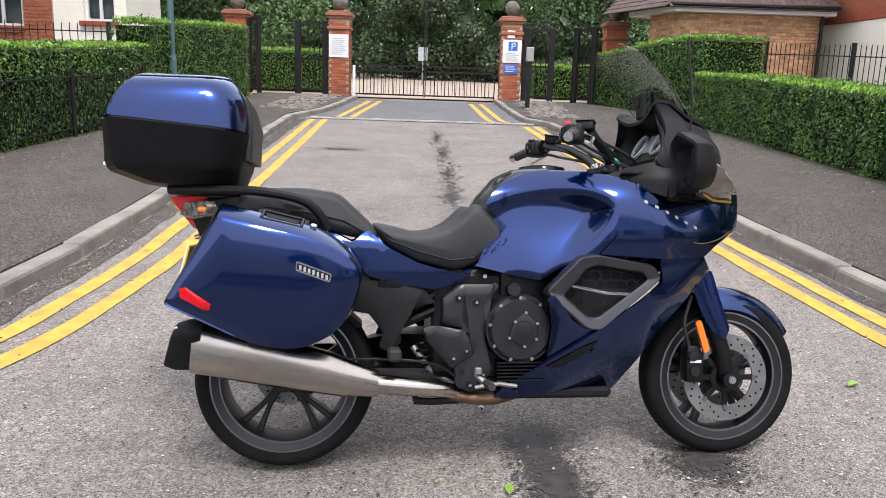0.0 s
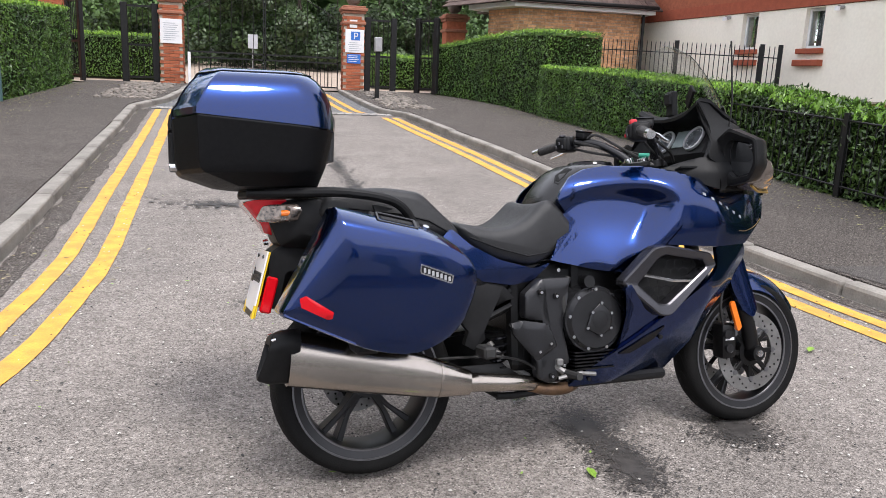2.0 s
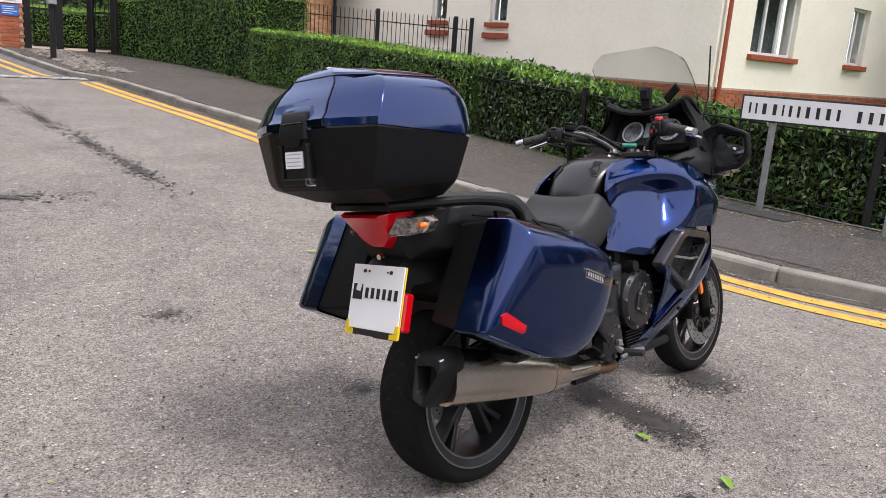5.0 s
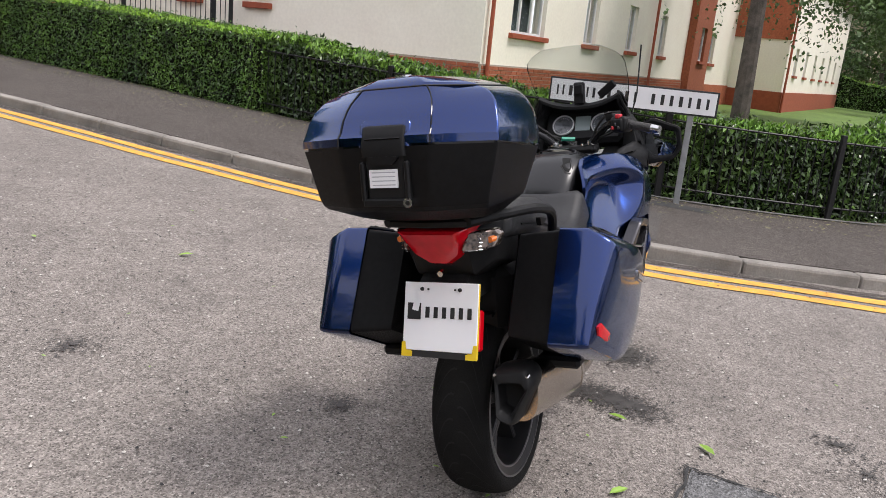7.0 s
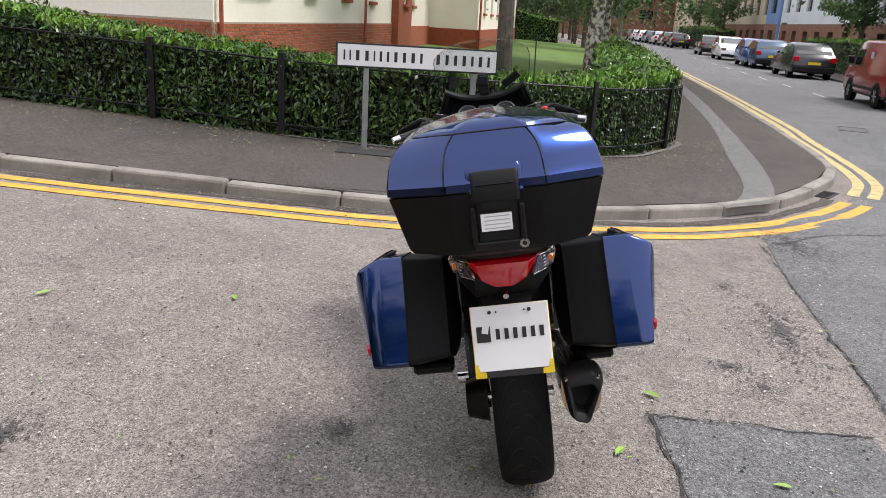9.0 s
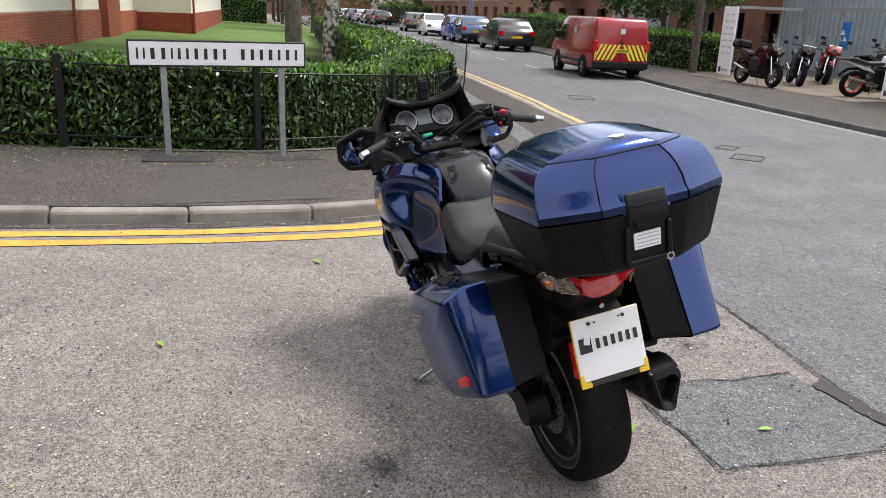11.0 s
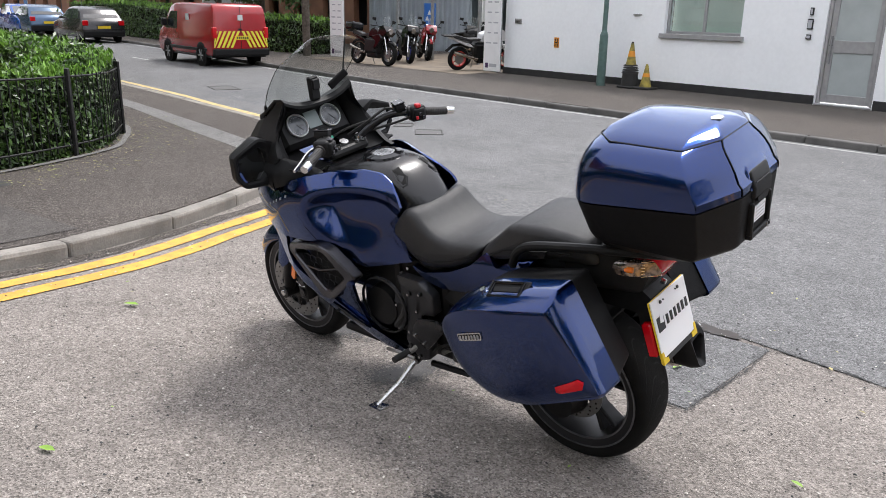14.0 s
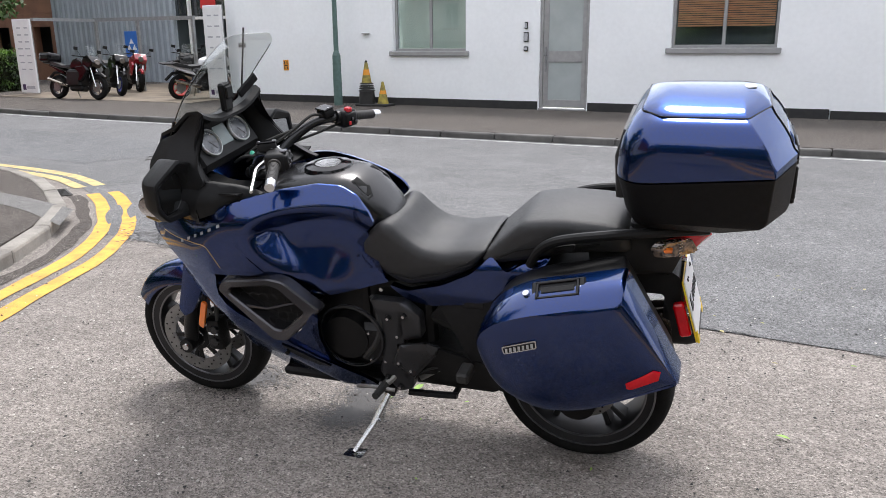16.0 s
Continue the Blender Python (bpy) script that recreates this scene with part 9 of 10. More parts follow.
for s in (-1, 1):
    part("tank_cover", panel(O_TANK, y_upper, s, 0.012, 0.009, 0.0, 0.012), "blue", bike, "blue side cover of the tank with a deep hollow", smooth=True, sharp=60)
    uf = part("upper_fairing", panel(O_UP, y_upper, s, 0.02, 0.011, 0.0, 0.01), "blue", bike, "blue upper fairing with model lettering", smooth=True, sharp=60)
    for k in range(6):
        x, z = 1.216 + 0.038 * k, 0.950 - 0.0168 * k
        wdt = 0.013
        q = [(x - wdt / 2, z - 0.0048 + 0.0025), (x + wdt / 2, z - 0.0048 - 0.0025), (x + wdt / 2, z + 0.0048 - 0.0025), (x - wdt / 2, z + 0.0048 + 0.0025)]
        part("letter_bar", panel(q, lambda u, v: y_upper(u, v) + 0.0012, s, 0.003, 0.006, 0.0), "letter_silver", uf)
    line = curve_pts([(1.575, 0.895, 0), (1.50, 0.878, 0), (1.42, 0.872, 0), (1.34, 0.872, 0), (1.285, 0.872, 0), (1.262, 0.84, 0), (1.24, 0.79, 0)] if s > 0 else [(1.57, 0.855, 0), (1.52, 0.828, 0), (1.45, 0.812, 0), (1.40, 0.815, 0)], 6)
    part("pinstripe", T([(p.x, s * (y_upper(p.x, p.y) - 0.0006), p.y) for p in line], 0.0016, 5), "gold", uf)
    lf = part("lower_fairing", panel(O_LOW, y_lower, s, 0.018, 0.016, 0.0, 0.012), "blue", bike, "blue lower fairing", smooth=True, sharp=60)
    part("fairing_skirt", panel(O_SKIRT, lambda x, z: y_lower(x, z) - 0.012, s, 0.015, 0.016, 0.0, 0.008), "blue", lf, smooth=True, sharp=60)
    o = [(0.90, 0.385), (1.0, 0.447), (1.075, 0.482), (1.035, 0.435), (0.95, 0.385)]
    part("lower_scoop", panel(o, lambda x, z: y_lower(x, z) + 0.005, s, 0.02, 0.012, 0.0, 0.008), "black_gloss", lf, smooth=True)
    bolt(lf, 1.06, s * (y_lower(1.06, 0.44) + 0.003), 0.44, s, 0.009, "satin")
    bolt(lf, 0.81, s * (y_lower(0.81, 0.295) + 0.001), 0.295, s, 0.008, "satin")
    # vent frame
    outer, inner = round_poly(VENT, 0.016, 4), round_poly(VENT_IN, 0.012, 4)
    rings = []
    for loop, dy in ((inset([tuple(p) for p in outer], -0.004), -0.045), (outer, -0.006), (inset([tuple(p) for p in outer], 0.005), 0.0), (inset([tuple(p) for p in inner], -0.006), -0.010), (inner, -0.016), (inner, -0.07)):
        rings.append([(p[0], s * (y_vent(p[0], p[1]) + dy), p[1]) for p in loop])
    vf = part("vent_frame", ring_skin(bmesh.new(), rings, closed_ends=False), "frame_grey", bike, "graphite grey side vent surround", smooth=True, sharp=22)
    # backing coloured as the shade deep in the vent
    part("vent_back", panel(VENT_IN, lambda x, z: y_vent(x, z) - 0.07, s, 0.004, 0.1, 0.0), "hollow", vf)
    bm = bmesh.new()
    for i in range(10):
        for j in range(7):
            cx = 0.93 + i * 0.036 + (0.018 if j % 2 else 0)
            cz = 0.55 + j * 0.031
            hexp = [(cx + 0.0207 * math.cos(radians(30 + 60 * k)), cz + 0.0147 * math.sin(radians(30 + 60 * k))) for k in range(4)]
            for (ax, az), (bx, bz) in zip(hexp, hexp[1:]):
                mx, mz = (ax + bx) / 2, (az + bz) / 2
                ins = False
                n_ = len(VENT_IN)
                for q in range(n_):
                    (x1, z1), (x2, z2) = VENT_IN[q], VENT_IN[(q + 1) % n_]
                    if (z1 > mz) != (z2 > mz) and mx < (x2 - x1) * (mz - z1) / (z2 - z1) + x1:
                        ins = not ins
                if ins:
                    tube(bm, [(ax, s * (y_vent(ax, az) - 0.045), az), (bx, s * (y_vent(bx, bz) - 0.045), bz)], 0.0016, 4)
    part("grille", bm, "cover", vf, "honeycomb mesh grille")["kind"] = "stuff"
    part("vent_blade", T([(0.955, s * (y_vent(0.955, 0.66) - 0.035), 0.672), (1.08, s * (y_vent(1.08, 0.65) - 0.02), 0.645), (1.175, s * (y_vent(1.175, 0.65) - 0.03), 0.64)], 0.006, 6), "alloy" if s < 0 else "frame_grey", vf)
    # blue tail side panel
    o = [(0.10, 0.86), (0.20, 0.83), (0.245, 0.80), (0.30, 0.85), (0.36, 0.79), (0.47, 0.735), (0.60, 0.70), (0.665, 0.722), (0.60, 0.66), (0.52, 0.645), (0.40, 0.665), (0.30, 0.69), (0.26, 0.74), (0.15, 0.80)]
    part("tail_panel", panel(o, lambda x, z: 0.188 - 1.2 * max(0, z - (0.80 - 0.22 * (x - 0.3) if x > 0.3 else 0.80)) ** 1.25 - 0.25 * max(0, 0.70 - z), s, 0.03, 0.014, 0.0, 0.02), "blue", bike, "blue side panel under the seat", smooth=True, sharp=60)
part("belly_pan", B(0.74, 1.16, -0.17, 0.17, 0.262, 0.30, bevel=0.012), "satin", bike)
part("radiator", B(1.16, 1.20, -0.2, 0.2, 0.48, 0.82, bevel=0.01), "engine", bike)

# nose, cockpit, screen ------------------------------------------------------------
rings = []
for x, w, zt, zb in ((1.34, 0.255, 0.99, 0.80), (1.45, 0.25, 1.02, 0.79), (1.55, 0.215, 1.04, 0.81), (1.62, 0.15, 1.02, 0.84), (1.67, 0.06, 0.98, 0.88)):
    rings.append([(x, p[0], p[1]) for p in round_poly([(-w, zb + 0.03), (-w * 0.8, zb), (w * 0.8, zb), (w, zb + 0.03), (w, zt - 0.03), (w * 0.75, zt), (-w * 0.75, zt), (-w, zt - 0.03)], 0.03, 3)])
nose = part("nose_cone", ring_skin(bmesh.new(), rings), "blue", bike, "blue nose fairing", smooth=True, sharp=60)
for s in (-1, 1):
    o = [(1.472, 1.108), (1.502, 1.106), (1.555, 1.055), (1.60, 0.992), (1.585, 0.985), (1.53, 0.998), (1.458, 1.03)]
    hl = part("headlight", panel(o, lambda x, z: y_outer(x, 0.93) + 0.012 - 0.25 * max(0, z - 1.0), s, 0.05, 0.02, 0.0, 0.008), "lens", nose, "clear headlight with orange glint", smooth=True)
    part("lens_rim", T([(p[0], s * (y_outer(p[0], 0.93) + 0.012 - 0.25 * max(0, p[1] - 1.0)), p[1]) for p in o + o[:1]], 0.0025, 6), "alloy", hl)
    for k in range(5):
        q = (1.486 + 0.012 * k, 1.085 - 0.006 * k)
        part("lens_rib", T([(q[0], s * (y_outer(q[0], 0.93) + 0.0125 - 0.25 * max(0, q[1] - 1.0)), q[1]), (q[0] - 0.012, s * (y_outer(q[0] - 0.012, 0.93) + 0.0125 - 0.25 * max(0, q[1] - 1.045)), q[1] - 0.045)], 0.002, 5), "alloy", hl)
    part("indicator_bulb", C((1.515, s * (y_outer(1.515, 0.93) - 0.01), 1.04), (1.515, s * (y_outer(1.515, 0.93) + 0.006), 1.04), 0.015, 0.011, 10), "amber", hl)
    # the lamp glass runs out round the corner below the mirror
    bm = bmesh.new()
    for q in ((1.405, 0.395, 1.085), (1.445, 0.395, 1.062), (1.475, 0.378, 1.03), (1.505, 0.335, 0.985), (1.53, 0.285, 0.957), (1.44, 0.315, 0.958), (1.385, 0.345, 0.985), (1.38, 0.36, 1.03), (1.40, 0.30, 1.09), (1.50, 0.25, 1.07), (1.54, 0.22, 1.0), (1.40, 0.25, 0.97)):
        bm.verts.new((q[0], s * q[1], q[2]))
    bmesh.ops.convex_hull(bm, input=bm.verts[:])
    bmesh.ops.bevel(bm, geom=bm.edges[:], offset=0.004, segments=1, affect="EDGES")
    part("lamp_wing", bm, "lens", hl, "clear lamp glass wrapping round the corner", smooth=True, sharp=40)
    part("amber_strip", T([(1.395, s * 0.348, 0.978), (1.445, s * 0.324, 0.957), (1.525, s * 0.287, 0.954)], 0.0045, 8), "gold", hl, "golden indicator strip", smooth=True)
    # black trim beside the instruments: cheek, lower trim, trim round the headlight
    y_cheek = lambda x, z: 0.285 - 0.10 * smooth01(1.05, 1.31, z) - 0.35 * max(0, x - 1.42)
    o = [(1.287, 1.298), (1.326, 1.306), (1.38, 1.258), (1.40, 1.233), (1.47, 1.21), (1.505, 1.14), (1.50, 1.03), (1.40, 1.02), (1.30, 1.06), (1.259, 1.086), (1.29, 1.14), (1.309, 1.198), (1.298, 1.25)]
    sh = part("cockpit_shroud", panel(o, y_cheek, s, 0.012, 0.014, 0.0, 0.015), "satin", bike, "black plastic shroud beside the instruments", smooth=True, sharp=60)
    o = [(1.085, 1.035), (1.18, 1.068), (1.259, 1.088), (1.345, 1.095), (1.36, 1.02), (1.31, 0.962), (1.22, 0.99), (1.12, 1.024)]
    part("lower_trim", panel(o, lambda x, z: 0.22 + 0.085 * smooth01(1.06, 1.32, x) - 0.55 * max(0, z - 1.03), s, 0.02, 0.014, 0.0, 0.012), "satin", sh, smooth=True, sharp=60)
    o = [(1.29, 0.955), (1.30, 1.04), (1.36, 1.10), (1.48, 1.125), (1.52, 1.12), (1.50, 1.01), (1.60, 0.99), (1.603, 0.945), (1.45, 0.95)]
    y_front = lambda x, z: y_outer(x, 0.93) + 0.006 - 0.25 * max(0, z - 1.0)
    part("front_trim", panel(o, y_front, s, 0.03, 0.016, 0.0, 0.01), "black_gloss", sh, smooth=True, sharp=60)
    rear = curve_pts([(1.287, 0.183, 1.296), (1.298, 0.200, 1.25), (1.309, 0.222, 1.198), (1.29, 0.245, 1.14), (1.259, 0.262, 1.086)], 5)
    deep = curve_pts([(1.41, 0.14, 1.25), (1.40, 0.168, 1.22), (1.38, 0.185, 1.18), (1.35, 0.188, 1.12), (1.315, 0.19, 1.06)], 5)
    bm = bmesh.new()
    rows = []
    for k in range(6):
        t = k / 5
        rows.append([bm.verts.new((q.x, s * (q.y - 0.012 * math.sin(3.14 * t)), q.z)) for q in (a_ + (b_ - a_) * t for a_, b_ in zip(rear, deep))])
    for r0, r1 in zip(rows, rows[1:]):
        for j in range(len(r0) - 1):
            bm.faces.new((r0[j], r0[j + 1], r1[j + 1], r1[j]))
    r = bmesh.ops.extrude_face_region(bm, geom=bm.faces[:])
    bmesh.ops.translate(bm, vec=(0.002, s * 0.008, 0), verts=[v for v in r["geom"] if isinstance(v, bmesh.types.BMVert)])
    bmesh.ops.recalc_face_normals(bm, faces=bm.faces[:])
    part("inner_cheek", bm, "satin", sh, smooth=True)
    # mirror: framed glass in a housing that tapers into the fairing
    go = round_poly([(0.283, 1.045), (0.292, 1.12), (0.312, 1.143), (0.423, 1.120), (0.431, 1.058), (0.409, 1.018), (0.335, 1.010)], 0.010, 2)
    ho = round_poly([(0.245, 1.05), (0.25, 1.15), (0.325, 1.186), (0.447, 1.136), (0.452, 1.045), (0.412, 0.994), (0.29, 0.976)], 0.014, 2)
    x_glass = lambda y: 1.336 + 0.15 * (0.42 - y)
    def pod(x, u=1.0, shift=0.0, q=1.0, brow=0.0):
        """One ring of the pod: the glass outline grown to the housing's by u, drawn in towards the fairing."""
        ring = []
        for a_, b_ in zip(go, ho):
            y, z = a_[0] + (b_[0] - a_[0]) * u, a_[1] + (b_[1] - a_[1]) * u
            xx = (x_glass(y) if x is None else x) - brow * smooth01(1.11, 1.18, z)
            ring.append((xx, s * (0.27 + (y - 0.27) * q - shift), 1.075 + (z - 1.075) * q))
        return ring
    rings = [[(x + 0.006, y, z) for x, y, z in pod(None, 0.0)], pod(None, 0.0), pod(1.331, 0.10), pod(1.326, 0.30), pod(1.325, 0.75, brow=0.010), pod(1.330, 1.0, brow=0.012), pod(1.36, 1.01, 0.004), pod(1.40, 1.0, 0.02, 0.95), pod(1.44, 0.95, 0.05, 0.82), pod(1.48, 0.9, 0.075, 0.6), pod(1.505, 0.85, 0.09, 0.35)]
    mr = part("mirror", ring_skin(bmesh.new(), rings), "satin", bike, "black fairing-mounted mirror", smooth=True, sharp=30)
    gv = [(x - 0.0015, y, z) for x, y, z in pod(None, -0.01)]
    bm = bmesh.new()
    f = bm.faces.new([bm.verts.new(v) for v in gv])
    rr_ = bmesh.ops.extrude_face_region(bm, geom=[f])
    bmesh.ops.translate(bm, vec=(0.002, 0, 0), verts=[v for v in rr_["geom"] if isinstance(v, bmesh.types.BMVert)])
    bmesh.ops.recalc_face_normals(bm, faces=bm.faces[:])
    part("mirror_glass", bm, "mirror", mr, "silvered mirror glass")
    part("glass_rim", T(gv + gv[:1], 0.0022, 5), "black_gloss", mr)

# cockpit floor beside the yoke, up to the instruments
for s in (-1, 1):
    bm = bmesh.new()
    rows = []
    for i in range(9):
        x = 1.15 + 0.27 * i / 8
        rows.append([bm.verts.new((x, s * (0.105 + 0.165 * j / 6), 1.040 + 0.012 * j / 6 + 0.36 * max(0, x - 1.27) - 0.010 * math.sin(3.14 * j / 6))) for j in range(7)])
    for r0, r1 in zip(rows, rows[1:]):
        for j in range(6):
            bm.faces.new((r0[j], r0[j + 1], r1[j + 1], r1[j]))
    r = bmesh.ops.extrude_face_region(bm, geom=bm.faces[:])
    bmesh.ops.translate(bm, vec=(0, 0, -0.006), verts=[v for v in r["geom"] if isinstance(v, bmesh.types.BMVert)])
    bmesh.ops.recalc_face_normals(bm, faces=bm.faces[:])
    part("cockpit_floor", bm, "satin", bike, smooth=True, sharp=50)

# dash
dm = Matrix.Translation((1.352, 0, 1.168)) @ Matrix.Rotation(radians(30), 4, "Y")
bm = bmesh.new()
box(bm, 0.0, 0.09, -0.19, 0.19, -0.085, 0.095, bevel=0.02, m=dm)
dash = part("instrument_panel", bm, "satin", bike, "black instrument panel with two dials")
bm = bmesh.new()
rings = []
for x, z, w in ((1.283, 1.255, 0.186), (1.30, 1.268, 0.188), (1.345, 1.262, 0.19), (1.40, 1.215, 0.202), (1.47, 1.185, 0.185), (1.505, 1.15, 0.16)):
    rings.append([(x + 0.01 * (1 - abs(k / 7 - 1)), w * (1 - k / 7), z + 0.045 * abs(k / 7 - 1) ** 2.5) for k in range(15)])
vs = [[bm.verts.new(p) for p in r] for r in rings]
for r0, r1 in zip(vs, vs[1:]):
    for j in range(14):
        bm.faces.new((r0[j], r0[j + 1], r1[j + 1], r1[j]))
r = bmesh.ops.extrude_face_region(bm, geom=bm.faces[:])
bmesh.ops.translate(bm, vec=(0, 0, -0.012), verts=[v for v in r["geom"] if isinstance(v, bmesh.types.BMVert)])
bmesh.ops.recalc_face_normals(bm, faces=bm.faces[:])
part("dash_hood", bm, "satin", dash, smooth=True)
for s in (-1, 1):
    c = dm @ Matrix.Translation((-0.002, s * 0.092, 0.0)) @ Matrix.Rotation(radians(-90), 4, "Y")
    part("dial", lathe(bmesh.new(), [(0.0, 0.004), (0.0462, 0.004)], c, 28), "dial", dash, "round gauge", smooth=True)
    part("dial_ring", lathe(bmesh.new(), [(0.0455, 0.0), (0.052, 0.0), (0.052, 0.010), (0.0475, 0.012), (0.0455, 0.0)], c, 32), "dial_ring", dash, "bright dial ring", smooth=True)
for s in (-1, 1):
    c = dm @ Matrix.Translation((-0.0065, s * 0.092, 0.0)) @ Matrix.Rotation(radians(-90), 4, "Y")
    bm = bmesh.new()
    for k in range(19):
        a = radians(-130 + 260 * k / 18)
        q = 0.0008
        box(bm, -0.0004, 0.0004, 0.036 if k % 3 else 0.033, 0.039, 0, 0.0006, m=c @ Matrix.Rotation(a, 4, "Z"))
    part("dial_mark", bm, "plate_white", dash)["kind"] = "stuff"
    part("needle", B(-0.001, 0.001, -0.006, 0.034, 0.001, 0.002, m=c @ Matrix.Rotation(radians(125), 4, "Z")), "sign_black", dash)
part("display", B(-0.004, 0.0, -0.036, 0.036, -0.03, 0.045, bevel=0.001, m=dm), "screen_grey", dash)
bm = bmesh.new()
box(bm, 1.30, 1.325, -0.025, 0.025, 1.265, 1.365, bevel=0.006, m=None)
box(bm, 1.288, 1.30, -0.02, 0.02, 1.31, 1.355, bevel=0.004)
part("phone_mount", bm, "satin", bike, "black phone cradle")
bm = bmesh.new()
box(bm, -0.05, 0.05, -0.006, 0.006, -0.018, 0.018, bevel=0.004, m=Matrix.Translation((1.30, -0.13, 1.325)) @ Matrix.Rotation(radians(-35), 4, "X") @ Matrix.Rotation(radians(70), 4, "Z"))
part("screen_arm", bm, "satin", bike)
part("aerial", T([(1.41, -0.215, 1.20), (1.40, -0.245, 1.30), (1.37, -0.275, 1.51)], 0.0035, 6), "black_rubber", bike, "thin black radio aerial")

bm = bmesh.new()
rows = []
for k in range(15):
    v = k / 14
    x, z = 1.505 - 0.30 * v + 0.02 * math.sin(v * 3.14), 1.15 + 0.365 * v
    w = (0.15 + 0.075 * math.sin(min(v * 1.5, 1) * 1.57)) * (1 if v < 0.8 else 1 - 0.42 * ((v - 0.8) / 0.2) ** 2)
    rows.append([bm.verts.new((x + 0.075 * (1 - (j / 7 - 1) ** 2) - 0.03, w * (j / 7 - 1), z + 0.012 * (1 - (j / 7 - 1) ** 2))) for j in range(15)])
for r0, r1 in zip(rows, rows[1:]):
    for j in range(14):
        bm.faces.new((r0[j], r0[j + 1], r1[j + 1], r1[j]))
r = bmesh.ops.extrude_face_region(bm, geom=bm.faces[:])
bmesh.ops.translate(bm, vec=(-0.003, 0, -0.0015), verts=[v for v in r["geom"] if isinstance(v, bmesh.types.BMVert)])
bmesh.ops.recalc_face_normals(bm, faces=bm.faces[:])
ws = part("windscreen", bm, "screen", bike, "clear tall windscreen", smooth=True, sharp=70)
ws.visible_shadow = False
edge_pts = lambda s: [(1.505 - 0.30 * v + 0.02 * math.sin(v * 3.14) - 0.03, s * (0.15 + 0.075 * math.sin(min(v * 1.5, 1) * 1.57)) * (1 if v < 0.8 else 1 - 0.42 * ((v - 0.8) / 0.2) ** 2), 1.15 + 0.365 * v) for v in [k / 14 for k in range(15)]]
for s in (-1, 1):
    part("screen_edge", T(edge_pts(s)[:13], 0.0016, 5), "frame_grey", ws)
    part("screen_border", T([(x + 0.004, y * 0.985, z) for x, y, z in edge_pts(s)[:6]], 0.006, 6), "black_gloss", ws)

# bars
for s in (-1, 1):
    hb = part("handlebar", T(curve_pts([(1.17, s * 0.085, 1.09), (1.135, s * 0.125, 1.13), (1.07, s * 0.185, 1.172), (0.995, s * 0.245, 1.182)], 6), 0.0185, 12, 0.0155), "cover", bike, smooth=True)
    part("bar_tube", T([(0.995, s * 0.235, 1.182), (0.92, s * 0.41, 1.148)], 0.0115, 10), "satin", hb)
    pa, pb = Vector((0.970, s * 0.290, 1.1725)), Vector((0.928, s * 0.392, 1.152))
    prof = [(0.011, 0.0), (0.022, 0.0), (0.022, 0.008), (0.0165, 0.010)]
    for k in range(12):
        prof += [(0.0176, 0.012 + 0.0082 * k), (0.0176, 0.0175 + 0.0082 * k), (0.0162, 0.019 + 0.0082 * k)]
    prof.append((0.011, 0.111))
    part("grip", lathe(bmesh.new(), prof, Matrix.Translation(pa) @ (pb - pa).to_track_quat("Z", "Y").to_matrix().to_4x4(), 16), "grip", hb, "ribbed black grip", smooth=True)
    part("bar_end", C((0.928, s * 0.392, 1.152), (0.915, s * 0.424, 1.146), 0.0175, 0.0155, 14), "alloy", hb, "bright metal bar end", smooth=True)
    rot = Matrix.Translation((0.982, s * 0.262, 1.176)) @ Matrix.Rotation(s * 0.4, 4, "Z")
    bm = B(-0.034, 0.032, -0.036, 0.034, -0.036, 0.030, bevel=0.013, seg=2, m=rot)
    box(bm, -0.044, -0.022, -0.026, 0.026, -0.030, 0.022, bevel=0.008, seg=2, m=rot)
    sw = part("switch_block", bm, "satin", hb, "black switch housing with small buttons", smooth=True, sharp=50)
    for k in range(3):
        part("switch", B(-0.050, -0.043, -0.020 + 0.015 * k, -0.009 + 0.015 * k, -0.022 + 0.014 * (k % 2), -0.008 + 0.014 * (k % 2), bevel=0.002, m=rot), "red_paint" if (k == 2 and s < 0) else "frame_grey", sw)
    if s < 0:
        part("stop_switch", B(-0.036, -0.010, -0.012, 0.012, 0.022, 0.040, bevel=0.004, m=rot), "red_paint", sw, "red engine stop switch")
    else:
        part("rocker", B(-0.040, -0.018, -0.014, 0.010, 0.024, 0.034, bevel=0.003, m=rot), "frame_grey", sw)
    part("clamp", T([(1.0, s * 0.226, 1.184), (0.992, s * 0.236, 1.182)], 0.024, 14), "engine", hb, smooth=True)
    part("clamp_bolt", C((1.012, s * 0.228, 1.20), (1.012, s * 0.228, 1.207), 0.005, 0.005, 8), "alloy", hb)
    part("lever", T(curve_pts([(1.018, s * 0.245, 1.174), (1.032, s * 0.30, 1.158), (1.012, s * 0.36, 1.138), (0.992, s * 0.412, 1.124)], 5), 0.0085, 8, 0.006), "alloy", hb, "polished lever", smooth=True)
    part("lever_bracket", B(1.0, 1.03, min(s * 0.222, s * 0.258), max(s * 0.222, s * 0.258), 1.160, 1.186, bevel=0.006), "dull_alloy", hb)
    m = Matrix.Translation((1.035, s * 0.215, 1.205)) @ Matrix.Rotation(s * 0.5, 4, "Z") @ Matrix.Rotation(s * 0.17, 4, "X")
    rv = part("reservoir", B(-0.030, 0.030, -0.022, 0.022, -0.014, 0.016, bevel=0.007, seg=2, m=m), "satin", hb, "fluid reservoir with flat lid", smooth=True, sharp=50)
    part("reservoir_lid", B(-0.032, 0.032, -0.024, 0.024, 0.014, 0.021, bevel=0.003, m=m), "black_gloss", rv)
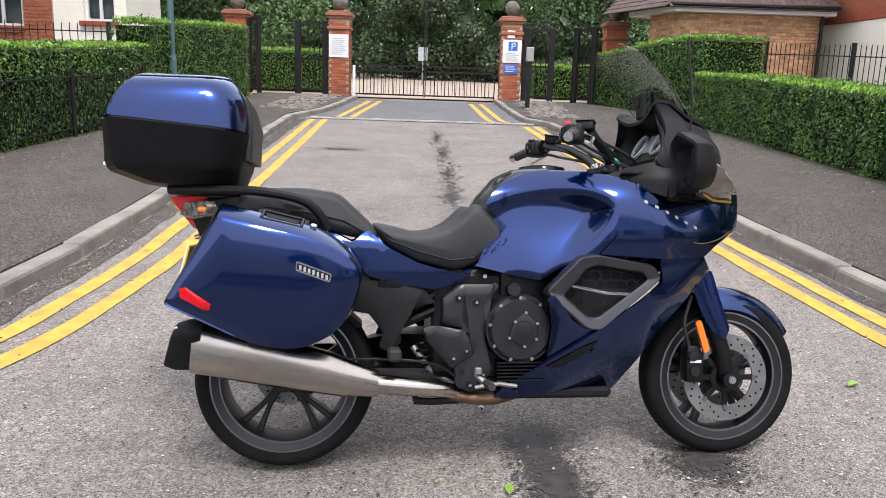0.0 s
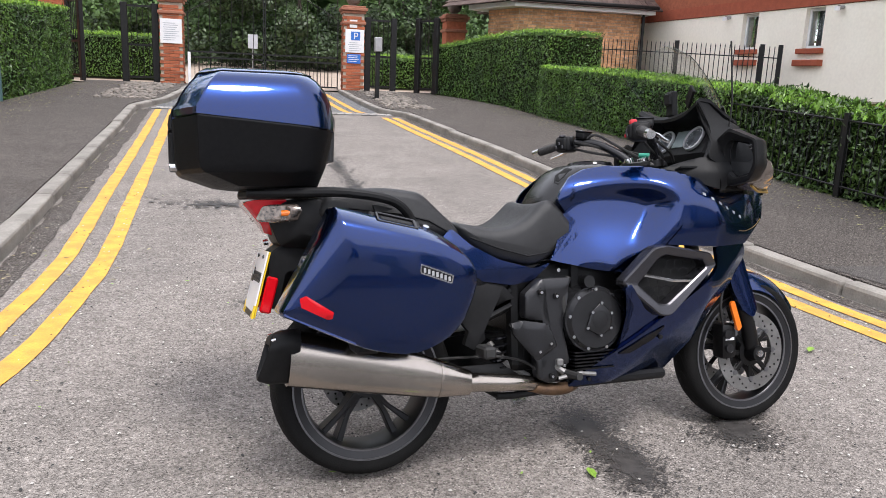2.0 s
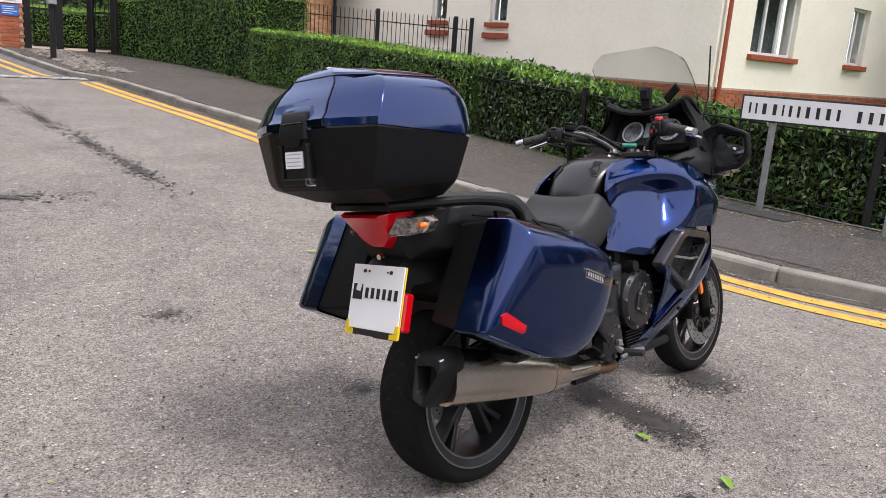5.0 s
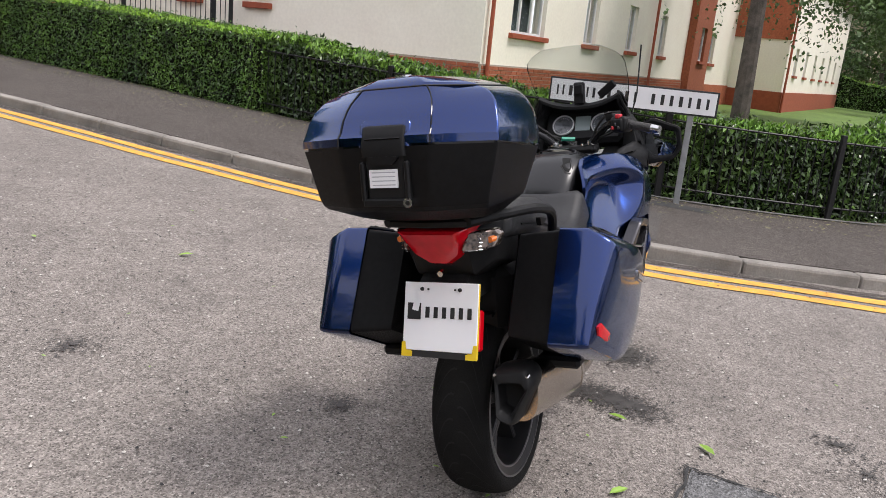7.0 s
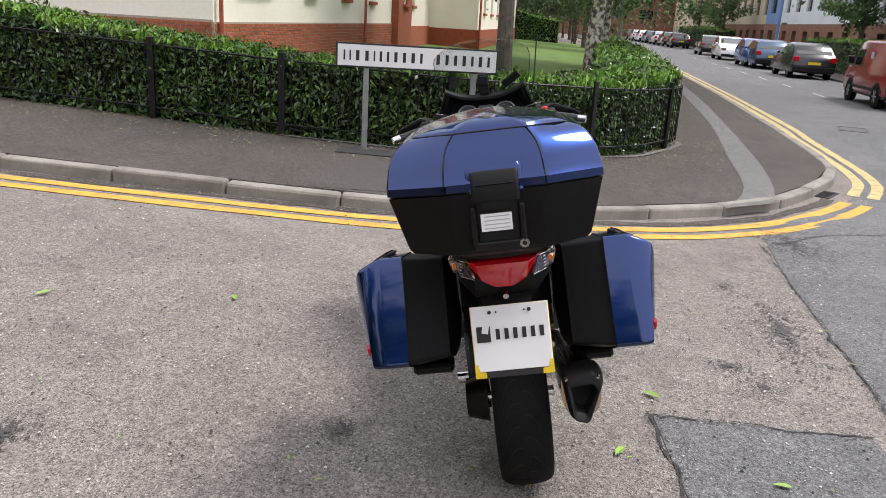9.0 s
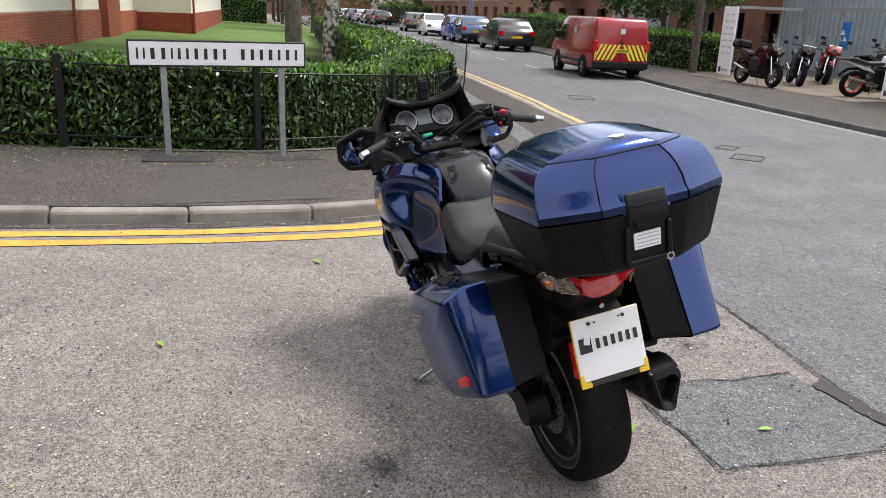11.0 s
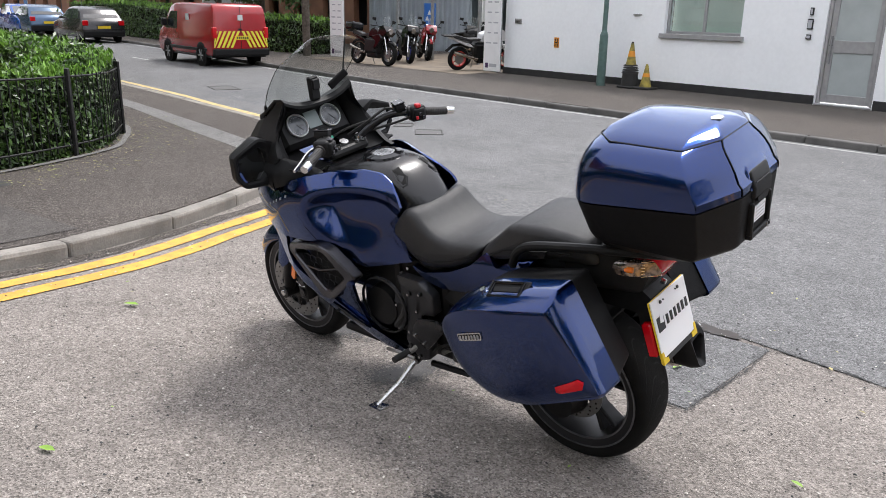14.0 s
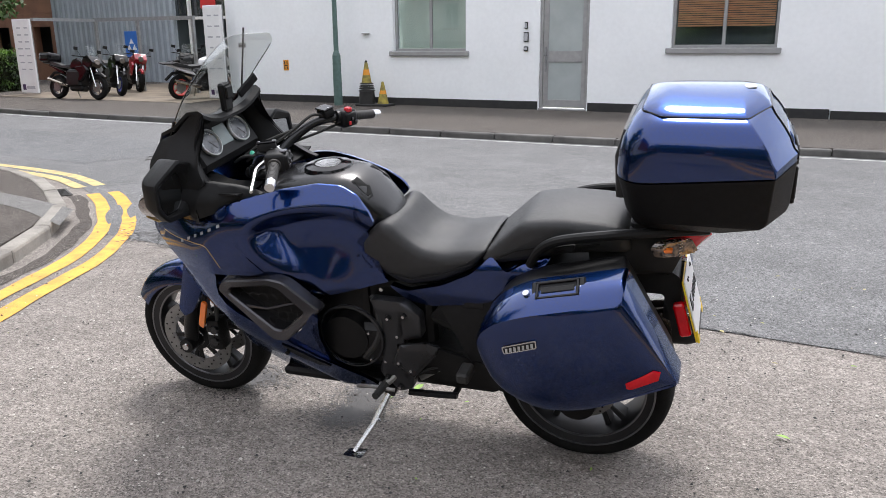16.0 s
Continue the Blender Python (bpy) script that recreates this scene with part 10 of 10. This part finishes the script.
    for e in (-1, 1):
        part("lid_screw", C(m @ Vector((e * 0.024, 0, 0.021)), m @ Vector((e * 0.024, 0, 0.0225)), 0.0035, 0.003, 8), "alloy", rv)
    part("hose", T(curve_pts([(1.035, s * 0.205, 1.19), (1.07, s * 0.17, 1.205), (1.13, s * 0.12, 1.16), (1.22, s * 0.07, 1.10)], 6), 0.0055, 6), "black_rubber", hb, smooth=True)
    part("hose", T(curve_pts([(1.0, s * 0.24, 1.155), (1.06, s * 0.19, 1.135), (1.13, s * 0.13, 1.115), (1.21, s * 0.09, 1.08)], 6), 0.005, 6), "black_rubber", hb, smooth=True)
bm = B(1.13, 1.22, -0.11, 0.11, 1.045, 1.085, bevel=0.018, seg=2)
yk = part("top_yoke", bm, "engine", bike, "black top yoke")
part("ignition", C((1.175, 0, 1.085), (1.17, 0, 1.10), 0.022, 0.02, 16), "alloy", yk)
for s in (-1, 1):
    part("yoke_cap", C((1.17, s * 0.085, 1.08), (1.165, s * 0.085, 1.105), 0.024, 0.02, 16), "alloy", yk, smooth=True)
    part("riser_clamp", C((1.172, s * 0.085, 1.062), (1.169, s * 0.085, 1.088), 0.034, 0.032, 18), "engine", yk, smooth=True)
    part("bolt", C((1.145, s * 0.05, 1.085), (1.144, s * 0.05, 1.093), 0.008, 0.007, 8), "alloy", yk)
part("cable", T(curve_pts([(1.0, 0.22, 1.18), (1.10, 0.15, 1.15), (1.22, 0.08, 1.12), (1.30, 0.03, 1.08)], 6), 0.006, 6), "black_rubber", bike)
part("cable", T(curve_pts([(1.0, -0.22, 1.18), (1.12, -0.15, 1.16), (1.24, -0.08, 1.12), (1.30, -0.03, 1.08)], 6), 0.006, 6), "black_rubber", bike)
part("key_sleeve", T([(1.20, 0.06, 1.115), (1.235, 0.01, 1.11)], 0.01, 8), "teal", bike, "small green sleeve on the wiring")

# panniers ---------------------------------------------------------------------------
PAN = [(-0.15, 0.925), (0.13, 0.86), (0.235, 0.80), (0.288, 0.71), (0.225, 0.54), (0.08, 0.475), (-0.06, 0.50), (-0.318, 0.62)]
for s in (-1, 1):
    rad = [0.012, 0.05, 0.05, 0.06, 0.08, 0.06, 0.05, 0.014]
    def cut(y, d):
        """The outline at half width y: shrunk by d, with the top edge falling away outwards."""
        pts = [tuple(p) for p in inset(PAN, d)]
        f = 0.42 * max(0.0, y - 0.395)
        return [(x, z - f * (1.0 if i < 2 else 0.55 if i == 2 else 0.0)) for i, (x, z) in enumerate(pts)]
    secs = [(y, cut(y, d)) for y, d in ((0.318, 0), (0.325, 0), (0.385, 0), (0.394, 0), (0.43, 0.001), (0.458, 0.005), (0.467, 0.010), (0.473, 0.022), (0.477, 0.05), (0.480, 0.10))]
    bulge = lambda x, z: 0.012 * (1 - ((x - 0.08) / 0.35) ** 2) - 0.085 * max(0, -x - 0.05) - 0.10 * (0.80 - z) * (1 if z < 0.80 else 0.2)
    rings = []
    for i, (y, pts) in enumerate(secs):
        rings.append([(p[0], s * (y + (bulge(p[0], p[1]) * min(1, max(0, i - 3) / 3))), p[1]) for p in round_poly(pts, rad, 4)])
    pn = part("pannier", ring_skin(bmesh.new(), rings), "blue", bike, "blue hard pannier with reflector and badge", smooth=True, sharp=28)
    INN = inset(PAN, 0.006)
    rings = []
    for y, pts in ((0.175, inset(PAN, 0.05)), (0.19, inset(PAN, 0.02)), (0.317, INN)):
        rings.append([(p[0] + (0.012 if y < 0.3 else 0), s * y, p[1]) for p in round_poly([tuple(p) for p in pts], rad, 4)])
    part("pannier_base", ring_skin(bmesh.new(), rings), "case_black", pn, "black pannier back half", smooth=True, sharp=28)
    part("seam", loft_y([(s * 0.3165, inset(PAN, 0.003)), (s * 0.3195, inset(PAN, 0.003))], 0.05), "black_gloss", pn)
    bo = [(0.082, 0.755), (0.186, 0.716), (0.180, 0.690), (0.080, 0.726)]
    bg = part("badge", panel(bo, lambda x, z: 0.484 + bulge(x, z), s, 0.012, 0.03, 0.0, 0.006), "alloy", pn, "small chrome maker's badge")
    part("badge_field", panel(inset(bo, 0.004), lambda x, z: 0.4846 + bulge(x, z), s, 0.003, 0.03, 0.0, 0.004), "cover", bg)
    for k in range(7):
        x = 0.094 + 0.0128 * k
        zc = 0.7355 - 0.37 * (x - 0.094)
        part("letter_bar", B(x - 0.0035, x + 0.0035, min(s * (0.483 + bulge(x, zc)), s * (0.4858 + bulge(x, zc))), max(s * (0.483 + bulge(x, zc)), s * (0.4858 + bulge(x, zc))), zc - 0.008, zc + 0.006), "letter_silver", bg)
    part("reflector", panel([(-0.262, 0.668), (-0.243, 0.674), (-0.168, 0.624), (-0.172, 0.606), (-0.186, 0.604), (-0.258, 0.642)], lambda x, z: 0.4825 + bulge(x, z), s, 0.03, 0.02, 0.004), "red_lens", pn, "red side reflector", smooth=True, sharp=50)
    # top latch, lying in the sloping shoulder
    lm = Matrix.Translation((0.03, s * 0.402, 0.876)) @ Matrix.Rotation(radians(13), 4, "Y") @ Matrix.Rotation(radians(-27) * s, 4, "X")
    lt = part("latch", B(-0.075, 0.085, -0.04, 0.035, -0.008, 0.003, bevel=0.004, m=lm), "satin", pn, "black carrying handle and latch")
    bm = bmesh.new()
    for a0, a1, b0, b1 in ((-0.06, 0.07, -0.032, -0.024), (-0.06, 0.07, 0.02, 0.028), (-0.06, -0.05, -0.032, 0.028), (0.06, 0.07, -0.032, 0.028)):
        box(bm, a0, a1, b0, b1, 0.002, 0.009, bevel=0.002, m=lm)
    part("latch_frame", bm, "black_gloss", lt)
    part("latch_bar", B(-0.045, 0.055, -0.012, 0.008, 0.001, 0.007, bevel=0.002, m=lm), "satin", lt)
    part("lock", C(lm @ Vector((0.10, 0.0, -0.004)), lm @ Vector((0.10, 0.0, 0.008)), 0.011, 0.010, 12), "alloy", lt)
    part("pannier_mount", B(-0.08, 0.0, min(s * 0.2, s * 0.34), max(s * 0.2, s * 0.34), 0.475, 0.51, bevel=0.01), "satin", pn)

# rack, tail -----------------------------------------------------------------------
for s in (-1, 1):
    part("grab_rail", T(curve_pts([(0.165, s * 0.195, 0.845), (0.13, s * 0.21, 0.905), (0.07, s * 0.218, 0.945), (-0.06, s * 0.21, 0.968), (-0.20, s * 0.17, 0.972), (-0.36, s * 0.12, 0.972)], 6), 0.0155, 10), "satin", bike, "black tubular grab rail", smooth=True)
    part("rail_web", P(round_poly([(0.03, 0.90), (0.09, 0.915), (0.05, 0.925), (0.02, 0.93)], 0.006, 2), "y", s * 0.19, s * 0.205), "satin", bike)
rk = part("luggage_rack", P(round_poly([(-0.13, -0.12), (-0.13, 0.12), (-0.36, 0.135), (-0.38, 0.0), (-0.36, -0.135)], 0.03), "z", 0.958, 0.978, bevel=0.004), "satin", bike, "black luggage rack")
part("case_mount", B(-0.36, -0.14, -0.11, 0.11, 0.978, 0.992, bevel=0.004), "satin", rk)
tail = part("tail_unit", loft_y([(-0.14, [(0.0, 0.95), (-0.18, 0.945), (-0.24, 0.90), (-0.20, 0.84), (-0.02, 0.80)]), (-0.09, [(0.0, 0.955), (-0.28, 0.95), (-0.30, 0.90), (-0.26, 0.80), (-0.02, 0.78)]), (0.09, [(0.0, 0.955), (-0.28, 0.95), (-0.30, 0.90), (-0.26, 0.80), (-0.02, 0.78)]), (0.14, [(0.0, 0.95), (-0.18, 0.945), (-0.24, 0.90), (-0.20, 0.84), (-0.02, 0.80)])], 0.02), "satin", bike, smooth=True, sharp=50)
rl = []
for x, q in ((-0.25, 1.0), (-0.345, 1.0), (-0.368, 0.88), (-0.374, 0.7)):
    rl.append([(x + 0.6 * (0.945 - p[1]) + 0.12 * abs(p[0] * q), p[0] * q, 0.905 + (p[1] - 0.905) * q) for p in round_poly([(-0.112, 0.952), (-0.075, 0.868), (-0.03, 0.836), (0.03, 0.836), (0.075, 0.868), (0.112, 0.952)], 0.008, 3)])
part("tail_light", ring_skin(bmesh.new(), rl), "red_bright", tail, "red tail light lens", smooth=True, sharp=30)
for s in (-1, 1):
    rl = []
    lens_x = lambda y: -0.322 + 1.15 * (y - 0.09)
    for d, q in ((0.035, 1.0), (0.012, 1.0), (0.003, 0.9), (0.0, 0.78)):
        rl.append([(lens_x(p[0]) + d, s * (0.128 + (p[0] - 0.128) * q), 0.908 + (p[1] - 0.908) * q) for p in round_poly([(0.097, 0.936), (0.080, 0.884), (0.115, 0.876), (0.155, 0.884), (0.167, 0.918), (0.155, 0.936)], 0.006, 3)])
    ind = part("indicator", ring_skin(bmesh.new(), rl), "smoked_lens", tail, "clear indicator lens with amber bulb", smooth=True, sharp=30)
    part("bulb", C((-0.235, s * 0.146, 0.908), (lens_x(0.146) - 0.003, s * 0.144, 0.907), 0.012, 0.009, 12), "amber", ind)
    for k in range(6):
        z = 0.882 + 0.010 * k
        part("lens_rib", T([(lens_x(y) - 0.0005, s * y, z) for y in (0.088 + 0.004 * (k % 2), 0.128)], 0.0014, 5), "alloy", ind)
# number plate hanger and plate
hz = part("plate_hanger", loft_y([(-0.075, [(-0.08, 0.80), (-0.22, 0.83), (-0.29, 0.78), (-0.30, 0.60), (-0.27, 0.60), (-0.24, 0.72), (-0.10, 0.72)]), (0.075, [(-0.08, 0.80), (-0.22, 0.83), (-0.29, 0.78), (-0.30, 0.60), (-0.27, 0.60), (-0.24, 0.72), (-0.10, 0.72)])], 0.015), "satin", bike, smooth=True, sharp=50)
pm = Matrix.Translation((-0.325, -0.004, 0.685)) @ Matrix.Rotation(radians(15), 4, "Y")
pb = part("plate_holder", B(0.001, 0.006, -0.119, 0.119, -0.110, 0.105, bevel=0.002, m=pm), "plate_yellow", hz, "yellow-backed number plate holder")
part("number_plate", B(-0.005, 0.0, -0.117, 0.117, -0.093, 0.105, bevel=0.0015, m=pm), "plate_white", hz, "white plate with a dark emblem and bars")
part("plate_strip", B(-0.004, 0.001, -0.088, 0.088, -0.112, -0.0935, m=pm), "sign_black", hz)
for s in (-1, 1):
    part("plate_clip", P([(s * 0.119, -0.112), (s * 0.119, -0.07), (s * 0.108, -0.07), (s * 0.104, -0.095), (s * 0.085, -0.097), (s * 0.085, -0.112)], "x", -0.0065, 0.0), "plate_yellow", hz).matrix_local = pm
# y runs to the left, so writing runs towards -y as seen from behind
part("emblem", B(-0.0075, -0.005, 0.062, 0.104, -0.004, 0.044, m=pm), "sign_black", hz)
part("emblem_mark", B(-0.009, -0.0075, 0.072, 0.092, 0.006, 0.034, m=pm @ Matrix.Rotation(0.2, 4, "X")), "plate_white", hz)
for k in range(6):
    yc = 0.040 - 0.0265 * k
    part("letter_bar", B(-0.0075, -0.005, yc - 0.0062, yc + 0.0062, 0.002, 0.034, m=pm), "sign_black", hz)
for yy in (0.06, -0.06, 0.04, -0.045):
    bmx = bmesh.new()
    cyl(bmx, pm @ Vector((-0.005, yy, 0.085)), pm @ Vector((-0.0085, yy, 0.085)), 0.006 if abs(yy) > 0.05 else 0.003, n=8)
    part("plate_screw", bmx, "sign_black", hz)
part("hanger_bolt", C((-0.285, 0, 0.815), (-0.30, 0, 0.812), 0.01, 0.009, 10), "alloy", hz)
for s in (-1, 1):
    part("rear_reflector", B(0.014, 0.050, min(s * 0.086, s * 0.117), max(s * 0.086, s * 0.117), -0.088, 0.03, bevel=0.006, m=pm), "red_lens", hz, "red rear reflector")

# top case -------------------------------------------------------------------------
zs_seam = lambda dz: (lambda x, y: 1.178 + dz - 0.09 * (x + 0.31))


def crest(z, rise, w):
    """Height over a plan: z at the rim, arched by rise over the middle."""
    return lambda x, y: z + rise * (1 - min(1.0, abs(y) / w) ** 1.6)


def loft_case(sections, k=3):
    """A case from plans (z, rear x, front x, half width): crisp rear corners cut off at a slant, rounded front."""
    rings = []
    for z, x0, x1, w in sections:
        zf = z if callable(z) else (lambda x, y, z=z: z)
        c = min(0.062, w * 0.3)
        plan = [(x0, -w * 0.46), (x0 + c, -w), (x1 - 0.06, -w * 0.985), (x1, -w * 0.72), (x1, w * 0.72), (x1 - 0.06, w * 0.985), (x0 + c, w), (x0, w * 0.46)]
        rings.append([(p[0], p[1], zf(p[0], p[1])) for p in round_poly(plan, [0.012, 0.006, 0.05, 0.04, 0.04, 0.05, 0.006, 0.012], k)])
    return ring_skin(bmesh.new(), rings)


low = part("top_case", loft_case([(0.985, -0.40, -0.15, 0.15), (0.992, -0.45, -0.135, 0.185), (1.030, -0.552, -0.125, 0.236), (1.042, -0.563, -0.12, 0.243), (1.06, -0.569, -0.115, 0.248), (zs_seam(-0.006), -0.574, -0.096, 0.281)]), "case_black", bike, "large top case with black base and blue lid", smooth=True, sharp=20)
part("case_seam", loft_case([(zs_seam(-0.006), -0.567, -0.103, 0.274), (zs_seam(0.0), -0.567, -0.103, 0.274)]), "black_gloss", low)
LID = [(zs_seam(0.0), -0.575, -0.094, 0.284), (zs_seam(0.02), -0.574, -0.094, 0.284), (1.235, -0.562, -0.10, 0.281), (1.265, -0.549, -0.108, 0.275), (1.29, -0.533, -0.12, 0.265), (1.308, -0.519, -0.13, 0.252), (1.322, -0.507, -0.14, 0.234), (crest(1.333, 0.010, 0.205), -0.496, -0.155, 0.205)]
lid = part("lid", loft_case(LID), "blue", low, "metallic blue lid with a creased edge", smooth=True, sharp=24)
TOP = [(crest(1.3335, 0.010, 0.205), -0.4955, -0.156, 0.2045), (crest(1.3385, 0.015, 0.197), -0.490, -0.162, 0.197), (crest(1.351, 0.015, 0.15), -0.472, -0.19, 0.15), (crest(1.3615, 0.010, 0.10), -0.452, -0.22, 0.10), (crest(1.3685, 0.004, 0.05), -0.43, -0.25, 0.05)]
top_panel = part("lid_panel", loft_case(TOP), "blue", lid, "raised flat top panel of the lid", smooth=True, sharp=24)
part("panel_gap", T([(x, y, z - 0.001) for x, y, z in (lambda q: q + q[:1])([(p[0], p[1], crest(1.334, 0.010, 0.205)(p[0], p[1])) for p in round_poly([(-0.4965, -0.0945), (-0.4345, -0.2055), (-0.215, -0.2025), (-0.1555, -0.148), (-0.1555, 0.148), (-0.215, 0.2025), (-0.4345, 0.2055), (-0.4965, 0.0945)], 0.008, 3)])], 0.0022, 5), "black_gloss", lid)
part("lid_emblem", P(round_poly([(-0.457, -0.016), (-0.433, -0.026), (-0.422, 0.0), (-0.433, 0.026), (-0.457, 0.016)], 0.006, 2), "z", 1.358, 1.3728), "alloy", top_panel, "small silver emblem")
for s in (-1, 1):
    part("lid_line", T([(x0 - 0.0005, s * w * 0.46, z if not callable(z) else z(x0, s * w * 0.46)) for z, x0, x1, w in LID], 0.0018, 5), "black_gloss", lid)
part("latch_cover", loft_z([(1.196, -0.578, -0.545, 0.074, 0.012), (1.250, -0.562, -0.535, 0.074, 0.012), (1.262, -0.553, -0.53, 0.066, 0.012)]), "blue", low, "blue latch surround", smooth=True, sharp=40)
lt = part("latch_handle", loft_z([(1.172, -0.584, -0.56, 0.062, 0.010), (1.20, -0.585, -0.56, 0.062, 0.010), (1.244, -0.569, -0.545, 0.062, 0.010), (1.249, -0.562, -0.545, 0.058, 0.010)]), "satin", low, "black latch handle", smooth=True, sharp=40)
part("handle_ridge", B(-0.582, -0.574, -0.05, 0.05, 1.214, 1.218, bevel=0.001), "black_gloss", lt)
# block coloured as the shade inside the latch recess
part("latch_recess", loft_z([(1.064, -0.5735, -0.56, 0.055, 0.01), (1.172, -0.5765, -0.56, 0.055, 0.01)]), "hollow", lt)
part("latch_tongue", P(round_poly([(-0.045, 1.172), (0.045, 1.172), (0.03, 1.152), (-0.03, 1.152)], 0.008, 2), "x", -0.586, -0.57), "satin", lt)
bm = bmesh.new()
box(bm, -0.585, -0.56, -0.070, -0.056, 1.060, 1.16, bevel=0.004)
box(bm, -0.585, -0.56, 0.056, 0.070, 1.060, 1.16, bevel=0.004)
box(bm, -0.584, -0.555, -0.066, 0.066, 1.046, 1.066, bevel=0.004)
part("latch_frame", bm, "satin", lt)
part("sticker", B(-0.5795, -0.570, -0.036, 0.044, 1.094, 1.140), "plate_white", lt, "white printed sticker")
for k in range(4):
    part("text_bar", B(-0.5802, -0.5795, -0.030, 0.036, 1.100 + 0.0105 * k, 1.1025 + 0.0105 * k), "sign_grey", lt)
part("lock", C((-0.55, -0.062, 1.056), (-0.585, -0.062, 1.056), 0.0135, 0.0125, 14), "alloy", lt, "round key lock")
part("keyhole", C((-0.584, -0.062, 1.056), (-0.5862, -0.062, 1.056), 0.006, 0.006, 10), "hollow", lt)
part("pad", loft_z([(1.07, -0.12, -0.088, 0.15, 0.02), (1.20, -0.12, -0.084, 0.165, 0.02), (1.275, -0.135, -0.105, 0.14, 0.015)]), "vinyl", low, "black backrest pad", smooth=True)
